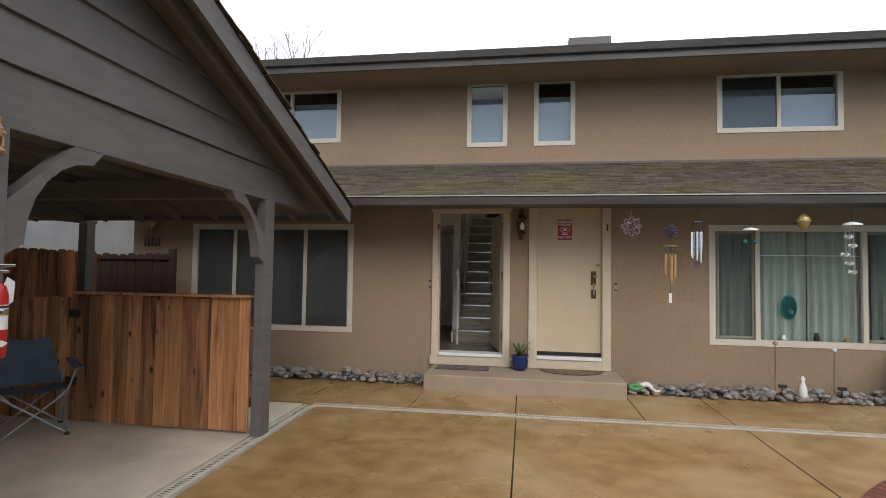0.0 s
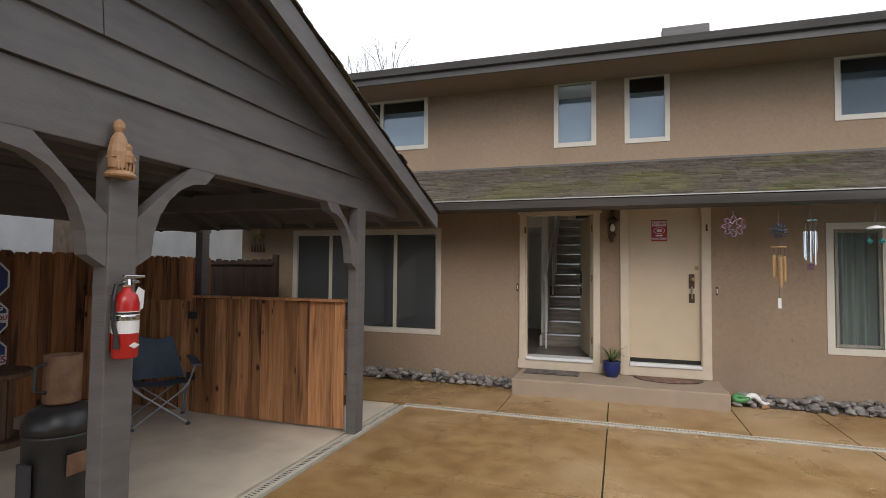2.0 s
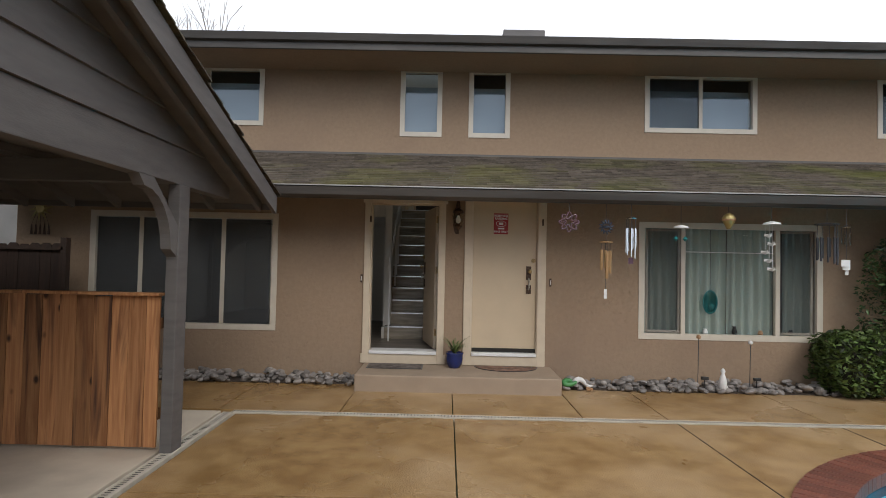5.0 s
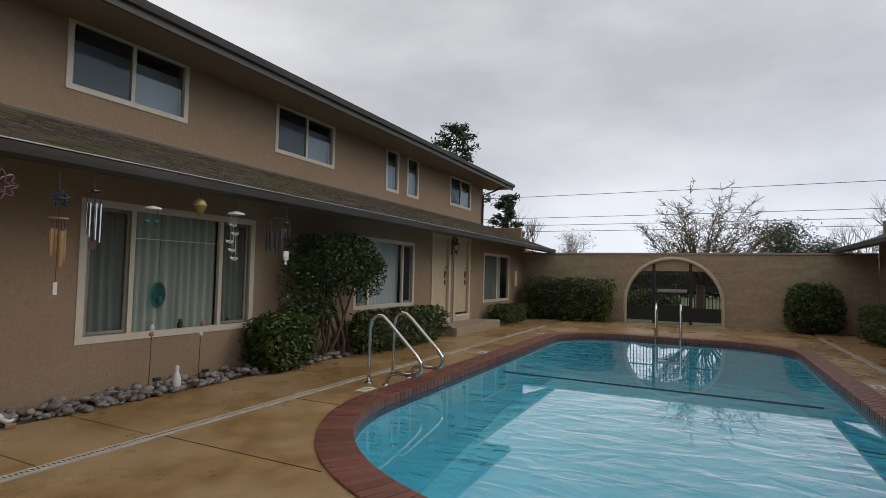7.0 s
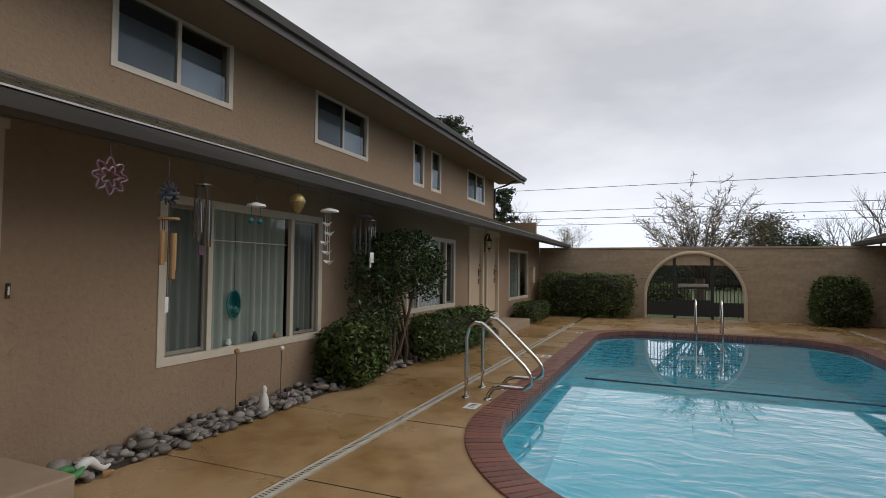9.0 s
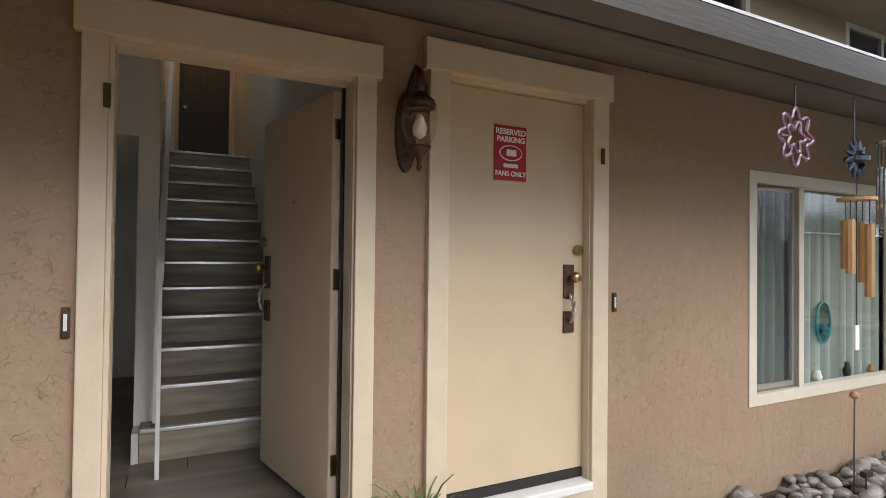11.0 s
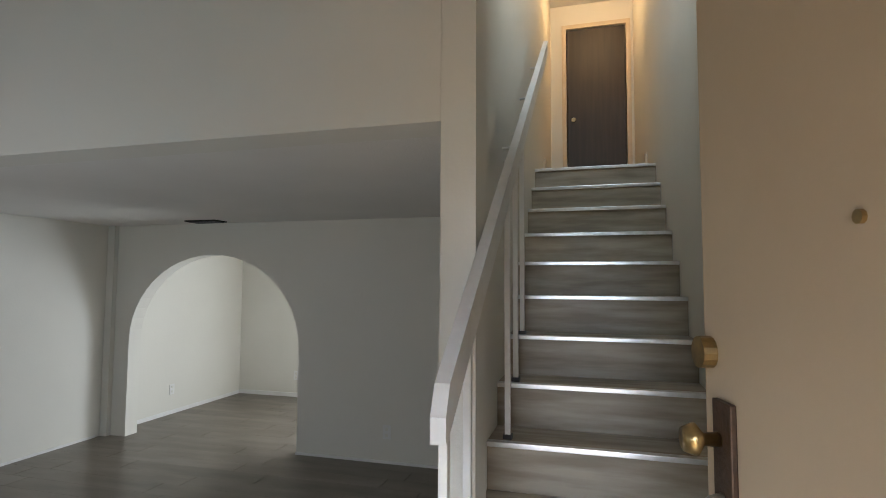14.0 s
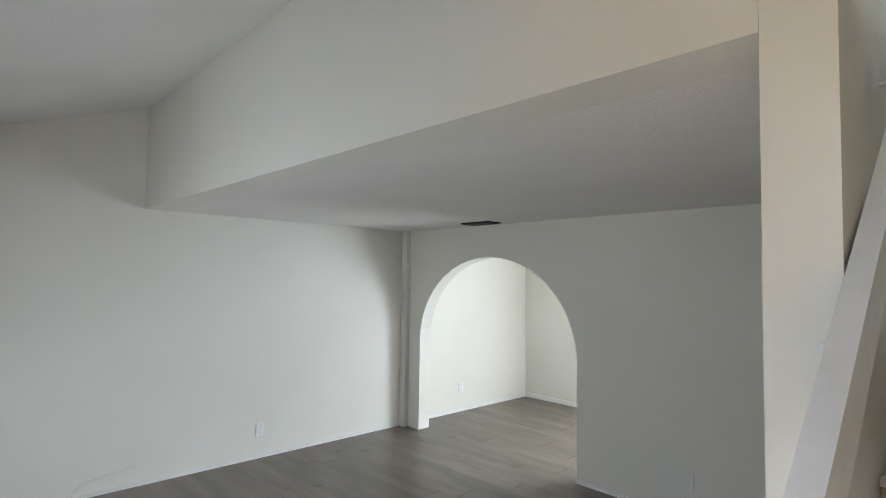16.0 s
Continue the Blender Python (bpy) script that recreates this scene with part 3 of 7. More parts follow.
part("basin", bm, PLASTER, pool, "pale blue plaster basin")
bm = bmesh.new()
a = [bm.verts.new((x, y, 0.0)) for x, y in inner]
b = [bm.verts.new((x, y, -0.17)) for x, y in inner]
for i in range(len(a)):
    j = (i + 1) % len(a)
    bm.faces.new((a[i], a[j], b[j], b[i]))
part("tile_band", bm, TILE_BLUE, pool, "navy blue waterline tiles")
wp = [(x, y, -0.095) for x, y in pool_outline(0.33)]
water = structure(raw("water", [(8.5, -5.31, -0.095)] + wp, [(0, i + 1, (i + 1) % len(wp) + 1) for i in range(len(wp))], WATER), "clear rippled pool water reflecting the grey sky", "water")
water.visible_shadow = False
brick_me = None
pts = pool_outline(0.165, 0.102)
for i, (x, y) in enumerate(pts):
    xa, ya = pts[i - 1]
    xb, yb = pts[(i + 1) % len(pts)]
    ang = math.atan2(yb - ya, xb - xa)
    if brick_me is None:
        first = part("brick", boxed(-0.045, 0.045, -0.172, 0.172, -0.09, 0.018, 0.008), BRICK, pool)
        brick_me = first.data
        ob = first
    else:
        ob = new("brick", brick_me)
        ob.parent = pool
    ob.matrix_basis = pose(x, y, RNG.uniform(-0.002, 0.002), 0, 0, math.degrees(ang) + RNG.uniform(-0.6, 0.6))
bm = bmesh.new()
a = [bm.verts.new((x, y, 0.0)) for x, y in pool_outline(0.0)]
b = [bm.verts.new((x, y, 0.0)) for x, y in pool_outline(0.33)]
for i in range(len(a)):
    j = (i + 1) % len(a)
    bm.faces.new((a[i], a[j], b[j], b[i]))
part("grout", bm, STEP_CONCRETE, pool)

# ---- apartment blocks ----
# openings: left, right, sill, head, kind
LOWER = [(-4.50, -2.00, 0.68, 2.18, "slider2"), (-0.635, 0.29, 0.35, 2.42, "open"), (0.77, 1.66, 0.35, 2.51, "door"),
         (3.12, 5.52, 0.68, 2.17, "slider3"), (8.20, 10.47, 0.80, 2.14, "slider3b"), (11.50, 12.36, 0.35, 2.45, "door"), (12.80, 13.68, 0.35, 2.45, "door"),
         (14.93, 17.20, 0.70, 2.12, "slider2")]
UPPER = [(-4.70, -2.87, 3.97, 4.88, "pair"), (-0.39, 0.21, 3.83, 4.90, "single"), (0.79, 1.38, 3.83, 4.90, "single"),
         (3.81, 5.61, 3.98, 4.88, "pair"), (7.78, 9.59, 3.95, 4.86, "pair"), (11.97, 12.54, 3.80, 4.88, "single"), (13.12, 13.72, 3.80, 4.88, "single"), (16.06, 17.76, 3.93, 4.85, "pair")]
win_no = 0


def window(o, y, back, style, screen=True):
    """A vinyl window in an opening: frame, mullions, sashes, panes, sill trim, and what hangs behind it."""
    global win_no
    win_no += 1
    x0, x1, z0, z1, kind = o
    w = structure(new("window_%d" % win_no), "almond vinyl sliding window in the stucco wall", "window")
    f = 0.06
    part("window_frame", pierced(x0 - f, x1 + f, z0 - f, z1 + f, [(x0 + 0.02, x1 - 0.02, z0 + 0.02, z1 - 0.02)], y - 0.03, y + 0.04), VINYL, w)
    cuts = {"slider2": [0.26, 0.72] if x0 < 0 else [0.5], "slider3": [0.23, 0.77], "slider3b": [0.20, 0.80], "pair": [0.5], "single": []}[kind]
    xs = [x0 + 0.02] + [x0 + (x1 - x0) * c for c in cuts] + [x1 - 0.02]
    for c in xs[1:-1]:
        part("mullion", boxed(c - 0.03, c + 0.03, y - 0.02, y + 0.035, z0 + 0.02, z1 - 0.02, 0.004), VINYL, w)
    for a, b in zip(xs, xs[1:]):
        p = raw("pane", [(a + 0.005, y + 0.014, z0 + 0.02), (b - 0.005, y + 0.014, z0 + 0.02), (b - 0.005, y + 0.014, z1 - 0.02), (a + 0.005, y + 0.014, z1 - 0.02)], [(0, 1, 2, 3)], GLASS_REFL if y > 1 else GLASS, w)
        p.visible_shadow = False
    if x0 < -4 and y < 1:
        screens = [(xs[0], xs[-1])]
    elif kind in ("slider3", "slider3b"):
        screens = [(xs[0], xs[1]), (xs[-2], xs[-1])]
    elif kind in ("pair", "slider2"):
        screens = [(xs[0], xs[1])]
    else:
        screens = []
    for a, b in screens:
        part("insect_screen", boxed(a + 0.02, b - 0.02, y - 0.0145, y - 0.013, z0 + 0.03, z1 - 0.03), SCREEN_MESH if x0 < -4 and y < 1 else SCREEN_FINE, w, "dark insect screen")
        if kind in ("slider3", "slider3b"):
            part("sash", pierced(a + 0.03, b - 0.03, z0 + 0.03, z1 - 0.03, [(a + 0.06, b - 0.06, z0 + 0.065, z1 - 0.06)], y + 0.016, y + 0.034), VINYL, w)
    return w, xs


def curtain(x0, x1, y, z0, z1, material, name, label, wave=0.09, depth=0.035):
    n = max(8, int((x1 - x0) / 0.018))
    bm = bmesh.new()
    rows = []
    for z in (z0, z1):
        rows.append([bm.verts.new((x0 + (x1 - x0) * k / n, y + depth * math.sin(2 * math.pi * (x0 + (x1 - x0) * k / n) / wave + 0.7 * math.sin(k * 0.13)), z)) for k in range(n + 1)])
    for k in range(n):
        bm.faces.new((rows[0][k], rows[0][k + 1], rows[1][k + 1], rows[1][k]))
    return tagged(part(name, bm, material, smooth=True), label, "curtain")


def door_trim(x0, x1, z0, z1, no):
    t = structure(new("trim"), "cream painted wooden door casing", "trim")
    cw = 0.098 if no == 4 else 0.118
    part("jamb", boxed(x0 - cw, x0 - 0.012, -0.032, 0.02, 0.21, z1, 0.006), CREAM, t)
    part("jamb", boxed(x1 + 0.004, x1 + cw, -0.032, 0.02, 0.21, z1, 0.006), CREAM, t)
    part("stop", boxed(x0 - 0.012, x0 + 0.004, -0.006, 0.02, z0, z1), CREAM, t)
    part("stop", boxed(x1 - 0.004, x1 + 0.004, -0.006, 0.02, z0, z1), CREAM, t)
    part("head", boxed(x0 - cw - 0.025, x1 + cw + 0.025, -0.04, 0.02, z1 - 0.002, z1 + 0.15, 0.006), CREAM, t)
    part("lining", boxed(x0 - 0.02, x0 + 0.005, 0.02, 0.12, z0, z1), CREAM, t)
    part("lining", boxed(x1 - 0.005, x1 + 0.02, 0.02, 0.12, z0, z1), CREAM, t)
    part("lining", boxed(x0, x1, 0.02, 0.12, z1 - 0.02, z1 + 0.005), CREAM, t)
    part("threshold", boxed(x0, x1, -0.05, 0.20, z0 - 0.01, z0 + 0.035, 0.008), WHITE, t, "pale painted threshold")
    part("sill", boxed(x0 - 0.12, x1 + 0.12, -0.03, 0.02, 0.212, z0 - 0.012, 0.004), CREAM, t)
    return t


def shingles(parent, x0, x1, ya, za, yb, zb, near=None, course=0.135, seed=3):
    """Courses of shingles on a slope rising from (ya, za) to (yb, zb); those inside the stretch near are pieces of their own."""
    rng = random.Random(seed)
    n = int(math.hypot(yb - ya, zb - za) / course)
    sy, sz = (yb - ya) / n, (zb - za) / n
    vs, fs, made = [], [], 0
    for i in range(n):
        x = x0 - rng.uniform(0, 0.2)
        while x < x1:
            w = rng.uniform(0.16, 0.34)
            a, b = max(x, x0), min(x + w - 0.006, x1)
            x += w
            if b - a < 0.03:
                continue
            d = rng.uniform(-0.008, 0.008)
            h = 0.016 + rng.uniform(0, 0.008)
            y, z = ya + sy * i + d, za + sz * i + d * sz / sy
            y2, z2 = ya + sy * (i + 1.25), za + sz * (i + 1.25)
            q = [(a, y, z), (b, y, z), (b, y2, z2), (a, y2, z2), (a, y, z + h), (b, y, z + h), (b, y2, z2 + 0.004), (a, y2, z2 + 0.004)]
            k = [(4, 5, 6, 7), (0, 1, 5, 4), (1, 2, 6, 5), (3, 0, 4, 7)]
            if near and near[0] < a < near[1] and made < 300 and i < n:
                made += 1
                raw("shingle", q, k, SHINGLE, parent)
            else:
                m = len(vs)
                vs += q
                fs += [tuple(m + c for c in f) for f in k]
    tagged(raw("shingles", vs, fs, SHINGLE_FAR, parent), kind="stuff")


def block(side, x_lo):
    """One of the two facing two-storey blocks; side is left or right, seen from the carport."""
    lower = [o for o in LOWER if o[0] > x_lo]
    upper = [o for o in UPPER if o[0] > x_lo]
    holes = [o[:4] for o in lower]
    structure(part("wall_%s_lower" % side, pierced(x_lo, 19.0, -0.04, 2.74, holes, 0.0, 0.10), STUCCO), "tan stucco ground-floor wall of the apartment block")
    structure(part("wall_%s_upper" % side, pierced(x_lo - 0.6, 19.0, 3.0, 5.32, [o[:4] for o in upper] + ([(-0.60, 0.33, 2.9, 3.30)] if side == "left" else []), 1.74, 1.90), STUCCO), "tan stucco upper wall of the apartment block")
    structure(part("wall_%s_end" % side, boxed(18.84, 18.998, 0.101, 8.0, -0.04, 3.3), STUCCO), "tan stucco end wall of the apartment block")
    structure(part("wall_%s_end_upper" % side, boxed(18.84, 18.998, 1.901, 8.0, 3.3, 5.32), STUCCO), "tan stucco upper end wall")
    structure(part("wall_%s_back" % side, boxed(x_lo - 0.6, 18.83, 7.9, 8.05, -0.04, 5.32), STUCCO), "tan stucco rear wall")
    structure(part("wall_%s_near_end" % side, boxed(x_lo - 0.6, x_lo - 0.45, 1.901, 7.89, -0.04, 5.32), STUCCO), "tan stucco near end wall")
    structure(part("wall_%s_near_low" % side, boxed(x_lo, x_lo + 0.15, 0.101, 1.739, -0.04, 2.62), STUCCO), "tan stucco near end wall of the ground floor")
    # pent roof over the ground floor
    pent = thing("pent_roof", "mossy weathered shingle roof above the ground floor", "roof", kind="structure")
    bm = prism(bmesh.new(), [(-0.97, 2.40), (1.735, 3.36), (1.735, 3.43), (-0.97, 2.485)], "x", x_lo - 0.15, 19.3)
    part("deck", bm, CHARCOAL, pent, "dark painted roof boards")
    part("fascia", boxed(x_lo - 0.15, 19.3, -1.02, -0.972, 2.35, 2.47, 0.006), GUTTER, pent, "dark brown fascia and gutter")
    part("gutter", prism(bmesh.new(), [(-1.03, 2.355), (-1.10, 2.385), (-1.12, 2.475), (-1.108, 2.475), (-1.09, 2.40), (-1.03, 2.375)], "x", x_lo - 0.15, 19.3), GUTTER, pent)
    part("drip_edge", boxed(x_lo - 0.15, 19.3, -1.105, -0.985, 2.49, 2.502), EDGE_METAL, pent, "bright metal drip edge")
    part("flashing", boxed(x_lo - 0.15, 19.0, 1.715, 1.738, 3.40, 3.475), CHARCOAL, pent)
    shingles(pent, x_lo - 0.15, 19.3, -1.02, 2.49, 1.70, 3.43, (-1.9, 1.9) if side == "left" else None, seed=5 if side == "left" else 9)
    # main roof
    roof = thing("main_roof", "low dark roof with deep brown fascia", "roof", kind="structure")
    part("deck", prism(bmesh.new(), [(0.78, 4.90), (4.9, 6.05), (9.0, 4.90), (9.0, 5.06), (4.9, 6.21), (0.78, 5.06)], "x", x_lo - 1.2, 19.7), CHARCOAL, roof)
    part("fascia", boxed(x_lo - 1.2, 19.7, 0.735, 0.778, 4.86, 5.09, 0.006), GUTTER, roof)
    part("gutter", prism(bmesh.new(), [(0.73, 4.96), (0.67, 4.975), (0.64, 5.08), (0.652, 5.08), (0.68, 4.99), (0.73, 4.98)], "x", x_lo - 1.2, 19.7), GUTTER, roof)
    part("soffit", boxed(x_lo - 1.1, 19.6, 0.78, 1.735, 4.895, 4.915), STUCCO, roof, "tan painted soffit boards")
    part("downpipe", tubed([(18.92, 0.70, 4.96), (18.92, 1.3, 4.72), (18.92, 1.68, 4.62), (18.92, 1.70, 3.45)], 0.035), GUTTER, roof)
    # windows, doors
    for o in lower:
        if o[4] == "open":
            door_trim(*o[:4], 4)
        elif o[4] == "door":
            door_trim(*o[:4], 3)
            front_door(o)
        else:
            window(o, 0.02, 1, o[4])
            if o[0] < 0:
                continue
            if o[4] == "slider3":
                w3 = (o[1] - o[0])
                curtain(o[0] + 0.03, o[0] + w3 * 0.215, 0.12, 0.341, o[3] + 0.12, CURTAIN, "curtain", "dim pale curtain drawn behind the side pane", 0.11)
                curtain(o[0] + w3 * 0.235, o[0] + w3 * 0.49, 0.115, 0.341, o[3] + 0.12, CURTAIN, "curtain", "pale green curtain hanging in soft folds", 0.12)
                tagged(part("curtain_rod", tubed([(o[0] + w3 * 0.24, 0.068, 1.83), (o[0] + w3 * 0.76, 0.068, 1.83)], 0.006, 6), WHITE), "thin white rod across the middle pane", "rod")
                curtain(o[0] + w3 * 0.508, o[0] + w3 * 0.775, 0.115, 0.341, o[3] + 0.12, CURTAIN, "curtain", "pale green curtain hanging in soft folds", 0.12)
                curtain(o[0] + w3 * 0.83, o[0] + w3 * 0.985, 0.135, 0.341, o[3] + 0.12, CURTAIN, "curtain", "dim pale curtain drawn behind the side pane", 0.11)
            else:
                curtain(o[0] + 0.3, o[1] - 0.45, 0.14, 0.341, o[3] + 0.12, BLIND if o[4] == "slider3b" else CURTAIN, "curtain", "pale drawn curtain behind the window", 0.16, 0.007)
    for o in upper:
        window(o, 1.755, 2, o[4])
        h = (o[3] - o[2])
        b = part("blind", boxed(o[0] - 0.05, o[1] + 0.05, 1.93, 1.94, o[2] - 0.15, o[2] + h * 0.80), BLIND_DIM)
        tagged(b, "pale blind half lowered behind the upper window", "blind")
    # unseen rooms behind the windows, added with their dimness put into the colour
    x_in = 0.46 if side == "left" else x_lo + 0.2
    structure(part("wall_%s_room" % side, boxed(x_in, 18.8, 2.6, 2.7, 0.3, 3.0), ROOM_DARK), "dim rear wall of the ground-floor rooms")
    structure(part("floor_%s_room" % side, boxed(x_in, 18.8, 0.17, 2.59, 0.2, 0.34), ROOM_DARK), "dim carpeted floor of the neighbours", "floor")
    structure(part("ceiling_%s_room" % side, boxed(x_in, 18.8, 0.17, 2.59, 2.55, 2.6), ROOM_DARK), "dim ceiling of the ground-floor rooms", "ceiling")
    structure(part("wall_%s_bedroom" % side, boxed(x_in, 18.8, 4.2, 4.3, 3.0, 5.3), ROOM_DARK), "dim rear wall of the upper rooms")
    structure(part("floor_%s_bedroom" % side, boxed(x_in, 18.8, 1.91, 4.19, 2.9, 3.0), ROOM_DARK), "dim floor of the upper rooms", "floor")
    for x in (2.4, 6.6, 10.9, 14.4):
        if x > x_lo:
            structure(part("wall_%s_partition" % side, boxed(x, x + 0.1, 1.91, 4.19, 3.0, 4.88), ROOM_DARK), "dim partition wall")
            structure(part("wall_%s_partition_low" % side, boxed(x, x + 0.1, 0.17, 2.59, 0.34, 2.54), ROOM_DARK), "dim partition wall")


def lever_set(parent, x, y, z, s=-1.0):
    """Deadbolt, knob, twisted pull and escutcheon plates on a door face at y."""
    part("deadbolt", prism(bmesh.new(), [(x + 0.06 + 0.03 * math.cos(k * math.pi / 8), z + 0.17 + 0.03 * math.sin(k * math.pi / 8)) for k in range(16)], "y", y, y + s * 0.025), BRASS, parent)
    part("plate", boxed(x - 0.035, x + 0.035, min(y, y + s * 0.012), max(y, y + s * 0.012), z - 0.10, z + 0.09, 0.003), BRONZE, parent)
    part("plate", boxed(x - 0.035, x + 0.035, min(y, y + s * 0.012), max(y, y + s * 0.012), z - 0.29, z - 0.17, 0.003), BRONZE, parent)
    part("knob", tubed([(x + 0.01, y, z + 0.02), (x + 0.01, y + s * 0.04, z + 0.02), (x + 0.01, y + s * 0.055, z + 0.02), (x + 0.01, y + s * 0.075, z + 0.02)], [0.014, 0.012, 0.03, 0.022], 20), BRASS, parent, smooth=True)
    for turn in (0.0, math.pi):
        strand = [(x, y + s * 0.008, z - 0.075)]
        for k in range(17):
            f = k / 16
            out = 0.052 * math.sin(math.pi * (0.12 + 0.76 * f)) ** 0.5
            strand.append((x + 0.007 * math.cos(turn + f * 12), y + s * (out + 0.007 * math.sin(turn + f * 12)), z - 0.085 - 0.14 * f))
        strand.append((x, y + s * 0.008, z - 0.235))
        part("pull", tubed(strand, 0.0075, 6), SILVER, parent, "twisted pale metal pull", smooth=True)


def front_door(o):
    d = structure(new("door_1"), "cream painted flush front door, closed", "door")
    part("leaf", boxed(o[0] + 0.006, o[1] - 0.006, 0.045, 0.09, o[2] + 0.09, o[3] - 0.025, 0.004), DOOR_PAINT, d)
    part("weatherstrip", boxed(o[0] + 0.006, o[1] - 0.006, 0.04, 0.10, o[2] + 0.037, o[2] + 0.088), SLOT, d)
    lever_set(d, o[1] - 0.11, 0.045, 1.49)
    return d


block("left", -5.6)
XF = Matrix.Translation((0, MIRROR_Y, 0)) @ Matrix.Diagonal((1, -1, 1, 1))
block("right", 2.6)
XF = Matrix.Identity(4)

# entrance steps
for x0, x1 in ((-0.70, 1.86), (11.30, 14.30)):
    for m in (0, 1):
        if m and x0 < 0:
            continue
        XF = Matrix.Identity(4) if not m else Matrix.Translation((0, MIRROR_Y, 0)) @ Matrix.Diagonal((1, -1, 1, 1))
        structure(part("entrance_step", boxed(x0, x1, -0.78, -0.002, -0.03, 0.205, 0.018), STEP_CONCRETE), "tan concrete step in front of the doors", "step")
XF = Matrix.Identity(4)

# ---- far garden wall with its arched gateway ----
wall = structure(new("wall_far"), "tan slump-block garden wall with an arched gateway")
AY, AR, AZ = -5.13, 1.50, 0.68


def in_arch(y, z, grow=0.0):
    if abs(y - AY) < AR + grow and z < AZ:
        return True
    return ((y - AY) ** 2 + (z - AZ) ** 2) < (AR + grow) ** 2


courses = 23
ch = 2.30 / courses
vs, fs, made = [], [], 0
for i in range(courses):
    y = MIRROR_Y + 0.002 - (0.2 if i % 2 else 0.0)
    while y < -0.01:
        a, b = max(y, MIRROR_Y + 0.002), min(y + 0.395, -0.002)
        y += 0.40
        z0, z1 = i * ch + 0.006, (i + 1) * ch - 0.002
        zc = (z0 + z1) / 2
        # cut the block back to the arch
        cut = [(a, b)]
        if zc < AZ + AR + 0.02:
            half = AR + 0.02 if zc < AZ else math.sqrt(max(0.0, (AR + 0.02) ** 2 - (zc - AZ) ** 2))
            cut = [(a, min(b, AY - half)), (max(a, AY + half), b)]
        for p, q in cut:
            if q - p < 0.03:
                continue
            d = RNG.uniform(0, 0.012)
            v = [(19.0 + d, p, z0), (19.0 + d, q, z0), (19.0 + d, q, z1), (19.0 + d, p, z1), (19.2, p, z0), (19.2, q, z0), (19.2, q, z1), (19.2, p, z1)]
            f = [(0, 1, 2, 3), (5, 4, 7, 6), (0, 3, 7, 4), (1, 5, 6, 2), (3, 2, 6, 7), (0, 4, 5, 1)]
            if abs((p + q) / 2 - AY) < 3.4 and made < 300:
                made += 1
                raw("block", v, f, BLOCK, wall)
            else:
                m = len(vs)
                vs += v
                fs += [tuple(m + c for c in g) for g in f]
tagged(raw("blocks", vs, fs, BLOCK_FAR, wall), kind="stuff")
part("mortar", pierced(MIRROR_Y + 0.003, -0.003, -0.04, 2.30, [(AY - AR - 0.03, AY + AR + 0.03, -1, AZ + AR * 0.72)], 19.02, 19.18, "x"), BLOCK_FAR, wall)
part("cap", boxed(18.97, 19.23, MIRROR_Y + 0.003, -0.003, 2.30, 2.37, 0.01), STEP_CONCRETE, wall, "tan concrete cap")
arch_pts = [(18.95, AY - AR, -0.03), (18.95, AY - AR, AZ)] + [(18.95, AY - AR * math.cos(radians(a)), AZ + AR * math.sin(radians(a))) for a in range(8, 180, 8)] + [(18.95, AY + AR, AZ), (18.95, AY + AR, -0.03)]
bm = bmesh.new()
for s, rr in ((18.95, 0.05),):
    tube(bm, arch_pts, 0.06, 8)
part("arch_trim", bm, CREAM, wall, "cream plaster band round the arch")
# cover of the mortar inside the arch's shoulders is left open: blocks alone close it
gate = thing("iron_gate", "black wrought-iron gate with vertical bars in the archway", "gate")


def arch_top(y):
    return AZ + math.sqrt(max(0.01, (AR - 0.05) ** 2 - (y - AY) ** 2))


y = AY - AR + 0.10
while y < AY + AR - 0.05:
    door = abs(y - AY - 0.02) < 0.52
    part("bar", boxed(19.05, 19.072, y - 0.012, y + 0.012, 0.06, arch_top(y) if not door else min(arch_top(y), 1.95)), IRON, gate)
    y += 0.105
for y0 in (AY - 0.55, AY + 0.58):
    part("gate_post", boxed(19.02, 19.10, y0 - 0.05, y0 + 0.05, -0.03, arch_top(y0)), IRON, gate)
part("rail", boxed(19.04, 19.08, AY - 0.55, AY + 0.58, 0.08, 0.13), IRON, gate)
part("rail", boxed(19.04, 19.08, AY - 0.55, AY + 0.58, 1.93, 1.97), IRON, gate)
part("rail", boxed(19.04, 19.08, AY - 0.55, AY + 0.58, 0.98, 1.02), IRON, gate)
part("push_bar", boxed(18.96, 19.02, AY - 0.44, AY + 0.46, 1.05, 1.15, 0.012), SILVER, gate, "steel push bar")
part("kick_panel", boxed(19.045, 19.055, AY - 0.53, AY + 0.55, 0.13, 0.62), IRON, gate, "black mesh kick panel")
for a, b in ((AY - AR + 0.05, AY - 0.55), (AY + 0.58, AY + AR - 0.05)):
    part("rail", boxed(19.04, 19.08, a, b, 0.10, 0.14), IRON, gate)
    part("rail", boxed(19.04, 19.08, a, b, 1.20, 1.24), IRON, gate)
    part("side_panel", boxed(19.045, 19.055, a, b, 0.14, 0.55), IRON, gate, "black mesh side panel")
part("scroll", tubed([(19.06, AY + 0.5 * math.cos(radians(a)), 1.5 + 0.42 * math.sin(radians(a))) for a in range(0, 181, 15)], 0.014), IRON, gate)

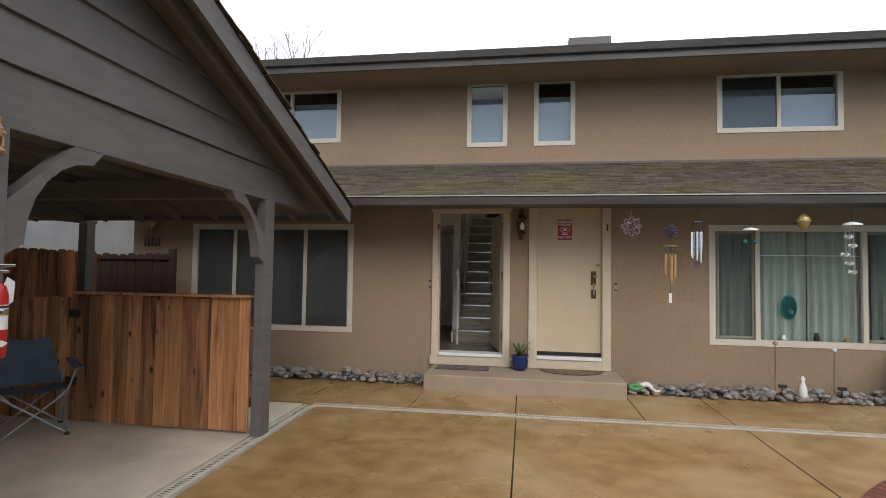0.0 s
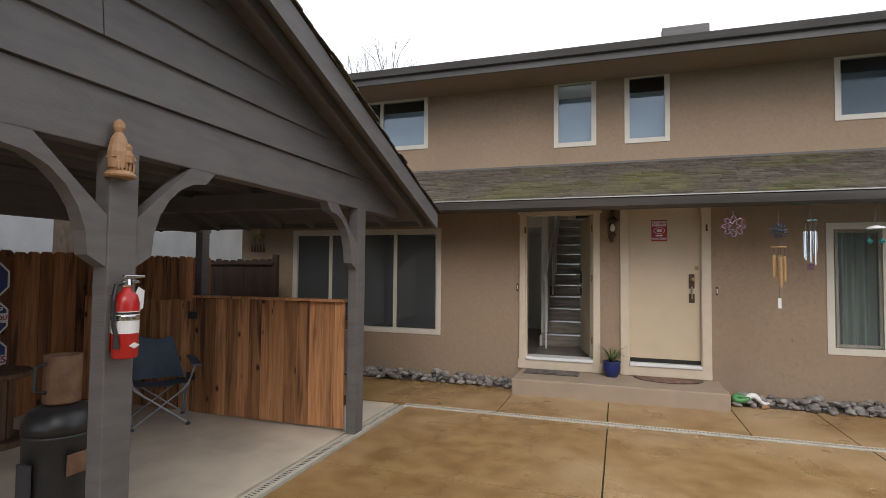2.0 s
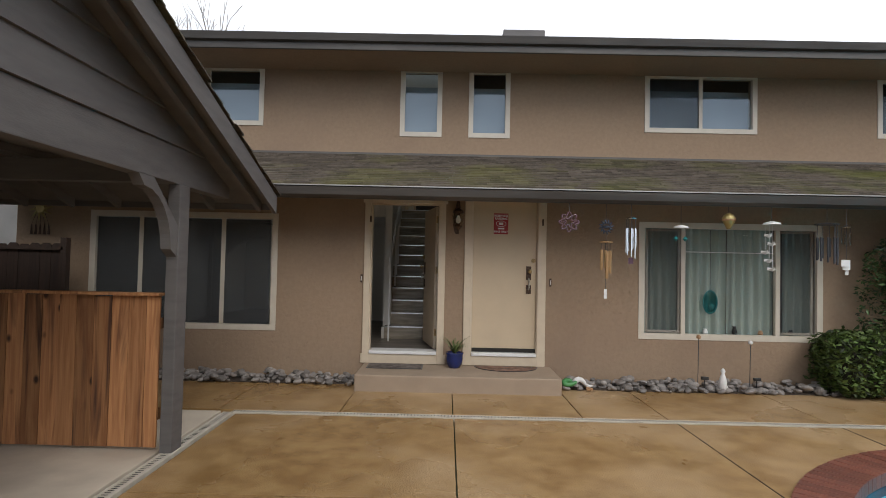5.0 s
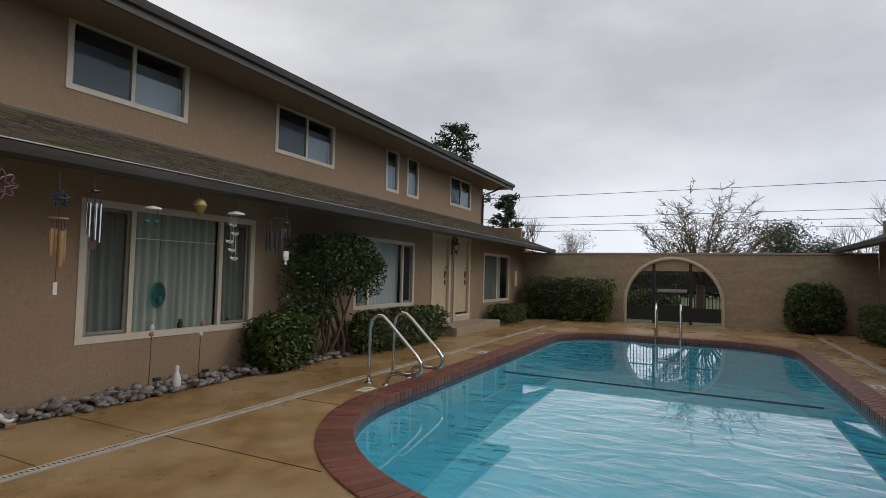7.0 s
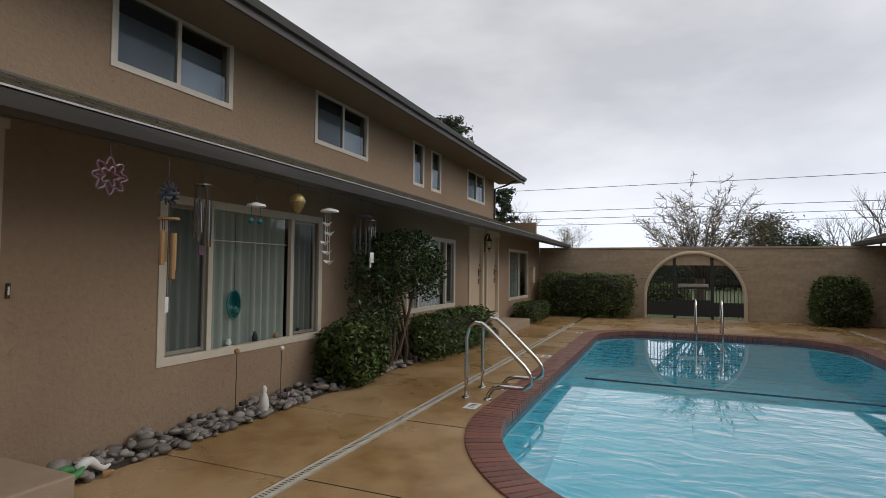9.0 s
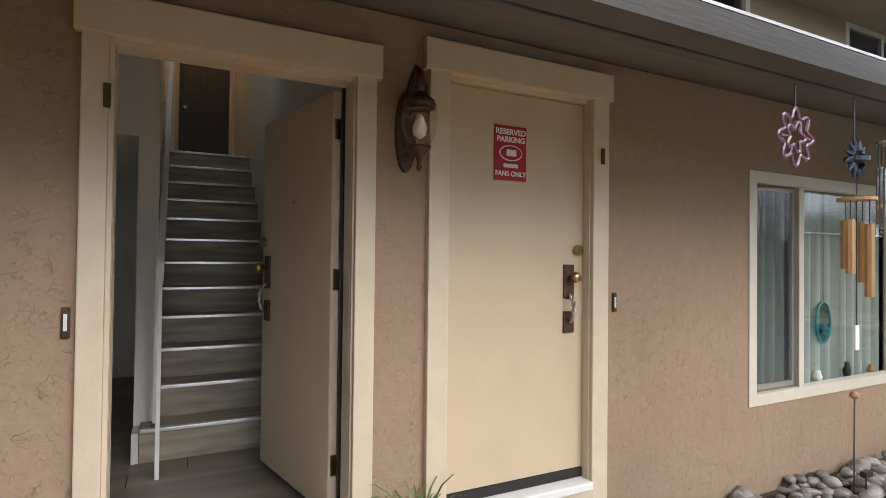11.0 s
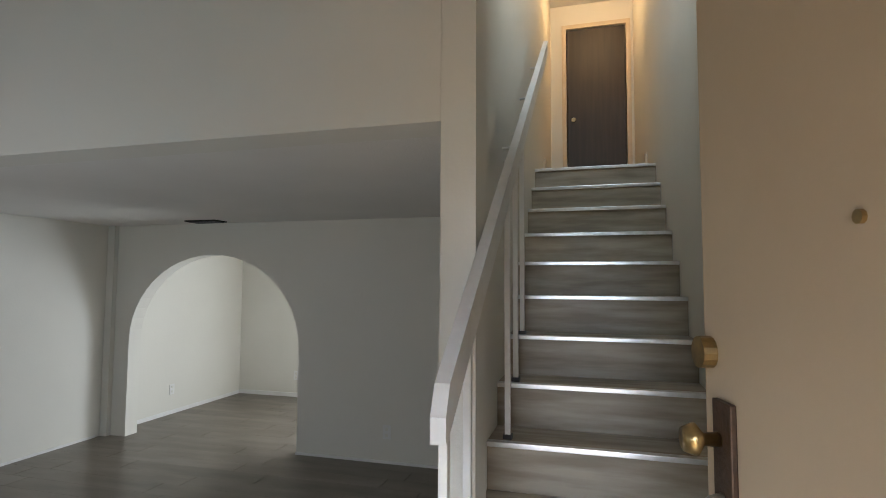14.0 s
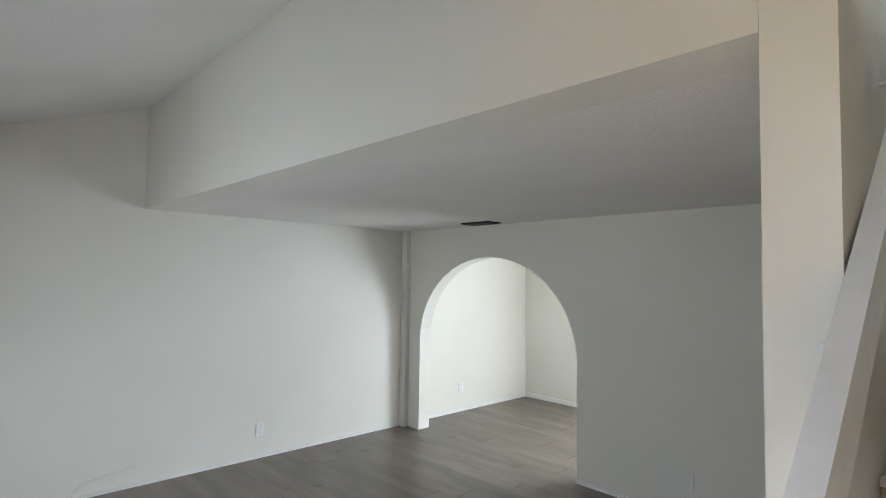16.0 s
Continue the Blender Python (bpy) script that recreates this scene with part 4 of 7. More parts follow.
# ---- the open apartment ----
F = 0.35
RISE, RUN, Y1 = 0.20, 0.26, 1.37
XL, XR = -0.60, 0.33
floor = structure(part("floor", boxed(-4.7, XR, 0.121, 6.1, 0.2, F - 0.006), SLOT), "grey oak vinyl plank floor of the empty apartment", "floor")
y, k = 0.121, 0
while y < 6.1:
    x = -4.7 - RNG.uniform(0, 1.1)
    while x < XR:
        a, b = max(x, -4.7), min(x + 1.216, XR)
        if b - a > 0.05:
            part("plank", boxed(a, b - 0.0015, y, min(y + 0.1785, 6.1), F - 0.005, F), LVP, floor)
        x += 1.22
    y += 0.18
structure(part("wall_living_left", boxed(-4.82, -4.7, 0.101, 6.25, 0.2, 3.2), WALL_IN), "white painted living-room wall")
structure(part("wall_dining_back", pierced(-4.699, -0.64, 0.2, 2.6, [(-2.5, -0.95, F, 2.25)], 6.1, 6.22), WALL_IN), "white painted dining-room wall")
# front wall lining with the window and the doorway
structure(part("wall_living_front", pierced(-4.699, XR - 0.001, F, 2.62, [(-4.5, -2.0, 0.68, 2.18), (-0.655, 0.31, 0.2, 2.44)], 0.101, 0.118), WALL_IN), "white painted wall beside the entrance")
structure(part("wall_header", boxed(-4.699, -0.641, 1.56, 1.735, 2.36, 3.16), WALL_IN), "white painted upper wall over the dining recess")
structure(part("ceiling_sloped", prism(bmesh.new(), [(0.101, 2.60), (1.735, 3.17), (1.735, 3.22), (0.101, 2.65)], "x", -4.699, XR - 0.001), CEIL_IN), "white textured sloping ceiling", "ceiling")
structure(part("ceiling_low", boxed(-4.699, -0.636, 1.736, 6.1, 2.36, 2.44), CEIL_IN), "white textured low ceiling", "ceiling")
structure(part("wall_stair_left", boxed(-0.635, XL, 1.905, 6.3, 0.2, 5.12), WALL_IN), "white painted wall beside the stairs")
structure(part("wall_stair_end", boxed(-0.64, -0.52, 1.56, 1.735, 0.2, 3.16), WALL_IN), "white painted end of the stair wall")
structure(part("wall_stair_side", boxed(-0.634, XL, 1.736, 1.904, 0.2, 3.34), WALL_IN), "white painted wall beside the stairs")
structure(part("wall_stair_right", prism(bmesh.new(), [(0.17, 0.2), (6.3, 0.2), (6.3, 5.12), (1.905, 5.12), (1.905, 3.22), (1.735, 3.16), (0.17, 2.61)], "x", XR, XR + 0.12), WALL_IN), "white painted wall along the stairs")
structure(part("wall_landing", pierced(XL, XR, 2.6, 5.12, [(-0.42, 0.25, 2.75, 4.82)], 6.2, 6.3), WALL_IN), "white painted wall of the landing")
structure(part("ceiling_stairwell", boxed(-0.635, XR + 0.12, 1.905, 6.3, 5.121, 5.2), CEIL_IN), "white stairwell ceiling", "ceiling")
# the arched wall
ax0, ax1, aspring, atop = -4.45, -2.62, 1.25, 2.07
acx, aw = (ax0 + ax1) / 2, (ax1 - ax0) / 2
N = 24
arc = [(acx - aw * math.cos(math.pi * k / N), aspring + (atop - aspring) * math.sin(math.pi * k / N)) for k in range(N + 1)]
bm = bmesh.new()
for ya in (4.05, 4.19):
    q = lambda x, z: bm.verts.new((x, ya, z))
    bm.faces.new([q(-4.699, F), q(ax0, F), q(ax0, aspring), q(-4.699, aspring)])
    bm.faces.new([q(ax1, F), q(-0.64, F), q(-0.64, aspring), q(ax1, aspring)])
    bm.faces.new([q(-4.699, aspring), q(ax0, aspring), q(ax0, 2.36), q(-4.699, 2.36)])
    bm.faces.new([q(ax1, aspring), q(-0.64, aspring), q(-0.64, 2.36), q(ax1, 2.36)])
    for (xa, za), (xb, zb) in zip(arc, arc[1:]):
        bm.faces.new([q(xa, za), q(xb, zb), q(xb, 2.36), q(xa, 2.36)])
run = [(ax0, F)] + arc + [(ax1, F)]
for (xa, za), (xb, zb) in zip(run, run[1:]):
    bm.faces.new([bm.verts.new(p) for p in ((xa, 4.05, za), (xb, 4.05, zb), (xb, 4.19, zb), (xa, 4.19, za))])
bmesh.ops.remove_doubles(bm, verts=bm.verts, dist=0.0005)
structure(part("wall_arch", bm, WALL_IN), "white painted wall with a round-headed archway")
structure(part("wall_pier", boxed(-4.699, -4.62, 4.0, 4.049, F, 2.359), WALL_IN), "white painted pier beside the archway")
base = structure(new("baseboard"), "thin white baseboard", "trim")
for b in ((-4.699, -4.688, 0.19, 3.95, F, F + 0.02), (-2.62, -0.64, 4.036, 4.049, F, F + 0.02), (-4.699, -4.688, 4.2, 6.09, F, F + 0.04), (-4.68, -2.52, 6.085, 6.099, F, F + 0.05)):
    part("strip", boxed(*b), WHITE, base)

stairs = thing("staircase", "grey oak vinyl stairs with bright aluminium nosings", "stairs", kind="structure")
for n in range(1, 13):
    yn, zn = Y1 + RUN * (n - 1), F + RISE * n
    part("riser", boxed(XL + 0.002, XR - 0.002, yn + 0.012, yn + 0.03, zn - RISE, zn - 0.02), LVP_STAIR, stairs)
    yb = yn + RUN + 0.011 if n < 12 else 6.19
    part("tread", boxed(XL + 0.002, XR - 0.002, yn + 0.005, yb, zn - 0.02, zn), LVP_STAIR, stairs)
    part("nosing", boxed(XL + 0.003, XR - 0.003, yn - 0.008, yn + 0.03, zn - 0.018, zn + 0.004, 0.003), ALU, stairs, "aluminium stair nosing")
part("stringer", prism(bmesh.new(), [(Y1 + 0.012, F), (1.559, F), (1.559, F + RISE - 0.02), (Y1 + 0.012, F + RISE - 0.02)], "x", XL - 0.04, XL - 0.001), WALL_IN, stairs)
rail = thing("handrail", "cream painted flat wooden stair rail with slim square balusters", "handrail")


def rail_z(y):
    return 1.52 + (y - 1.035) * 0.715


part("rail", prism(bmesh.new(), [(1.035, rail_z(1.035) - 0.06), (1.09, rail_z(1.09) - 0.07), (4.13, rail_z(4.13) - 0.06), (4.13, rail_z(4.13) + 0.04), (1.07, rail_z(1.07) + 0.045), (1.035, rail_z(1.035) + 0.0)], "x", -0.512, -0.475), WHITE, rail)
part("newel", boxed(-0.505, -0.482, 1.075, 1.10, F, rail_z(1.08) - 0.05, 0.003), WHITE, rail)
for n in (1, 4, 5, 6):
    yb = Y1 + RUN * (n - 1) + 0.07
    part("baluster", boxed(-0.53, -0.506, yb - 0.0125, yb + 0.0125, F + RISE * n, rail_z(yb) + 0.0, 0.002), WHITE, rail)
    part("shoe", boxed(-0.537, -0.499, yb - 0.019, yb + 0.019, F + RISE * n, F + RISE * n + 0.02), GREY_TUBE, rail)
for yb in (2.6, 3.3, 3.95):
    part("bracket", tubed([(-0.60, yb, rail_z(yb) - 0.12), (-0.52, yb, rail_z(yb) - 0.11), (-0.495, yb, rail_z(yb) - 0.05)], 0.008), WHITE, rail)
for xb in (-0.52, 0.26):
    part("stop_peg", boxed(xb - 0.008, xb + 0.008, 4.245, 4.26, 2.754, 2.84), CREAM, rail)

# landing door and its ceiling lamp
d = structure(new("door_2"), "dark walnut flush door on the landing, closed", "door")
part("leaf", boxed(-0.41, 0.24, 6.205, 6.25, 2.76, 4.81), DARK_DOOR, d)
part("casing", boxed(-0.47, -0.421, 6.175, 6.198, 2.75, 4.82), CREAM, d)
part("casing", boxed(0.251, 0.30, 6.175, 6.198, 2.75, 4.82), CREAM, d)
part("casing", boxed(-0.47, 0.30, 6.175, 6.198, 4.821, 4.87), CREAM, d)
part("knob", tubed([(-0.34, 6.205, 3.72), (-0.34, 6.16, 3.72), (-0.34, 6.145, 3.72), (-0.34, 6.13, 3.72)], [0.01, 0.012, 0.028, 0.02], 10), BRASS, d)
lamp = thing("ceiling_light", "warm glass ceiling light over the landing", "lamp")
part("base", lathe(bmesh.new(), [(0.10, 0), (0.10, 0.03), (0.07, 0.04)], (-0.1, 5.3, 5.08)), BRASS, lamp)
part("globe", lathe(bmesh.new(), [(0.01, -0.10), (0.07, -0.085), (0.10, -0.03), (0.08, 0.0)], (-0.1, 5.3, 5.08)), BULB, lamp, smooth=True)
bulb = new("landing_bulb", bpy.data.lights.new("landing_bulb", "POINT"))
bulb.data.energy, bulb.data.color, bulb.data.shadow_soft_size = 1.6, (1.0, 0.62, 0.28), 0.08
bulb.location = (-0.1, 5.3, 4.90)

# the open front door, swung in against the stair wall
XF = pose(0.262, 0.19, 0, 0, 0, 102.5)
d = structure(new("door_3"), "cream painted front door standing open inwards", "door")
part("leaf", boxed(0.0, 0.87, -0.022, 0.022, F + 0.04, 2.40, 0.004), DOOR_PAINT, d)
part("edge", boxed(-0.004, 0.0, -0.02, 0.02, F + 0.04, 2.40), CREAM, d)
lever_set(d, 0.78, 0.022, 1.52, 1.0)
part("peephole", prism(bmesh.new(), [(0.43 + 0.009 * math.cos(k * math.pi / 5), 1.90 + 0.009 * math.sin(k * math.pi / 5)) for k in range(10)], "y", 0.02, 0.028), BRASS, d)
for z in (0.62, 1.50, 2.22):
    part("hinge", boxed(-0.0075, -0.0045, -0.021, 0.012, z - 0.05, z + 0.05, 0.001), BRASS, d, "worn brass hinge")
    part("hinge_pin", tubed([(-0.010, -0.029, z - 0.052), (-0.010, -0.029, z + 0.052)], 0.0075, 8), BRASS, d)
    part("hinge", boxed(-0.0095, -0.0065, -0.058, -0.037, z - 0.05, z + 0.05, 0.001), BRASS, d, "worn brass hinge")
XF = Matrix.Identity(4)
# black strip added to paint the shaded gap between door and jamb
structure(part("weatherstrip", boxed(0.2795, 0.302, 0.150, 0.165, F + 0.01, 2.42), BLACK), "black strip that darkens the gap at the door's hinge jamb", "trim")
p = structure(new("strike_plate"), "brass strike plates on the door jamb", "trim")
for z in (1.565, 1.705):
    part("plate", boxed(-0.6298, -0.628, 0.084, 0.112, z - 0.03, z + 0.03), BRASS, p)

# ceiling vent, outlets, cable
v = thing("ceiling_vent", "small grey ceiling air vent", "vent")
part("frame", boxed(-3.62, -3.30, 3.78, 3.94, 2.35, 2.359), SLOT, v)
for k in range(6):
    part("slat", boxed(-3.60, -3.32, 3.795 + k * 0.024, 3.805 + k * 0.024, 2.344, 2.353), GREY_TUBE, v)
for ax, (u, w) in (("x", (2.5, 0.59)), ("y", (-1.79, 0.60)), ("x", (4.9, 0.62)), ("y2", (-3.85, 0.62))):
    o = thing("wall_outlet", "small ivory wall outlet", "outlet", "outlets in the apartment")
    if ax == "x":
        part("plate", boxed(-4.699, -4.692, u - 0.035, u + 0.035, w - 0.057, w + 0.057, 0.003), WHITE, o)
        for s in (-0.025, 0.025):
            part("socket", boxed(-4.692, -4.689, u - 0.012, u + 0.012, w + s - 0.012, w + s + 0.012), WALL_IN, o)
    else:
        yy = 4.049 if ax == "y" else 6.099
        part("plate", boxed(u - 0.035, u + 0.035, yy - 0.007, yy, w - 0.057, w + 0.057, 0.003), WHITE, o)
        for s in (-0.025, 0.025):
            part("socket", boxed(u - 0.012, u + 0.012, yy - 0.010, yy - 0.007, w + s - 0.012, w + s + 0.012), WALL_IN, o)
tagged(part("wall_cable", tubed([(-4.695, 1.15, 0.36), (-4.69, 1.25, 0.45), (-4.69, 1.45, 0.49), (-4.69, 1.58, 0.50)], 0.006), WHITE), "thin white cable along the wall", "cable")

# ---- carport ----
PX = -1.87
car = thing("carport", "open charcoal-painted timber carport with a gabled shingle roof", "carport")
for y in (-2.94, -5.63, -8.32):
    part("post", boxed(PX - 0.025, PX + 0.075, y - 0.085, y + 0.085, -0.02, 2.20, 0.008), CHARCOAL, car)
part("beam", boxed(PX - 0.06, PX + 0.06, -9.3, -2.0, 2.20, 2.50, 0.008), CHARCOAL, car)
for y in (-1.56, -5.88, -9.2):
    part("post", boxed(-5.08, -4.96, y - 0.07, y + 0.07, -0.02, 2.10, 0.008), CHARCOAL, car)
part("beam", boxed(-5.09, -4.97, -9.3, -1.45, 2.10, 2.46, 0.008), CHARCOAL, car)
part("conduit", tubed([(-5.3, -1.69, 2.335), (-2.35, -1.69, 2.335)], 0.011, 6), WHITE, car, "white conduit along the eave")
for y in (-2.94, ):
    part("tie_beam", boxed(-4.96, PX - 0.061, y - 0.06, y + 0.06, 2.22, 2.40, 0.006), CHARCOAL, car)


def brace(y, s):
    o = [(y + s * 0.086, 1.60)] + [(y + s * (0.086 + 0.10 + 0.40 * (1 - math.cos(radians(a)))), 1.66 + 0.46 * math.sin(radians(a))) for a in (0, 15, 30, 45, 60, 75, 90)] + [(y + s * 0.66, 2.199), (y + s * 0.46, 2.199), (y + s * 0.086, 1.86)]
    return prism(bmesh.new(), o, "x", PX - 0.02, PX + 0.065)


for y in (-2.94, -5.63, -8.32):
    for s in (-1, 1):
        if not (y == -2.94 and s == 1):
            part("brace", brace(y, s), CHARCOAL, car, "curved knee brace")
RY, RZ, SL = -5.63, 3.72, 0.362
for s in (1, -1):
    ye, ze = RY + s * 3.95, RZ - 3.95 * SL
    part("roof_deck", prism(bmesh.new(), [(RY, RZ - 0.10), (ye, ze - 0.10), (ye, ze), (RY, RZ)], "x", -5.9, -1.47), CHARCOAL, car, "dark painted roof boards")
    part("barge_board", prism(bmesh.new(), [(RY, RZ - 0.20), (ye, ze - 0.20), (ye, ze - 0.015), (RY, RZ - 0.015)], "x", -1.468, -1.43), CHARCOAL, car)
    part("eave_board", boxed(-5.9, -1.47, min(ye, ye + s * 0.03), max(ye, ye + s * 0.03), ze - 0.16, ze + 0.0), CHARCOAL, car)
    for k in range(9):
        x = -5.6 + k * 0.5
        yb0, yb1 = RY + s * 0.1, RY + s * 3.9
        part("rafter", prism(bmesh.new(), [(yb0, RZ - 0.1 * SL - 0.20), (yb1, RZ - 3.9 * SL - 0.20), (yb1, RZ - 3.9 * SL - 0.102), (yb0, RZ - 0.1 * SL - 0.102)], "x", x - 0.022, x + 0.022), CHARCOAL, car)
# gable siding: lapped boards
LAP = 0.252
for i in range(5):
    z = 2.503 + LAP * i
    half = (RZ - 0.12 - z) / SL
    half2 = max(0.02, (RZ - 0.12 - z - LAP) / SL)
    # the upper courses are butted at a joint beside the middle post
    for sgn, seam in ((-1, -5.787), (1, -5.78)) if i else ((0, 0), ):
        lo_b, lo_t = (RY - half, RY - half2) if sgn <= 0 else (seam, seam)
        hi_b, hi_t = (RY + half, RY + half2) if sgn >= 0 else (seam, seam)
        if hi_t - lo_t < 0.01:
            continue
        foot, head = PX + 0.084, PX + 0.060
        bm = bmesh.new()
        v = [bm.verts.new(q) for q in ((foot, lo_b, z), (foot, hi_b, z), (head, hi_t, z + LAP - 0.002), (head, lo_t, z + LAP - 0.002),
                                       (PX - 0.02, lo_b, z), (PX - 0.02, hi_b, z), (PX - 0.02, hi_t, z + LAP - 0.002), (PX - 0.02, lo_t, z + LAP - 0.002))]
        for q in ((0, 1, 2, 3), (5, 4, 7, 6), (0, 4, 5, 1), (2, 6, 7, 3), (1, 5, 6, 2), (4, 0, 3, 7)):
            bm.faces.new([v[c] for c in q])
        part("siding_board", bm, CHARCOAL, car)
structure(part("ceiling_carport", boxed(-5.85, PX - 0.065, -9.4, -1.95, 2.47, 2.50), CHARCOAL), "dark painted carport ceiling boards", "ceiling")
for k in range(9):
    part("batten", boxed(-5.8 + 0.45 * k, -5.75 + 0.45 * k, -9.4, -1.95, 2.405, 2.469), CHARCOAL, car)
part("rear_board", boxed(-5.9, -5.86, -9.4, -1.95, 2.25, 2.62), CHARCOAL, car)
part("ridge_beam", boxed(-5.9, -1.6, RY - 0.06, RY + 0.06, RZ - 0.36, RZ - 0.13), CHARCOAL, car)
for s in (1, -1):
    rng = random.Random(11 + s)
    vs, fs = [], []
    for i in range(30):
        x = -5.95 - rng.uniform(0, 0.2)
        while x < -1.40:
            w = rng.uniform(0.18, 0.34)
            a, b = max(x, -5.95), min(x + w - 0.006, -1.40 + rng.uniform(-0.02, 0.015))
            x += w
            if b - a < 0.03:
                continue
            d0, d1 = 3.97 - i * 0.135, 3.97 - i * 0.135 - 0.17
            d1 = max(d1, 0.0)
            h = 0.014 + rng.uniform(0, 0.008)
            m = len(vs)
            ya, za, yb, zb = RY + s * d0, RZ - d0 * SL + 0.002, RY + s * d1, RZ - d1 * SL + 0.002
            vs += [(a, ya, za), (b, ya, za), (b, yb, zb), (a, yb, zb), (a, ya, za + h), (b, ya, za + h), (b, yb, zb + 0.004), (a, yb, zb + 0.004)]
            fs += [tuple(m + c for c in f) for f in ((4, 5, 6, 7), (0, 1, 5, 4), (1, 2, 6, 5), (3, 0, 4, 7))]
    tagged(raw("shingles", vs, fs, SHINGLE_FAR, car), kind="stuff")


def plank_run(parent, fixed, a, b, z0, z1, axis, material, dog=True, w=0.14, t=0.018):
    """Upright planks along a line, each a piece of its own with clipped corners."""
    u = a
    while u < b - 0.02:
        e = min(u + w - 0.005, b)
        zt = z1 + RNG.uniform(-0.012, 0.012)
        c = 0.03 if dog else 0.0
        o = [(u, z0), (e, z0), (e, zt - c), (e - c, zt), (u + c, zt), (u, zt - c)] if dog else [(u, z0), (e, z0), (e, zt), (u, zt)]
        d = RNG.uniform(-0.004, 0.004)
        part("plank", prism(bmesh.new(), o, "x" if axis == "y" else "y", fixed + d, fixed + d + t), material, parent)
        u += w


fence = thing("back_fence", "tall aged brown dog-ear plank fence behind the carport", "fence")
plank_run(fence, -5.47, -10.5, -0.9, 0.0, 1.76, "y", OLDWOOD)
for z in (0.35, 1.35):
    part("rail", boxed(-5.55, -5.475, -10.5, -0.9, z, z + 0.09), OLDWOOD, fence)
tall = thing("neighbour_fence", "taller weathered grey-brown plank fence of the neighbours", "fence")
plank_run(tall, -6.32, -10.5, -3.5, 0.0, 2.0, "y", GREYWOOD, False, 0.15)
part("cap_rail", boxed(-6.36, -6.24, -10.5, -3.5, 2.015, 2.09, 0.006), GREYWOOD, tall)
low = thing("low_fence", "chest-high new cedar plank fence with a flat cap", "fence")
plank_run(low, -2.98, -3.80, -1.95, 0.03, 1.27, "x", REDWOOD, False, 0.145)
part("cap", boxed(-3.80, -1.94, -3.03, -2.93, 1.275, 1.30, 0.004), REDWOOD, low)
part("rail", boxed(-3.80, -1.95, -2.955, -2.915, 0.25, 0.34), REDWOOD, low)
part("rail", boxed(-3.80, -1.95, -2.955, -2.915, 1.0, 1.09), REDWOOD, low)
lowg = thing("fence_panel", "chest-high cedar panel beside the fence with black hinges", "fence")
plank_run(lowg, -2.97, -5.45, -3.83, 0.03, 1.24, "x", REDWOOD, False, 0.145)
for z in (0.42, 1.08):
    part("hinge", boxed(-3.87, -3.76, -3.004, -2.985, z - 0.04, z + 0.04, 0.004), BLACK, lowg, "black strap hinge")
dark = thing("dark_fence", "dark-stained plank screen beside the building", "fence")
plank_run(dark, -0.62, -6.6, -4.46, 0.0, 1.74, "x", DARKWOOD, True, 0.14)
part("cap", boxed(-6.6, -4.46, -0.66, -0.56, 1.66, 1.70), DARKWOOD, dark)
part("post", boxed(-4.50, -4.42, -0.66, -0.58, 0.0, 1.82, 0.004), DARKWOOD, dark)

# ---- daylight at the apartment's own windows ----
# area lamps added as daylight: front window, unseen opening behind the arch, stair window
for x, y, z, wx, wz, tilt, turn, power, tint in ((-2.75, 0.30, 1.45, 2.0, 1.2, 90, 0, 1.0, (0.93, 0.96, 1.0)), (-1.72, 6.06, 1.3, 1.5, 1.85, 90, 180, 9, (0.95, 0.97, 1.0)),
                                                 (-0.09, 2.08, 4.36, 0.55, 1.0, 90, 0, 1.4, (0.80, 0.92, 1.0))):
    a = new("window_daylight", bpy.data.lights.new("window_daylight", "AREA"))
    a.data.shape, a.data.size, a.data.size_y, a.data.energy, a.data.color = "RECTANGLE", wx, wz, power, tint
    a.matrix_world = pose(x, y, z, tilt, 0, turn)

# ---- planting along the walls ----
def lettering(body, size, m, material, parent, align="CENTER"):
    c = bpy.data.curves.new("lettering", "FONT")
    c.body, c.size, c.align_x, c.align_y, c.extrude, c.offset = body, size, align, "CENTER", 0.0015, size * 0.022
    tmp = bpy.data.objects.new("lettering", c)
    me = bpy.data.meshes.new_from_object(tmp)
    bpy.data.objects.remove(tmp)
    me.transform(m)
    me.materials.clear()
    me.materials.append(material)
    ob = new("lettering", me)
    ob.parent = parent
    return ob


def mirrored(m):
    return Matrix.Translation((0, MIRROR_Y, 0)) @ Matrix.Diagonal((1, -1, 1, 1)) if m else Matrix.Identity(4)


for m in (0, 1):
    XF = mirrored(m)
    structure(part("planting_bed", boxed(-5.6 if not m else 2.6, 18.99, -0.42, -0.002, -0.05, 0.012), SOIL), "damp soil bed along the wall", "bed")
XF = Matrix.Identity(4)
ROCKS = []
for k in range(7):
    bm = bmesh.new()
    bmesh.ops.create_icosphere(bm, subdivisions=2, radius=1.0)
    for v in bm.verts:
        v.co *= 1 + 0.22 * noise.noise(v.co * 1.3 + Vector((k * 7.1, 0, 0)))
    me = bpy.data.meshes.new("river_stone")
    bm.to_mesh(me)
    bm.free()
    me.shade_smooth()
    me.materials.append(STONE)
    ROCKS.append(me)
rng = random.Random(21)
stones = thing("river_stones", "band of rounded grey river stones along the wall", "stones")
vs, fs, made = [], [], 0
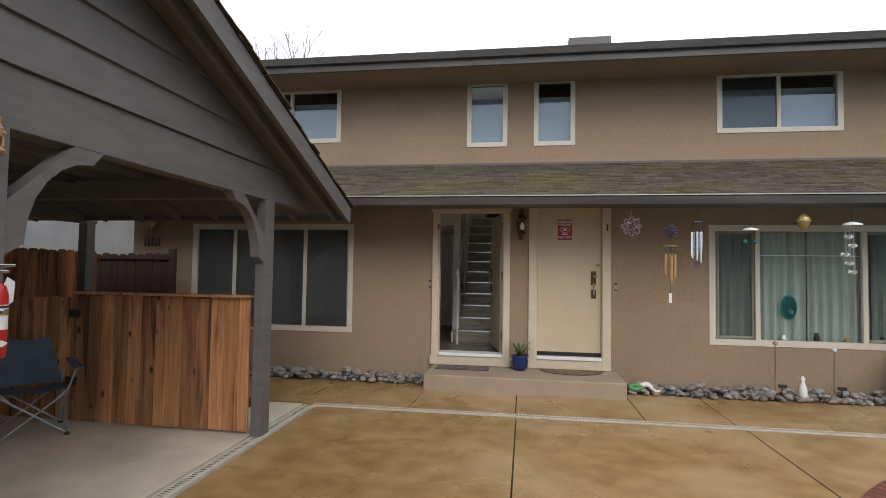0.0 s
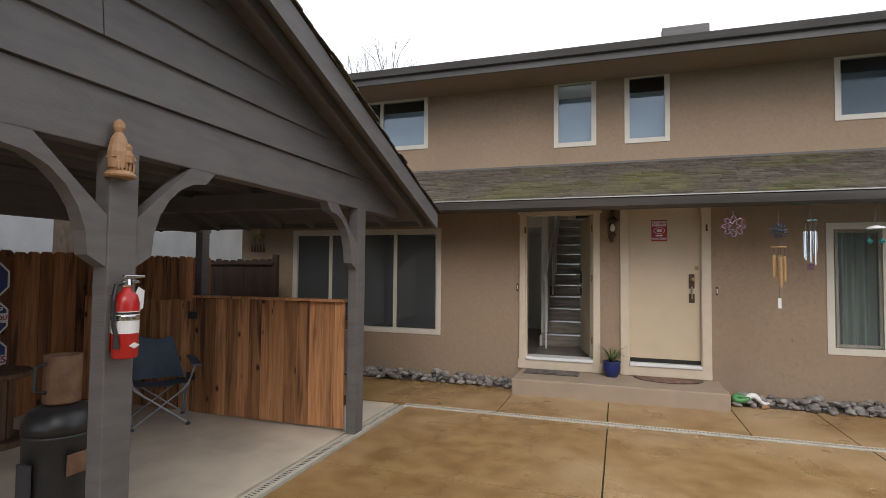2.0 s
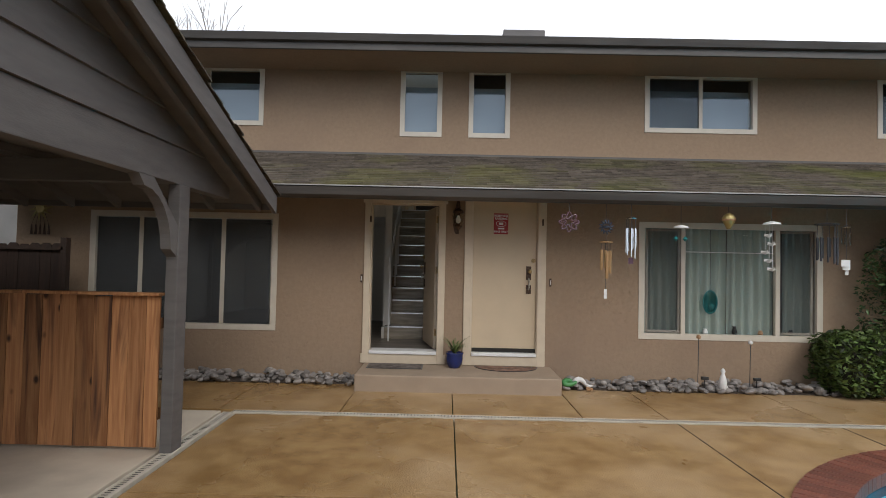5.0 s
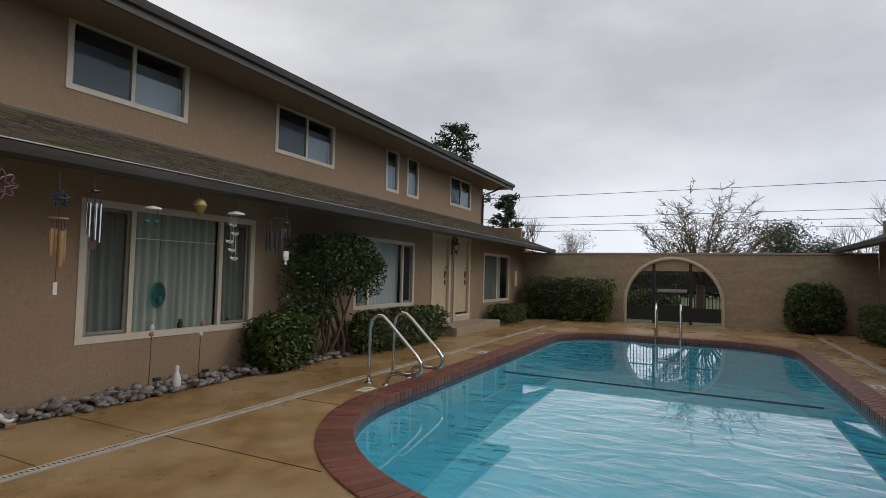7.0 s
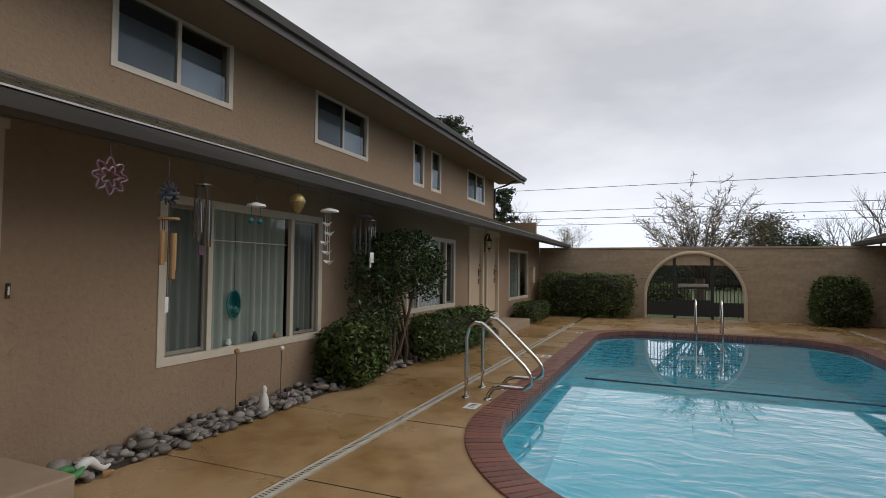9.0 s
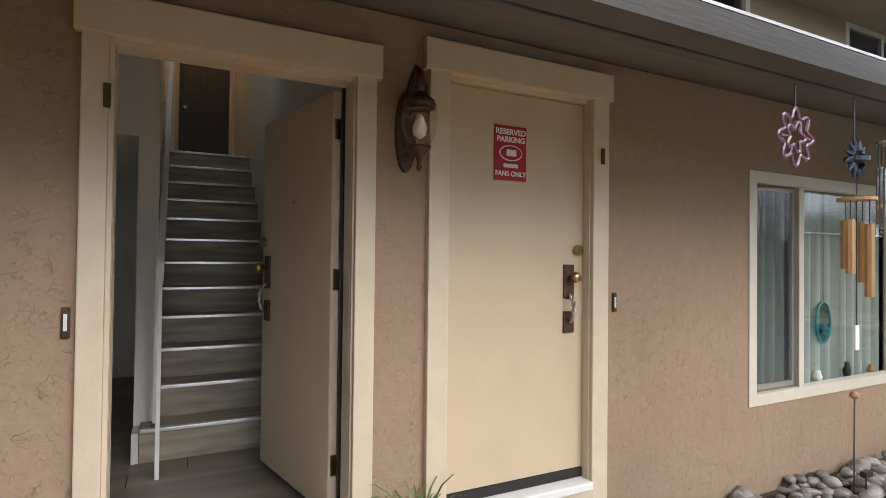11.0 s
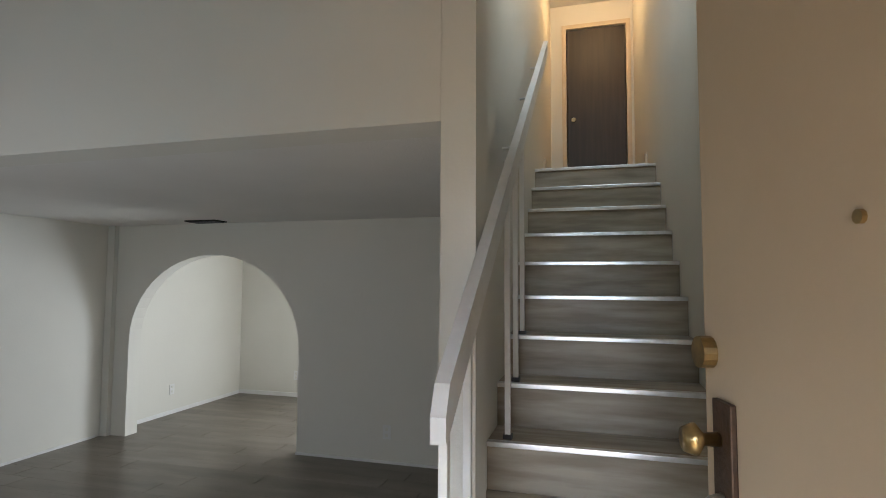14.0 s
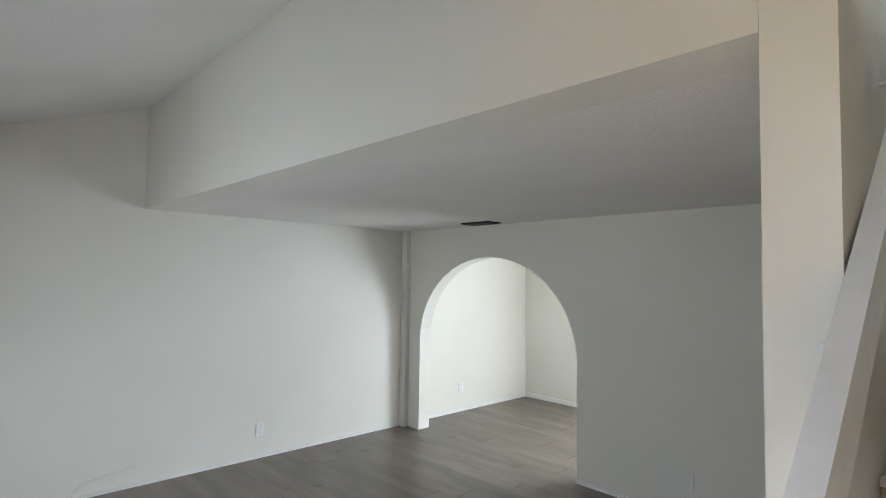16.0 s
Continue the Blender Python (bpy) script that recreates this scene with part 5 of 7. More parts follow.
for m, x0, x1 in ((0, 1.95, 7.9), (0, -5.4, -0.78), (0, 7.9, 11.2), (0, 14.4, 18.0), (1, 9.0, 11.2), (1, 14.4, 18.5)):
    for k in range(int((x1 - x0) * 95)):
        r = rng.uniform(0.022, 0.056)
        x, y = rng.uniform(x0, x1), -0.04 - rng.random() ** 0.8 * (0.42 + 0.07 * math.sin(3.1 * k))
        sc = Vector((r * rng.uniform(0.9, 1.5), r * rng.uniform(0.8, 1.2), r * rng.uniform(0.55, 0.8)))
        z = 0.012 + sc.z * rng.uniform(0.5, 1.0) + (0.05 if rng.random() < 0.3 else 0.0)
        mm = Matrix.LocRotScale((x, y, z), Euler((rng.uniform(-0.4, 0.4), rng.uniform(-0.4, 0.4), rng.uniform(0, 6.28))), sc)
        me = ROCKS[rng.randrange(7)]
        if m == 0 and 1.9 < x < 6.2 and made < 300:
            ob = new("stone", me)
            ob.parent = stones
            ob.matrix_basis = mm
            made += 1
        else:
            b = len(vs)
            mm = mirrored(m) @ mm
            vs += [tuple(mm @ v.co) for v in me.vertices]
            fs += [tuple(b + i for i in p.vertices) for p in me.polygons]
tagged(raw("pebble_bed", vs, fs, STONE_FAR, stones), kind="stuff")


def shrub(name, label, lo, hi, count, size, material, seed, boxy=0.6, m=0, category="hedge"):
    """A clipped shrub: a near-black core that paints its inner shade, and a shell of many small leaves with an uneven
    outline.
    """
    global XF
    XF = mirrored(m)
    rng = random.Random(seed)
    c = [(a + b) / 2 for a, b in zip(lo, hi)]
    h = [(b - a) / 2 for a, b in zip(lo, hi)]
    e = 2 + 6 * boxy
    pts = []
    for _ in range(count):
        d = Vector((rng.gauss(0, 1), rng.gauss(0, 1), rng.gauss(0, 1))).normalized()
        k = (abs(d.x) ** e + abs(d.y) ** e + abs(d.z) ** e) ** (-1 / e)
        q = d * k * (1 - 0.25 * rng.random() ** 2)
        p = Vector((c[0] + q.x * h[0], c[1] + q.y * h[1], c[2] + q.z * h[2]))
        w = 1 + 0.15 * noise.noise(p * 2.2) + 0.11 * noise.noise(p * 6) + (rng.uniform(0.03, 0.14) if rng.random() < 0.05 else 0.0)
        p = Vector([c[i] + (p[i] - c[i]) * w for i in range(3)])
        if p.z > 0.02:
            pts.append(p)
    t = thing(name, label, category)
    raw("foliage", *leaves(pts, size, rng), material, t)
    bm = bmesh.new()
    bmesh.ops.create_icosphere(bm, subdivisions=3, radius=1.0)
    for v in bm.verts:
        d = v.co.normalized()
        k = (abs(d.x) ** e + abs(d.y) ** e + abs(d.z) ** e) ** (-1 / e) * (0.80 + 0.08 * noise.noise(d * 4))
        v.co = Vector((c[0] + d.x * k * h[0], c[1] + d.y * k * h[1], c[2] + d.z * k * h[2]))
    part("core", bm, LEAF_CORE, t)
    for k in range(3):
        x = c[0] + h[0] * (k - 1) * 0.5
        part("stem", tubed([(x, c[1], -0.02), (x + 0.05, c[1], c[2])], 0.025, 6), BARK, t)
    XF = Matrix.Identity(4)
    return t


shrub("round_bush", "clipped dark green bush against the stucco wall", (5.28, -0.80, 0.02), (6.28, -0.05, 0.82), 4000, 0.046, LEAF, 1, 0.25, category="bush")
shrub("clipped_hedge", "clipped boxy green hedge below the window", (7.6, -0.86, 0.02), (10.75, -0.12, 0.74), 6500, 0.046, LEAF, 2, 0.8)
shrub("clipped_hedge", "low clipped hedge under the far window", (14.75, -0.85, 0.02), (16.9, -0.12, 0.58), 3500, 0.04, LEAF, 3, 0.5)
shrub("clipped_hedge", "tall clipped hedge in front of the block wall", (17.75, -3.25, 0.02), (18.85, -0.35, 1.42), 8000, 0.05, LEAF, 4, 0.8)
shrub("round_bush", "tall rounded green bush by the block wall", (17.9, -9.65, 0.02), (18.9, -8.25, 1.42), 5000, 0.05, LEAF, 5, 0.25, category="bush")
shrub("clipped_hedge", "clipped boxy hedge below the window opposite", (15.0, -0.92, 0.02), (17.3, -0.1, 0.92), 5000, 0.045, LEAF, 6, 0.7, 1)
shrub("round_bush", "rounded green bush beside the steps opposite", (9.7, -0.95, 0.02), (11.1, -0.1, 1.0), 4500, 0.04, LEAF, 7, 0.3, 1, category="bush")

tree = thing("climbing_shrub", "multi-stemmed dark green shrub trained up the stucco wall", "shrub")
rng = random.Random(31)
for k in range(9):
    x0 = 6.75 + rng.uniform(-0.25, 0.9)
    p = [Vector((x0, -0.35 + rng.uniform(-0.08, 0.08), -0.02))]
    top = 6.25 + rng.uniform(0.0, 1.7)
    for i in range(1, 7):
        f = i / 6
        p.append(Vector((x0 + (top - x0) * f ** 1.3 + 0.05 * math.sin(3 * f + k), -0.35 - 0.12 * math.sin(f * 2 + k), 1.75 * f)))
    part("stem", tubed(p, [0.034 * (1 - 0.1 * i) for i in range(7)], 6), BARK, tree)
pts = []
for _ in range(9500):
    u = rng.random()
    if u < 0.50:
        c, r = (7.15, -0.50, 1.66), (1.02, 0.48, 0.52)
    elif u < 0.85:
        c, r = (6.45, -0.36, 1.25), (0.62, 0.32, 0.92)
    else:
        c, r = (7.75, -0.55, 1.45), (0.42, 0.38, 0.42)
    d = Vector((rng.gauss(0, 1), rng.gauss(0, 1), rng.gauss(0, 1))).normalized() * (1 - 0.6 * rng.random() ** 2)
    q = Vector((c[0] + d.x * r[0], c[1] + d.y * r[1], c[2] + d.z * r[2]))
    q += Vector((noise.noise(q * 2.5), 0.5 * noise.noise(q * 2.5 + Vector((9, 0, 0))), noise.noise(q * 2.5 + Vector((0, 7, 0))))) * 0.16
    if q.y < -0.03 and q.z < 2.32:
        pts.append(q)
raw("foliage", *leaves(pts, 0.036, rng), LEAF_DARK, tree)

# ---- pool fittings ----
def hoop(x, y, s, name, parent):
    prof = [(0, 0.0), (0, 0.72), (-0.03, 0.84), (-0.10, 0.91), (-0.20, 0.90), (-0.30, 0.82), (-0.72, 0.42), (-0.80, 0.31), (-0.79, 0.22), (-0.72, 0.17), (-0.45, 0.17), (-0.34, 0.14), (-0.28, 0.06), (-0.27, 0.0)]
    pts = []
    for a, b in zip(prof, prof[1:]):
        for k in range(3):
            pts.append((x, y + s * (a[0] + (b[0] - a[0]) * k / 3), a[1] + (b[1] - a[1]) * k / 3))
    pts.append((x, y + s * prof[-1][0], 0.0))
    part(name, tubed(pts, 0.024, 10), STEEL, parent, smooth=True)
    for yy in (y, y - s * 0.27):
        part("escutcheon", lathe(bmesh.new(), [(0.055, 0.0), (0.05, 0.012), (0.026, 0.02)], (x, yy, 0.002)), STEEL, parent)


for x, y, s, lab in ((5.68, -2.06, 1, "polished steel grab rails beside the pool steps"), (5.4, MIRROR_Y + 2.06, -1, "polished steel grab rails on the opposite pool edge")):
    g = thing("grab_rails", lab, "rail")
    hoop(x, y, s, "rail", g)
    hoop(x + 0.62, y, s, "rail", g)
lad = thing("pool_ladder", "polished steel ladder at the far end of the pool", "ladder")
for y in (-4.98, -5.56):
    part("rail", tubed([(14.78, y, 0.0), (14.74, y, 0.5), (14.66, y, 0.74), (14.5, y, 0.84), (14.32, y, 0.78), (14.2, y, 0.55), (14.14, y, 0.0), (14.14, y, -0.9)], 0.024, 10), STEEL, lad, smooth=True)
for z in (-0.25, -0.52):
    part("tread", boxed(14.10, 14.18, -5.56, -4.98, z, z + 0.025), STEEL, lad)
rope = tagged(part("safety_rope", tubed([(7.98, -3.15, -0.094), (7.9, -5.2, -0.097), (7.80, -7.45, -0.094)], 0.014, 6), TILE_BLUE), "dark blue rope lying across the pool water", "rope")
for x, y, a in ((5.31, -2.27, 0), (9.2, -2.30, 0), (9.3, -8.34, 0), (13.2, -2.30, 0)):
    t = thing("depth_marker", "white deck tile with dark depth markings", "marker", "depth markers round the pool")
    part("tile", boxed(x - 0.13, x + 0.13, y - 0.075, y + 0.075, 0.001, 0.006), WHITE, t)
    for k in (-0.06, 0.0, 0.06):
        part("bar", boxed(x + k - 0.012, x + k + 0.012, y - 0.035, y + 0.035, 0.0062, 0.0082), BLACK, t)
joints = structure(new("joint"), "dark tooled control joints in the poured deck", "joint")
for x, y0, y1 in ((2.82, -3.58, -1.85), (4.5, -2.5, -1.85), (6.6, -2.42, -1.85), (8.9, -2.42, -1.85), (11.2, -2.42, -1.85), (6.6, -8.77, -8.2), (8.9, -8.77, -8.2), (11.2, -8.77, -8.2)):
    part("groove", boxed(x - 0.004, x + 0.004, y0, y1, -0.01, 0.0012), SLOT, joints)

# ---- beside the front doors ----
def lantern(x, m=0):
    global XF
    XF = mirrored(m)
    up = 0.055
    t = thing("wall_lantern", "bronze wall lantern with a clear glass globe", "lamp", "wall lanterns by the doors")
    part("backplate", prism(bmesh.new(), [(x - 0.02 + 0.05 * math.cos(a), 2.14 + up + 0.19 * math.sin(a)) for a in (k * math.pi / 10 for k in range(20))], "y", -0.03, -0.001), BRONZE, t)
    part("arm", tubed([(x - 0.02, -0.02, 2.22 + up), (x - 0.01, -0.06, 2.36 + up), (x, -0.10, 2.42 + up), (x, -0.13, 2.39 + up), (x, -0.13, 2.30 + up)], [0.022, 0.02, 0.018, 0.018, 0.03], 8), BRONZE, t, smooth=True)
    part("cap", lathe(bmesh.new(), [(0.075, 0.0), (0.07, 0.03), (0.03, 0.06), (0.012, 0.09)], (x, -0.13, 2.23 + up), 16), BRONZE, t, smooth=True)
    g = part("globe", lathe(bmesh.new(), [(0.045, 0.0), (0.075, 0.06), (0.085, 0.12), (0.075, 0.17)], (x, -0.13, 2.055 + up), 16), LAMP_GLASS, t, "clear ribbed glass globe", smooth=True)
    part("bulb", lathe(bmesh.new(), [(0.008, -0.05), (0.028, -0.035), (0.034, 0.0), (0.02, 0.04), (0.012, 0.06)], (x, -0.13, 2.14 + up), 12), COOL_BULB, t, smooth=True)
    part("finial", lathe(bmesh.new(), [(0.004, -0.10), (0.014, -0.085), (0.008, -0.06), (0.02, -0.03), (0.05, 0.0), (0.055, 0.012)], (x, -0.13, 2.042 + up), 12), BRONZE, t, smooth=True)
    XF = Matrix.Identity(4)


lantern(0.555)
lantern(12.58)
lantern(12.58, 1)

sgn = thing("door_sign", "dark red enamel sign on the cream front door", "sign")
part("plate", boxed(1.055, 1.255, 0.036, 0.0445, 2.02, 2.31, 0.002), SIGN_RED, sgn)
dm = lambda x, z: pose(x, 0.0345, z, 90, 0, 0)
lettering("RESERVED", 0.042, dm(1.155, 2.275), SIGN_WHITE, sgn)
lettering("PARKING", 0.042, dm(1.155, 2.235), SIGN_WHITE, sgn)
bm = prism(bmesh.new(), [(1.155 + 0.072 * math.cos(a), 2.165 + 0.042 * math.sin(a)) for a in (k * math.pi / 12 for k in range(24))], "y", 0.033, 0.036)
part("emblem", bm, SIGN_WHITE, sgn, "plain oval emblem")
part("emblem_field", prism(bmesh.new(), [(1.155 + 0.066 * math.cos(a), 2.165 + 0.036 * math.sin(a)) for a in (k * math.pi / 12 for k in range(24))], "y", 0.031, 0.033), SIGN_RED, sgn)
part("emblem_mark", boxed(1.125, 1.185, 0.029, 0.031, 2.148, 2.182, 0.004), SIGN_WHITE, sgn)
part("bar", boxed(1.11, 1.20, 0.033, 0.036, 2.088, 2.108), SIGN_WHITE, sgn)
lettering("FANS ONLY", 0.036, dm(1.155, 2.055), SIGN_WHITE, sgn)

for x, z in ((1.725, 2.19), (-0.65, 2.19)):
    n = thing("unit_number", "small brown unit number plaque on the casing", "number")
    part("bar", boxed(x - 0.012, x + 0.012, -0.042, -0.036, z - 0.045, z + 0.045, 0.003), BRONZE, n)
for x in (-0.765, 1.845):
    b = thing("door_bell", "small bronze doorbell button", "doorbell", "doorbells by the front doors")
    part("plate", boxed(x - 0.014, x + 0.014, -0.014, -0.001, 1.31, 1.42, 0.004), BRONZE, b)
    part("button", boxed(x - 0.006, x + 0.006, -0.018, -0.014, 1.335, 1.395, 0.002), WHITE, b)

pot = thing("potted_plant", "cobalt glazed pot with a spiky green plant", "plant")
part("pot", lathe(bmesh.new(), [(0.075, 0.0), (0.10, 0.05), (0.118, 0.12), (0.112, 0.17), (0.122, 0.19), (0.122, 0.205), (0.10, 0.205), (0.095, 0.17)], (0.54, -0.19, 0.205), 24), COBALT, pot, smooth=True)
part("soil", lathe(bmesh.new(), [(0.0001, 0.0), (0.1, 0.0)], (0.54, -0.19, 0.385), 16), SOIL, pot)
rng = random.Random(41)
vs, fs = [], []
for k in range(46):
    a, ln, lift = rng.uniform(0, 6.28), rng.uniform(0.14, 0.30), rng.uniform(0.10, 0.24)
    w = rng.uniform(0.006, 0.011)
    b = len(vs)
    for i in range(5):
        f = i / 4
        r, z = ln * f, 0.385 + lift * math.sin(f * 2.1) * 1.05
        px, py = 0.54 + r * math.cos(a), -0.19 + r * math.sin(a)
        ww = w * (1 - f * 0.9)
        vs += [(px - ww * math.sin(a), py + ww * math.cos(a), z), (px + ww * math.sin(a), py - ww * math.cos(a), z)]
    fs += [(b + 2 * i, b + 2 * i + 1, b + 2 * i + 3, b + 2 * i + 2) for i in range(4)]
raw("leaves", vs, fs, SPIKY, pot)

dmat = thing("door_mat", "dark patterned coir mat before the open door", "mat")
part("mat", boxed(-0.60, 0.10, -0.36, 0.0 - 0.06, 0.206, 0.218, 0.004), MAT_DARK, dmat)
part("border", boxed(-0.62, 0.12, -0.38, -0.052, 0.2055, 0.212, 0.002), BLACK, dmat)
hm = thing("half_round_mat", "half-round mat with a terracotta stone mosaic pattern", "mat")
cxm, cym, rm = 1.24, -0.07, 0.43
part("base", prism(bmesh.new(), [(cxm + rm * math.cos(a), cym - 0.80 * rm * math.sin(a)) for a in (k * math.pi / 20 for k in range(21))], "z", 0.206, 0.214), BLACK, hm)
for ring, (r0, r1) in enumerate(((0.36, 0.415), (0.27, 0.345), (0.17, 0.255), (0.06, 0.155))):
    n = max(4, int(math.pi * r1 / 0.085))
    for k in range(n):
        a0, a1 = math.pi * (k + 0.07) / n, math.pi * (k + 0.93) / n
        o = [(cxm + r * math.cos(a), cym - 0.01 - 0.78 * r * math.sin(a)) for r, a in ((r0, a0), (r1, a0), (r1, (a0 + a1) / 2), (r1, a1), (r0, a1))]
        part("mosaic_stone", prism(bmesh.new(), o, "z", 0.214, 0.219), MAT_STONE, hm)

# ---- things hung from the eave and set in the stones ----
def wire(parent, x, z, y=-1.0):
    part("cord", tubed([(x, y, 2.362), (x, y, z)], 0.0035, 5), GREY_TUBE, parent)


def wavy(x, y, z, r, n, amp, k0=0.0):
    return [(x + (r + amp * math.cos(n * a + k0)) * math.cos(a), y, z + (r + amp * math.cos(n * a + k0)) * math.sin(a)) for a in (k * math.pi / 30 for k in range(61))]


o = thing("hanging_ornament", "lacy violet glass disc hanging from the eave", "ornament")
wire(o, 1.865, 2.24)
part("disc", tubed(wavy(1.865, -1.0, 2.125, 0.10, 8, 0.02), 0.009, 6), PINKISH, o)
part("inner_ring", tubed(wavy(1.865, -1.0, 2.125, 0.05, 5, 0.016), 0.009, 6), PINKISH, o)
for a in range(0, 360, 60):
    part("spoke", tubed([(1.865 + 0.05 * math.cos(radians(a)), -1.0, 2.125 + 0.05 * math.sin(radians(a))), (1.865 + 0.1 * math.cos(radians(a)), -1.0, 2.125 + 0.1 * math.sin(radians(a)))], 0.006, 5), PINKISH, o)
o = thing("bamboo_chime", "bamboo wind chime under a dark metal sun", "wind chime")
wire(o, 2.306, 2.13)
for a in range(0, 360, 30):
    part("ray", tubed([(2.306 + 0.045 * math.cos(radians(a)), -1.01, 2.072 + 0.045 * math.sin(radians(a))), (2.306 + 0.09 * math.cos(radians(a + 12)), -1.01, 2.072 + 0.09 * math.sin(radians(a + 12)))], [0.016, 0.004], 5), SLATE, o)
part("sun_face", lathe(bmesh.new(), [(0.0001, -0.02), (0.05, -0.01), (0.05, 0.01), (0.0001, 0.02)], (2.306, -1.01, 2.072), 16), SLATE, o)
part("cord", tubed([(2.306, -1.01, 2.0), (2.306, -1.01, 1.9)], 0.003, 5), GREY_TUBE, o)
part("top_disc", lathe(bmesh.new(), [(0.075, 0), (0.075, 0.014)], (2.306, -1.01, 1.885), 16), BAMBOO, o)
for k, (dx, dy, z0, z1) in enumerate(((-0.05, 0, 1.56, 1.80), (0.0, -0.05, 1.46, 1.78), (0.05, 0.0, 1.52, 1.79), (0.01, 0.05, 1.58, 1.80))):
    part("pipe", tubed([(2.306 + dx, -1.01 + dy, z0), (2.306 + dx, -1.01 + dy, z1)], 0.019, 8), BAMBOO, o)
    part("string", tubed([(2.306 + dx, -1.01 + dy, z1), (2.306 + dx, -1.01 + dy, 1.887)], 0.0025, 4), GREY_TUBE, o)
part("sail", boxed(2.29, 2.322, -1.013, -1.007, 1.22, 1.33), WHITE, o)
part("sail_string", tubed([(2.306, -1.01, 1.33), (2.306, -1.01, 1.885)], 0.0025, 4), GREY_TUBE, o)


def chime(x, y, ztop, zpipes, n, r, pr, material, label, lengths, sail=None):
    t = thing("wind_chime", label, "wind chime")
    wire(t, x, ztop, y)
    part("top_disc", lathe(bmesh.new(), [(r * 1.25, 0), (r * 1.3, 0.012), (0.01, 0.03)], (x, y, ztop), 14), material, t)
    for k in range(n):
        a = 2 * math.pi * k / n
        px, py = x + r * math.cos(a), y + r * math.sin(a)
        ln = lengths[0] + (lengths[1] - lengths[0]) * k / max(1, n - 1)
        part("pipe", tubed([(px, py, zpipes), (px, py, zpipes - ln)], pr, 7), material, t)
        part("string", tubed([(px, py, zpipes), (px, py, ztop + 0.004)], 0.0025, 4), GREY_TUBE, t)
    if sail:
        part("sail", boxed(x - sail[0], x + sail[0], y - 0.004, y + 0.004, sail[1], sail[2], 0.002), WHITE if sail[3] else PINKISH, t)
        part("sail_string", tubed([(x, y, sail[2]), (x, y, ztop)], 0.0025, 4), GREY_TUBE, t)
    return t


chime(2.60, -1.02, 2.17, 2.06, 7, 0.055, 0.011, STEEL, "long silvery tube wind chime", (0.22, 0.36), (0.03, 1.64, 1.71, 0))
chime(4.92, -1.02, 2.15, 2.0, 9, 0.10, 0.012, GREY_TUBE, "dark tube wind chime by the shrub", (0.22, 0.32))
o = chime(5.14, -1.03, 2.12, 2.05, 5, 0.045, 0.008, STEEL, "white wind chime with square tags", (0.10, 0.14), (0.045, 1.62, 1.74, 1))
part("tag", boxed(5.06, 5.14, -1.06, -1.05, 1.66, 1.74, 0.003), WHITE, o)
part("tag", boxed(5.15, 5.19, -1.0, -0.99, 1.56, 1.68, 0.003), WHITE, o)
o = thing("shell_lantern", "small painted glass lantern hanging from the eave", "ornament")
wire(o, 3.767, 2.25)
part("body", lathe(bmesh.new(), [(0.02, -0.09), (0.06, -0.02), (0.075, 0.04), (0.05, 0.08), (0.012, 0.10)], (3.767, -1.0, 2.17), 14), GOLD, o, smooth=True)
part("band", lathe(bmesh.new(), [(0.070, -0.012), (0.0765, 0.0), (0.070, 0.012)], (3.767, -1.0, 2.19), 14), TERRA, o)
o = thing("bird_mobile", "mobile of five white birds below a pale dish", "ornament")
wire(o, 4.26, 2.16, -1.03)
part("dish", lathe(bmesh.new(), [(0.10, 0.0), (0.09, 0.02), (0.02, 0.04)], (4.26, -1.03, 2.14), 16), WHITE, o)
for k in range(5):
    x, z = 4.23 + 0.045 * math.sin(k * 2.1), 2.0 - k * 0.10
    part("string", tubed([(x, -1.03, z), (x, -1.03, 2.145)], 0.0025, 4), WHITE, o)
    bm = bmesh.new()
    b = [bm.verts.new(p) for p in ((x - 0.06, -1.03, z), (x + 0.05, -1.03, z + 0.012), (x, -1.03, z - 0.018), (x - 0.015, -1.10, z + 0.035), (x - 0.015, -0.96, z + 0.035), (x + 0.03, -1.03, z + 0.02))]
    for f in ((0, 2, 5), (2, 1, 5), (0, 5, 3), (5, 2, 3), (0, 4, 5), (5, 4, 2), (0, 2, 3), (0, 4, 2)):
        bm.faces.new([b[i] for i in f])
    part("bird", bm, WHITE, o)
o = thing("hanging_dish", "pale shallow dish with two small glass drops", "ornament")
wire(o, 3.2, 2.11)
part("dish", lathe(bmesh.new(), [(0.085, 0.0), (0.075, 0.02), (0.02, 0.035)], (3.2, -1.0, 2.08), 16), WHITE, o)
for dx in (-0.06, 0.05):
    part("drop", lathe(bmesh.new(), [(0.004, -0.03), (0.03, 0.0), (0.004, 0.03)], (3.2 + dx, -1.0, 1.95), 10), TEAL, o)
    part("string", tubed([(3.2 + dx, -1.0, 1.97), (3.2 + dx, -1.0, 2.085)], 0.0025, 4), GREY_TUBE, o)
o = thing("oval_suncatcher", "teal oval suncatcher hung inside the window", "ornament")
part("ring", tubed([(4.08 + 0.095 * math.cos(a), 0.075, 1.14 + 0.155 * math.sin(a)) for a in (k * math.pi / 16 for k in range(33))], 0.010, 8), TEAL, o)
part("pane", prism(bmesh.new(), [(4.08 + 0.088 * math.cos(a), 1.14 + 0.148 * math.sin(a)) for a in (k * math.pi / 16 for k in range(32))], "y", 0.073, 0.077), glass("teal_pane", (0.35, 0.75, 0.78), f0=0.06), o)
part("figure", lathe(bmesh.new(), [(0.0001, -0.05), (0.035, -0.03), (0.04, 0.01), (0.0001, 0.05)], (4.10, 0.075, 1.08), 10), TEAL, o)
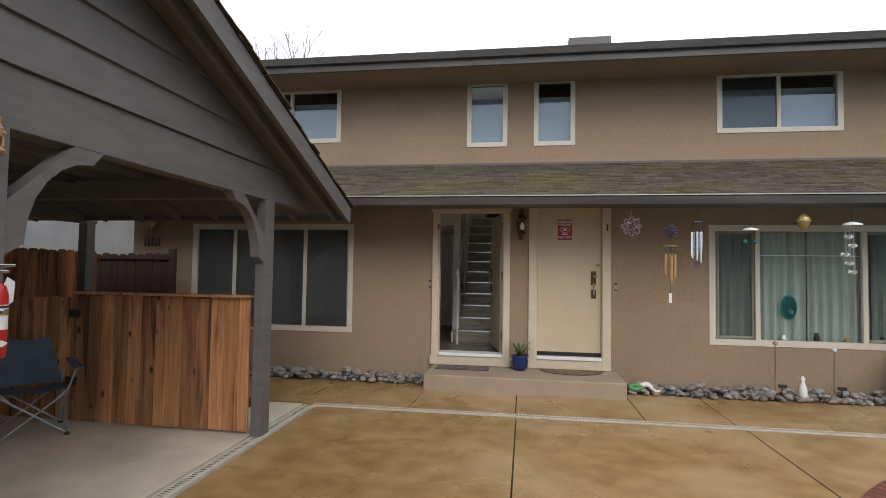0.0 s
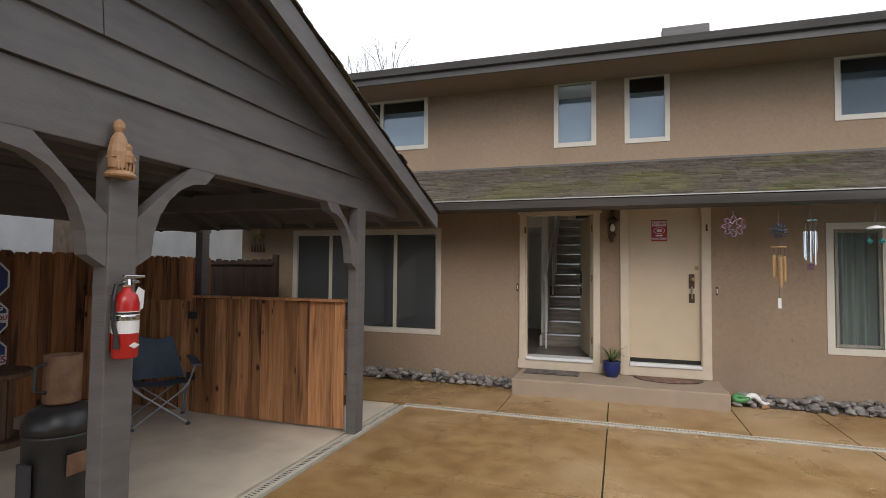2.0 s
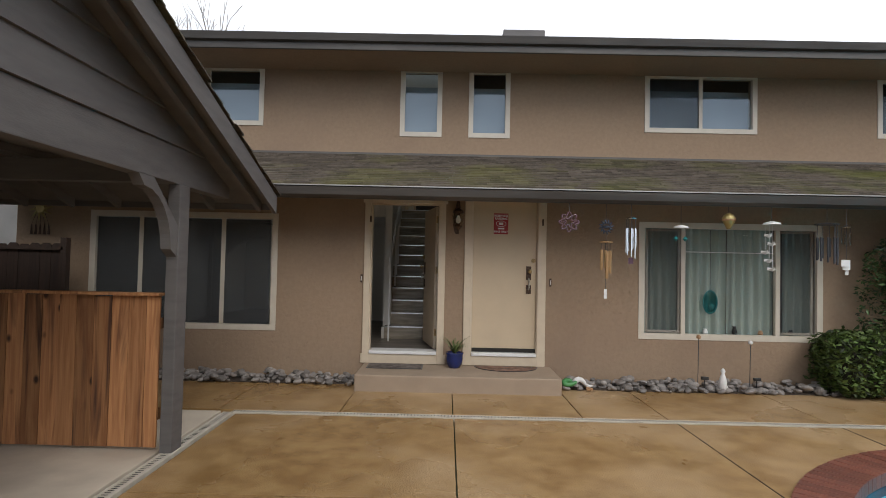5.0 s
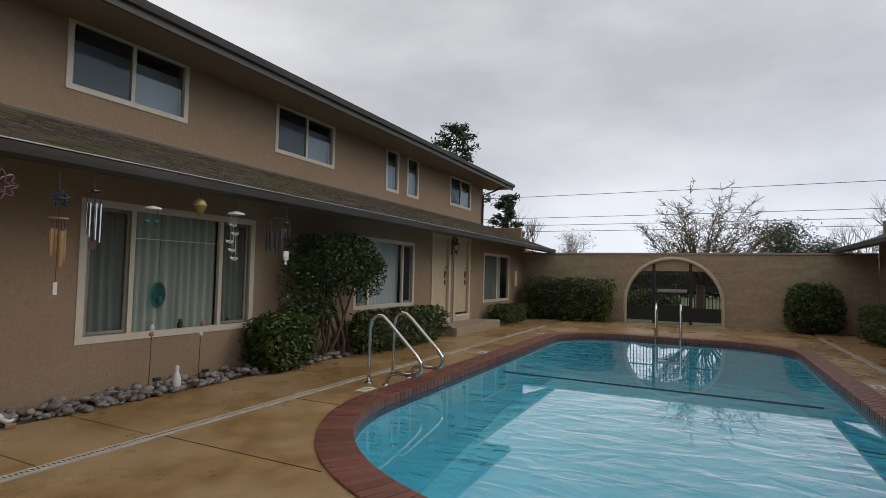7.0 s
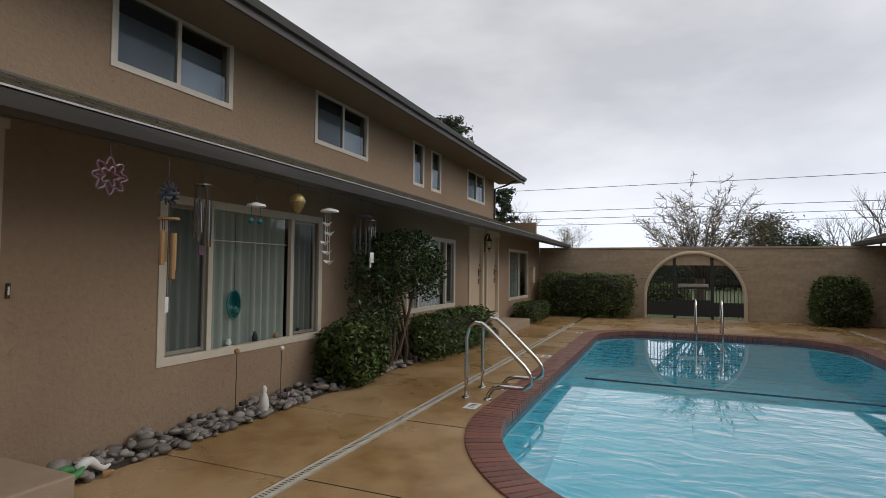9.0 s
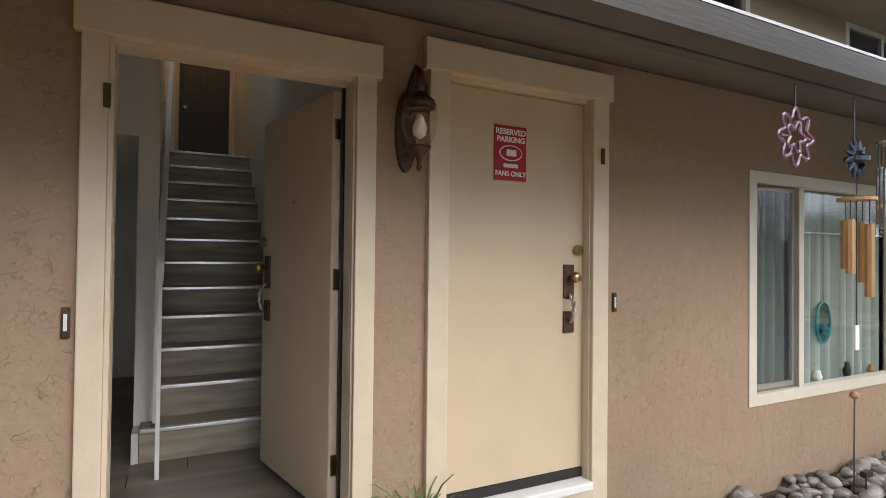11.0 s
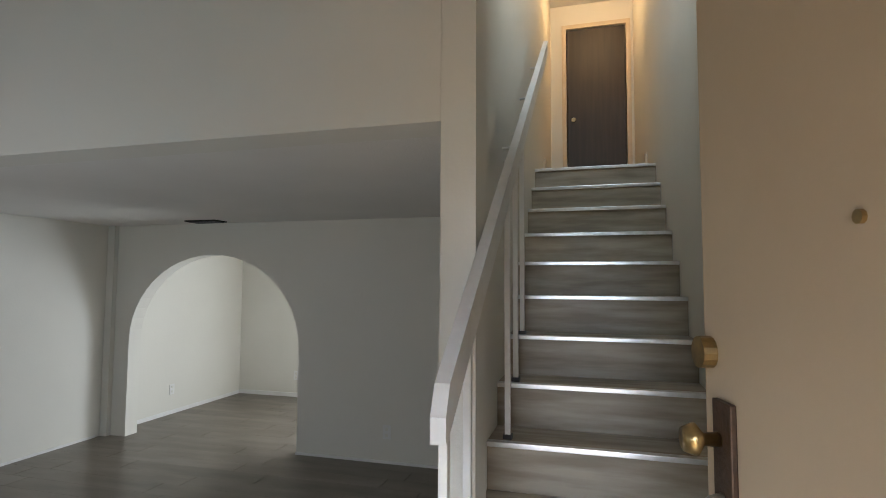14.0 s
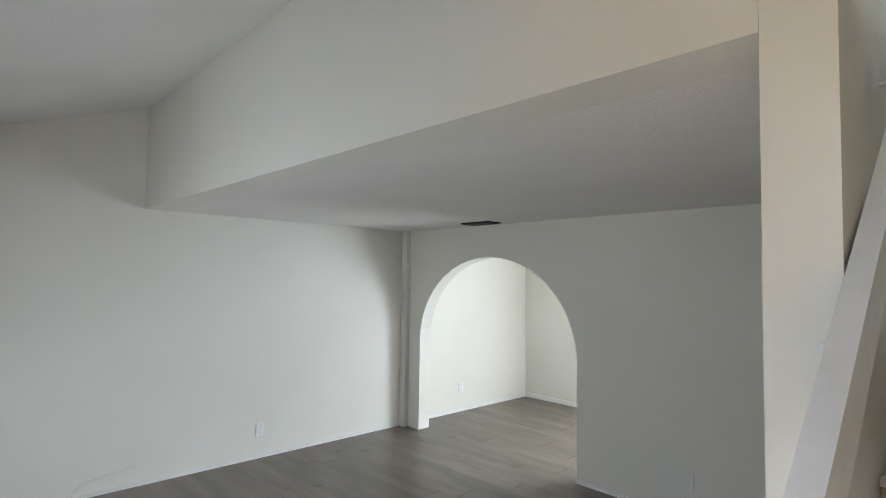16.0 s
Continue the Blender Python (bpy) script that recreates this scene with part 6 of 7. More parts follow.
part("cord", tubed([(4.08, 0.075, 1.295), (4.08, 0.075, 2.15)], 0.003, 4), GREY_TUBE, o)
for x, h, mt, lab in ((4.42, 0.11, BLACK, "small dark jar on the window sill"), (4.02, 0.07, WHITE, "small white shell on the window sill"), (4.78, 0.06, TERRA, "small brown keepsake on the window sill"), (5.2, 0.08, BLACK, "small dark keepsake on the window sill")):
    o = thing("sill_keepsake", lab, "ornament")
    part("body", lathe(bmesh.new(), [(0.03, 0), (0.036, h * 0.4), (0.022, h * 0.8), (0.026, h)], (x, 0.085, 0.70), 12), mt, o, smooth=True)

sea = tagged(new("glazed_lizard"), "green and white glazed lizard lying on the stones", "ornament")
bm = bmesh.new()
tube(bm, [(2.02 + 0.05 * math.cos(a) * (1 + 0.12 * a), -0.47 + 0.03 * math.sin(a), 0.07 + 0.035 * math.sin(a) + 0.01 * a) for a in (k * 0.4 for k in range(16))], [0.012 + 0.018 * math.sin(k / 15 * 3.0) + 0.006 for k in range(16)], 8)
part("body", bm, GREEN_GLAZE, sea, smooth=True)
part("tail", tubed([(2.08 + 0.03 * k, -0.46, 0.10 + 0.045 * math.sin(k * 0.7)) for k in range(9)], [0.035, 0.038, 0.036, 0.033, 0.03, 0.026, 0.022, 0.018, 0.012], 8), WHITE, sea, smooth=True)
part("foot", tubed([(2.24, -0.50, 0.03), (2.30, -0.54, 0.04)], [0.03, 0.015], 6), TERRA, sea)
eg = thing("white_bird_figure", "white garden bird figure among the stones", "ornament")
part("body", lathe(bmesh.new(), [(0.03, 0.0), (0.045, 0.04), (0.05, 0.10), (0.035, 0.17), (0.02, 0.21), (0.03, 0.25), (0.012, 0.28)], (4.0, -0.44, 0.04), 12), WHITE, eg, smooth=True)
part("tail", tubed([(4.02, -0.44, 0.10), (4.07, -0.44, 0.06)], [0.03, 0.008], 6), WHITE, eg)
for x, h, mt, lab in ((3.74, 0.68, TERRA, "thin garden stake with a red finial"), (4.42, 0.62, WHITE, "garden stake with a small striped ball")):
    o = thing("garden_stake", lab, "stake")
    part("rod", tubed([(x, -0.30, -0.02), (x + 0.01, -0.30, h)], 0.005, 5), GREY_TUBE, o)
    part("finial", lathe(bmesh.new(), [(0.005, -0.03), (0.03, -0.012), (0.03, 0.012), (0.005, 0.03)], (x + 0.01, -0.30, h + 0.02), 12), mt, o, smooth=True)
    part("light", boxed(x + 0.03, x + 0.12, -0.36, -0.32, 0.15, 0.19, 0.006), BLACK, o)
    part("spike", tubed([(x + 0.07, -0.34, 0.0), (x + 0.07, -0.34, 0.15)], 0.006, 5), BLACK, o)
for m in (0, 1):
    XF = mirrored(m)
    o = thing("meter_box", "tan painted utility box on the stucco wall", "box")
    part("case", boxed(17.55, 17.78, -0.12, -0.001, 1.12, 1.62, 0.01), CREAM, o)
    part("hood", boxed(17.53, 17.80, -0.14, -0.001, 1.621, 1.66, 0.006), CREAM, o)
XF = Matrix.Identity(4)
so = thing("metal_sun", "gold metal sun with bells on the stucco wall", "ornament")
for a in range(0, 360, 36):
    part("ray", tubed([(-5.25 + 0.06 * math.cos(radians(a)), -0.03, 2.24 + 0.06 * math.sin(radians(a))), (-5.25 + 0.17 * math.cos(radians(a + 10)), -0.03, 2.24 + 0.17 * math.sin(radians(a + 10)))], [0.022, 0.004], 6), GOLD, so)
part("face", prism(bmesh.new(), [(-5.25 + 0.06 * math.cos(a), 2.24 + 0.06 * math.sin(a)) for a in (k * math.pi / 8 for k in range(16))], "y", -0.05, -0.002), GOLD, so)
for k in range(5):
    part("bell", tubed([(-5.37 + 0.06 * k, -0.03, 2.02), (-5.37 + 0.06 * k, -0.03, 1.88)], [0.006, 0.018], 6), BRONZE, so)
    part("string", tubed([(-5.37 + 0.06 * k, -0.03, 2.02), (-5.31 + 0.03 * k, -0.03, 2.18)], 0.002, 4), BRONZE, so)
tagged(part("roof_vent", boxed(1.4, 2.2, 2.75, 3.35, 5.45, 6.12, 0.02), CHARCOAL), "low metal vent box on the roof", "vent")

# ---- under the carport ----
def camp_chair(x, y, turn, cloth, tubes, label):
    """A folding camp chair facing its own +x."""
    global XF
    XF = pose(x, y, 0, 0, 0, turn)
    t = thing("camp_chair", label, "chair", "folding chairs under the carport")
    w, d = 0.25, 0.24
    bm = bmesh.new()
    g = [[bm.verts.new((-d + 2 * d * i / 6, -w + 2 * w * j / 6, 0.40 + 0.03 * i / 6 - 0.05 * math.sin(math.pi * j / 6) * (1 - abs(i - 3) / 6))) for j in range(7)] for i in range(7)]
    for i in range(6):
        for j in range(6):
            bm.faces.new((g[i][j], g[i + 1][j], g[i + 1][j + 1], g[i][j + 1]))
    part("seat", bm, cloth, t, smooth=True)
    bm = bmesh.new()
    g = [[bm.verts.new((-d - 0.02 - 0.10 * i / 6 - 0.05 * math.sin(math.pi * j / 6), (-w + 2 * w * j / 6) * (1.08 if i == 6 else 1.0), 0.40 + 0.50 * i / 6 - (0.09 * math.sin(math.pi * j / 6) * (i / 6) ** 3))) for j in range(7)] for i in range(7)]
    for i in range(6):
        for j in range(6):
            bm.faces.new((g[i][j], g[i + 1][j], g[i + 1][j + 1], g[i][j + 1]))
    part("backrest", bm, cloth, t, smooth=True)
    for s in (-1, 1):
        part("back_leg", tubed([(-d, s * w, 0.0), (-d, s * w, 0.42), (-d - 0.12, s * w * 1.06, 0.90)], 0.010, 7), tubes, t)
        part("arm_post", tubed([(d - 0.03, s * w * 0.55, 0.30), (d, s * w, 0.43), (d + 0.03, s * (w + 0.05), 0.60)], 0.010, 7), tubes, t)
        part("cross_tube", tubed([(-d, s * w, 0.40), (d, s * w, 0.02)], 0.009, 6), tubes, t)
        part("cross_tube", tubed([(d, s * w, 0.42), (-d, s * w, 0.02)], 0.009, 6), tubes, t)
        part("armrest", prism(bmesh.new(), [(-d - 0.06, 0.63), (d + 0.10, 0.605), (d + 0.10, 0.62), (-d - 0.06, 0.645)], "y", s * (w + 0.02), s * (w + 0.10)), cloth, t)
        for e in (-d, d):
            part("foot", lathe(bmesh.new(), [(0.024, 0.0), (0.02, 0.02), (0.011, 0.03)], (e, s * w, 0.0), 8), BLACK, t)
    for e in (-d, d):
        part("cross_tube", tubed([(e, -w, 0.02), (e, w, 0.40)], 0.009, 6), tubes, t)
        part("cross_tube", tubed([(e, w, 0.02), (e, -w, 0.40)], 0.009, 6), tubes, t)
    XF = Matrix.Identity(4)


camp_chair(-4.08, -5.80, 123, RED_CLOTH, BLACK, "red canvas folding camp chair with black legs")
camp_chair(-3.90, -3.33, -40, BLUE_CLOTH, CHAIR_TUBE, "slate blue canvas folding camp chair with grey legs")

sm = thing("smoker_barrel", "black upright barrel smoker with a domed lid", "grill")
sx, sy = -2.55, -5.36
part("barrel", lathe(bmesh.new(), [(0.185, 0.12), (0.19, 0.14), (0.19, 0.60), (0.195, 0.605), (0.195, 0.625)], (sx, sy, 0), 28), BLACK, sm, smooth=True)
part("lid", lathe(bmesh.new(), [(0.198, 0.626), (0.195, 0.68), (0.165, 0.745), (0.11, 0.775), (0.0001, 0.785)], (sx, sy, 0), 28), BLACK, sm, smooth=True)
part("door", boxed(sx + 0.185, sx + 0.20, sy - 0.10, sy + 0.10, 0.40, 0.52, 0.006), RUST, sm, "scorched access door")
part("handle", tubed([(sx + 0.19, sy + 0.04, 0.53), (sx + 0.24, sy + 0.05, 0.53), (sx + 0.24, sy + 0.16, 0.53), (sx + 0.19, sy + 0.16, 0.53)], 0.01, 6), STEEL, sm)
part("side_shelf", boxed(sx - 0.05, sx + 0.05, sy - 0.215, sy - 0.195, 0.25, 0.48, 0.004), GREY_TUBE, sm)
for a in (30, 150, 270):
    x, y = sx + 0.165 * math.cos(radians(a)), sy + 0.165 * math.sin(radians(a))
    part("leg", boxed(x - 0.02, x + 0.02, y - 0.012, y + 0.012, 0.0, 0.16), WHITE, sm)
ch = thing("chimney_starter", "rusty steel charcoal chimney standing on the smoker", "starter")
part("can", lathe(bmesh.new(), [(0.095, 0.787), (0.10, 0.80), (0.10, 1.07), (0.094, 1.07), (0.094, 0.81)], (sx, sy, 0), 24), RUST, ch, smooth=True)
part("handle", tubed([(sx, sy - 0.10, 1.03), (sx, sy - 0.16, 1.02), (sx, sy - 0.165, 0.88), (sx, sy - 0.10, 0.86)], 0.012, 6), BLACK, ch)

sp = thing("cable_spool", "weathered wooden cable spool used as a table", "table")
px, py = -4.72, -4.42
part("foot_disc", lathe(bmesh.new(), [(0.30, 0.0), (0.305, 0.01), (0.305, 0.045), (0.295, 0.055)], (px, py, 0), 28), SPOOL, sp)
for k in range(14):
    a = 2 * math.pi * k / 14
    m4 = pose(px + 0.17 * math.cos(a), py + 0.17 * math.sin(a), 0.33, 0, 0, math.degrees(a))
    bm = boxed(-0.012, 0.012, -0.034, 0.034, -0.275, 0.272, 0.003)
    bm.transform(m4)
    part("stave", bm, SPOOL, sp)
part("top_disc", lathe(bmesh.new(), [(0.31, 0.603), (0.315, 0.61), (0.315, 0.645), (0.30, 0.655), (0.0001, 0.656)], (px, py, 0), 28), SPOOL, sp)

lb = thing("life_ring", "white life ring hung by yellow rope on the fence", "life ring")
bm = bmesh.new()
R0, r0 = 0.235, 0.078
ring = [[bm.verts.new((-5.375 + r0 * 0.75 * math.sin(b), -5.64 + (R0 + r0 * math.cos(b)) * math.cos(a), 0.885 + (R0 + r0 * math.cos(b)) * math.sin(a))) for b in (2 * math.pi * j / 10 for j in range(10))] for a in (2 * math.pi * i / 32 for i in range(32))]
for i in range(32):
    for j in range(10):
        bm.faces.new((ring[i][j], ring[(i + 1) % 32][j], ring[(i + 1) % 32][(j + 1) % 10], ring[i][(j + 1) % 10]))
part("ring", bm, WHITE, lb, smooth=True)
part("grab_line", tubed([(-5.36, -5.64 + 0.325 * math.cos(a), 0.885 + (0.325 + 0.02 * math.cos(4 * a)) * math.sin(a)) for a in (k * math.pi / 20 for k in range(41))], 0.007, 5), BAMBOO, lb)
for dy in (-0.03, 0.02):
    part("hanger", tubed([(-5.38, -5.64 + dy, 1.48), (-5.33, -5.64 + dy * 1.5, 1.2), (-5.33, -5.64 + dy, 0.62)], 0.008, 5), BAMBOO, lb)
part("hook", tubed([(-5.45, -5.64, 1.5), (-5.36, -5.64, 1.49), (-5.36, -5.64, 1.53)], 0.007, 5), STEEL, lb)

tagged(part("throw_rope", tubed([(-4.55 + 0.06 * math.sin(k * 0.9) + 0.9 * (k / 22) ** 0.6, -6.25 + 0.60 * math.sin(k * 0.21) - 0.01 * k, 0.009) for k in range(23)], 0.008, 5), BAMBOO), "loose yellow throw rope lying on the concrete", "rope")

# pool rule signs on the fence
SM = lambda y, z, dx=0.0: pose(-5.4205 + dx, y, z, 90, 0, 90)


def sign_plate(y0, y1, z0, z1, kind, label):
    s = thing("pool_sign", label, "sign", "signs on the fence")
    w, h = y1 - y0, z1 - z0
    c = 0.28 * min(w, h)
    if kind == "oct":
        o = [(y0 + c, z0), (y1 - c, z0), (y1, z0 + c), (y1, z1 - c), (y1 - c, z1), (y0 + c, z1), (y0, z1 - c), (y0, z0 + c)]
    elif kind == "rect":
        o = [(y0, z0), (y1, z0), (y1, z1), (y0, z1)]
    cy, cz = (y0 + y1) / 2, (z0 + z1) / 2
    part("plate", prism(bmesh.new(), o, "x", -5.432, -5.426), SIGN_WHITE, s)
    q = [(cy + (y - cy) * 0.93, cz + (z - cz) * 0.92) for y, z in o]
    if kind == "oct":
        part("field", prism(bmesh.new(), q, "x", -5.426, -5.4245), NAVY, s)
    return s, cy, cz, w, h


def band(s, y0, y1, z0, z1, material, dx=0.0):
    part("bar", boxed(-5.4243, -5.4228 + dx, y0, y1, z0, z1), material, s)


ZT = 1.65
s, cy, cz, w, h = sign_plate(-4.86, -4.45, 1.23, ZT, "oct", "blue and white octagonal caution sign on the fence")
band(s, cy - 0.195, cy + 0.195, cz - 0.06, cz + 0.07, SIGN_WHITE)
lettering("CAUTION", 0.094, SM(cy, cz + 0.005), SIGN_RED, s)
for k in (-0.12, -0.085, 0.10, 0.135):
    band(s, cy - 0.11, cy + 0.11, cz + k - 0.007, cz + k + 0.007, SIGN_WHITE)
s, cy, cz, w, h = sign_plate(-4.86, -4.45, 0.81, 1.22, "oct", "blue and white octagonal no-diving sign on the fence")
band(s, cy - 0.195, cy + 0.195, cz - 0.07, cz + 0.055, SIGN_WHITE)
lettering("NO", 0.12, SM(cy, cz + 0.115), SIGN_WHITE, s)
lettering("DIVING", 0.112, SM(cy, cz - 0.008), SIGN_RED, s)
part("bar", tubed([(-5.422, cy + 0.045 * math.cos(a), cz - 0.125 + 0.045 * math.sin(a)) for a in (k * math.pi / 8 for k in range(17))], 0.006, 5), SIGN_WHITE, s)
s, cy, cz, w, h = sign_plate(-4.86, -4.45, 0.39, 0.80, "oct", "blue and white octagonal capacity sign on the fence")
band(s, cy - 0.195, cy + 0.195, cz - 0.065, cz + 0.055, SIGN_WHITE)
lettering("POOL", 0.075, SM(cy + 0.03, cz + 0.10), SIGN_WHITE, s)
lettering("CAPACITY", 0.088, SM(cy, cz - 0.006), SIGN_RED, s)
lettering("SPA", 0.075, SM(cy, cz - 0.105), SIGN_WHITE, s)
s, cy, cz, w, h = sign_plate(-4.43, -3.83, 1.27, ZT, "oct", "white emergency sign with blue and red bars")
part("field", boxed(-5.4243, -5.4238, cy - 0.2, cy + 0.2, cz - 0.1, cz + 0.1), SIGN_WHITE, s)
for k, mt in ((0.13, SIGN_RED), (0.06, NAVY), (0.0, NAVY), (-0.06, NAVY)):
    band(s, cy - 0.20, cy + 0.20, cz + k - 0.018, cz + k + 0.018, mt if k != 0.13 else SIGN_RED, 0.001)
lettering("911", 0.085, SM(cy + 0.06, cz - 0.13), SIGN_RED, s)
s, cy, cz, w, h = sign_plate(-4.43, -3.83, 0.86, 1.26, "oct", "blue and white lifeguard warning sign on the fence")
band(s, cy - 0.29, cy + 0.29, cz - 0.05, cz + 0.05, SIGN_WHITE)
lettering("WARNING", 0.10, SM(cy, cz + 0.11), SIGN_WHITE, s)
lettering("NO LIFEGUARD ON DUTY", 0.06, SM(cy, cz), SIGN_RED, s)
for k in (-0.09, -0.125):
    band(s, cy - 0.17, cy + 0.17, cz + k - 0.008, cz + k + 0.008, SIGN_WHITE)
s, cy, cz, w, h = sign_plate(-4.43, -3.83, 0.53, 0.85, "oct", "blue and white pool rules sign on the fence")
band(s, cy - 0.29, cy + 0.29, cz - 0.11, cz - 0.01, SIGN_WHITE)
lettering("POOL   SPA", 0.045, SM(cy - 0.13, cz - 0.06), SIGN_RED, s)
lettering("RULES", 0.10, SM(cy + 0.15, cz - 0.06), SIGN_RED, s)
for k in (0.10, 0.065, 0.03):
    band(s, cy - 0.2, cy + 0.2, cz + k - 0.008, cz + k + 0.008, SIGN_WHITE)
s, cy, cz, w, h = sign_plate(-5.45, -4.98, 1.43, 1.61, "rect", "small white notice with lines of blue print")
for k in range(5):
    band(s, cy - 0.20, cy + 0.20, cz + 0.065 - k * 0.032 - 0.008, cz + 0.065 - k * 0.032 + 0.008, NAVY)

fe = thing("fire_extinguisher", "red fire extinguisher strapped to the carport post", "extinguisher")
ex, ey = -1.725, -5.66
part("cylinder", lathe(bmesh.new(), [(0.055, 1.145), (0.06, 1.155), (0.06, 1.42), (0.05, 1.46), (0.025, 1.48), (0.02, 1.50)], (ex, ey, 0), 24), RED, fe, smooth=True)
part("label", lathe(bmesh.new(), [(0.0612, 1.27), (0.0612, 1.38)], (ex, ey, 0), 24), WHITE, fe, "white instruction label")
part("label_bar", lathe(bmesh.new(), [(0.0618, 1.365), (0.0618, 1.376)], (ex, ey, 0), 24), BLACK, fe)
part("diamond", prism(bmesh.new(), [(ey - 0.03, 1.21), (ey, 1.195), (ey + 0.03, 1.21), (ey, 1.225)], "x", ex + 0.059, ex + 0.063), WHITE, fe)
part("strap", lathe(bmesh.new(), [(0.063, 1.335), (0.0645, 1.34), (0.0645, 1.355), (0.063, 1.36)], (ex, ey, 0), 24), STEEL, fe)
part("valve", lathe(bmesh.new(), [(0.022, 1.50), (0.026, 1.51), (0.022, 1.54)], (ex, ey, 0), 12), STEEL, fe)
part("lever", boxed(ex - 0.01, ex + 0.01, ey - 0.02, ey + 0.10, 1.545, 1.56, 0.003), STEEL, fe)
part("lever", boxed(ex - 0.01, ex + 0.01, ey - 0.03, ey + 0.07, 1.52, 1.532, 0.003), STEEL, fe)
part("hose", tubed([(ex, ey - 0.02, 1.52), (ex, ey - 0.06, 1.51), (ex + 0.01, ey - 0.085, 1.44), (ex + 0.01, ey - 0.08, 1.32), (ex + 0.02, ey - 0.07, 1.26)], 0.011, 7), BLACK, fe)
part("nozzle", tubed([(ex + 0.02, ey - 0.07, 1.26), (ex + 0.022, ey - 0.068, 1.20)], [0.012, 0.016], 7), BLACK, fe)
part("tag", prism(bmesh.new(), [(ey + 0.03, 1.36), (ey + 0.08, 1.39), (ey + 0.085, 1.48), (ey + 0.05, 1.50), (ey + 0.03, 1.46)], "x", ex + 0.02, ex + 0.024), WHITE, fe)
part("bracket", boxed(-1.794, -1.783, ey - 0.04, ey + 0.04, 1.18, 1.46), STEEL, fe)

bm = bmesh.new()
box(bm, -1.79, -1.735, -5.735, -5.635, 2.08, 2.16, 0.01)
prism(bm, [(-5.75, 2.15), (-5.62, 2.15), (-5.685, 2.225)], "x", -1.795, -1.73)
lathe(bm, [(0.045, 2.10), (0.05, 2.18), (0.036, 2.25), (0.02, 2.28), (0.029, 2.305), (0.027, 2.33), (0.008, 2.35)], (-1.765, -5.70, 0), 14)
lathe(bm, [(0.024, 2.13), (0.028, 2.165), (0.016, 2.19), (0.022, 2.208), (0.006, 2.228)], (-1.728, -5.675, 0), 12)
for k in range(5):
    lathe(bm, [(0.004, 2.085), (0.008, 2.09), (0.008, 2.125), (0.002, 2.135)], (-1.728, -5.73 + 0.022 * k, 0), 6)
lathe(bm, [(0.07, 2.055), (0.075, 2.065), (0.06, 2.085)], (-1.765, -5.685, 0), 14)
tagged(part("carved_birdhouse_figure", bm, TERRA), "tan painted resin birdhouse figure on the post", "statue")
spot = thing("twin_floodlight", "twin white floodlight under the carport ceiling", "lamp")
lx, ly = -3.86, -5.60
part("box", lathe(bmesh.new(), [(0.055, 0), (0.06, 0.01), (0.06, 0.05)], (lx, ly, 2.354), 14), CREAM, spot)
for s in (-1, 1):
    e = Vector((0.6 * s, 0.8 * s, 0)).normalized() * 0.09
    part("neck", tubed([(lx + e.x * 0.3, ly + e.y * 0.3, 2.356), (lx + e.x, ly + e.y, 2.31)], 0.016, 7), CREAM, spot)
    tilt = Vector((0.05 if s < 0 else -0.02, -0.05 if s < 0 else 0.02, -0.06))
    a = Vector((lx + e.x, ly + e.y, 2.315))
    part("reflector", tubed([a, a + tilt * 0.7, a + tilt * 1.6, a + tilt * 1.75], [0.022, 0.036, 0.072, 0.066], 16), CREAM, spot, smooth=True)
    part("lens", tubed([a + tilt * 1.70, a + tilt * 1.78], [0.062, 0.05], 16), COOL_BULB, spot)
part("conduit", tubed([(lx, ly - 0.9, 2.385), (lx, -2.6, 2.385)], 0.012, 6), GREY_TUBE, spot)

# ---- beyond the walls ----
def limb(vs, fs, p, q, r0, r1, sides=4):
    d = (q - p).normalized()
    u = d.orthogonal().normalized()
    w = d.cross(u)
    b = len(vs)
    for c, r in ((p, r0), (q, r1)):
        for k in range(sides):
            a = 2 * math.pi * k / sides
            vs.append(tuple(c + (u * math.cos(a) + w * math.sin(a)) * r))
    for k in range(sides):
        fs.append((b + k, b + (k + 1) % sides, b + sides + (k + 1) % sides, b + sides + k))


def bare_tree(x, y, height, spread, seed, label, buds=0, depth=6):
    """A leafless tree: a tapered trunk, limbs that fork, and many fine twigs."""
    rng = random.Random(seed)
    t = thing("bare_tree", label, "tree")
    trunk, twigs, tips = ([], []), ([], []), []

    def grow(p, d, ln, r, lev):
        q = p + d * ln
        bend = q + Vector((rng.uniform(-1, 1), rng.uniform(-1, 1), 0)) * ln * 0.06
        v, f = trunk if lev < 2 else twigs
        limb(v, f, p, bend, r, r * 0.68, 6 if lev < 2 else 3)
        if lev >= depth:
            tips.append(bend)
            return
        for _ in range(3 if lev < 4 else 2):
            nd = (d + Vector((rng.uniform(-1, 1), rng.uniform(-1, 1), rng.uniform(-0.25, 0.75))) * spread).normalized()
            grow(bend, nd, ln * rng.uniform(0.62, 0.84), r * 0.58, lev + 1)
        if lev > 2:
            tips.append(bend)
    grow(Vector((x, y, -0.05)), Vector((0, 0, 1)), height * 0.27, height * 0.022, 0)
    raw("trunk", *trunk, BARK, t)
    raw("crown", *twigs, TWIG, t)
    if buds:
        pts = [p + Vector((rng.gauss(0, 0.25), rng.gauss(0, 0.25), rng.gauss(0, 0.2))) for p in tips for _ in range(buds)]
        tagged(raw("bud_growth", *leaves(pts, 0.06, rng), BUDS, t), kind="stuff")
    return t


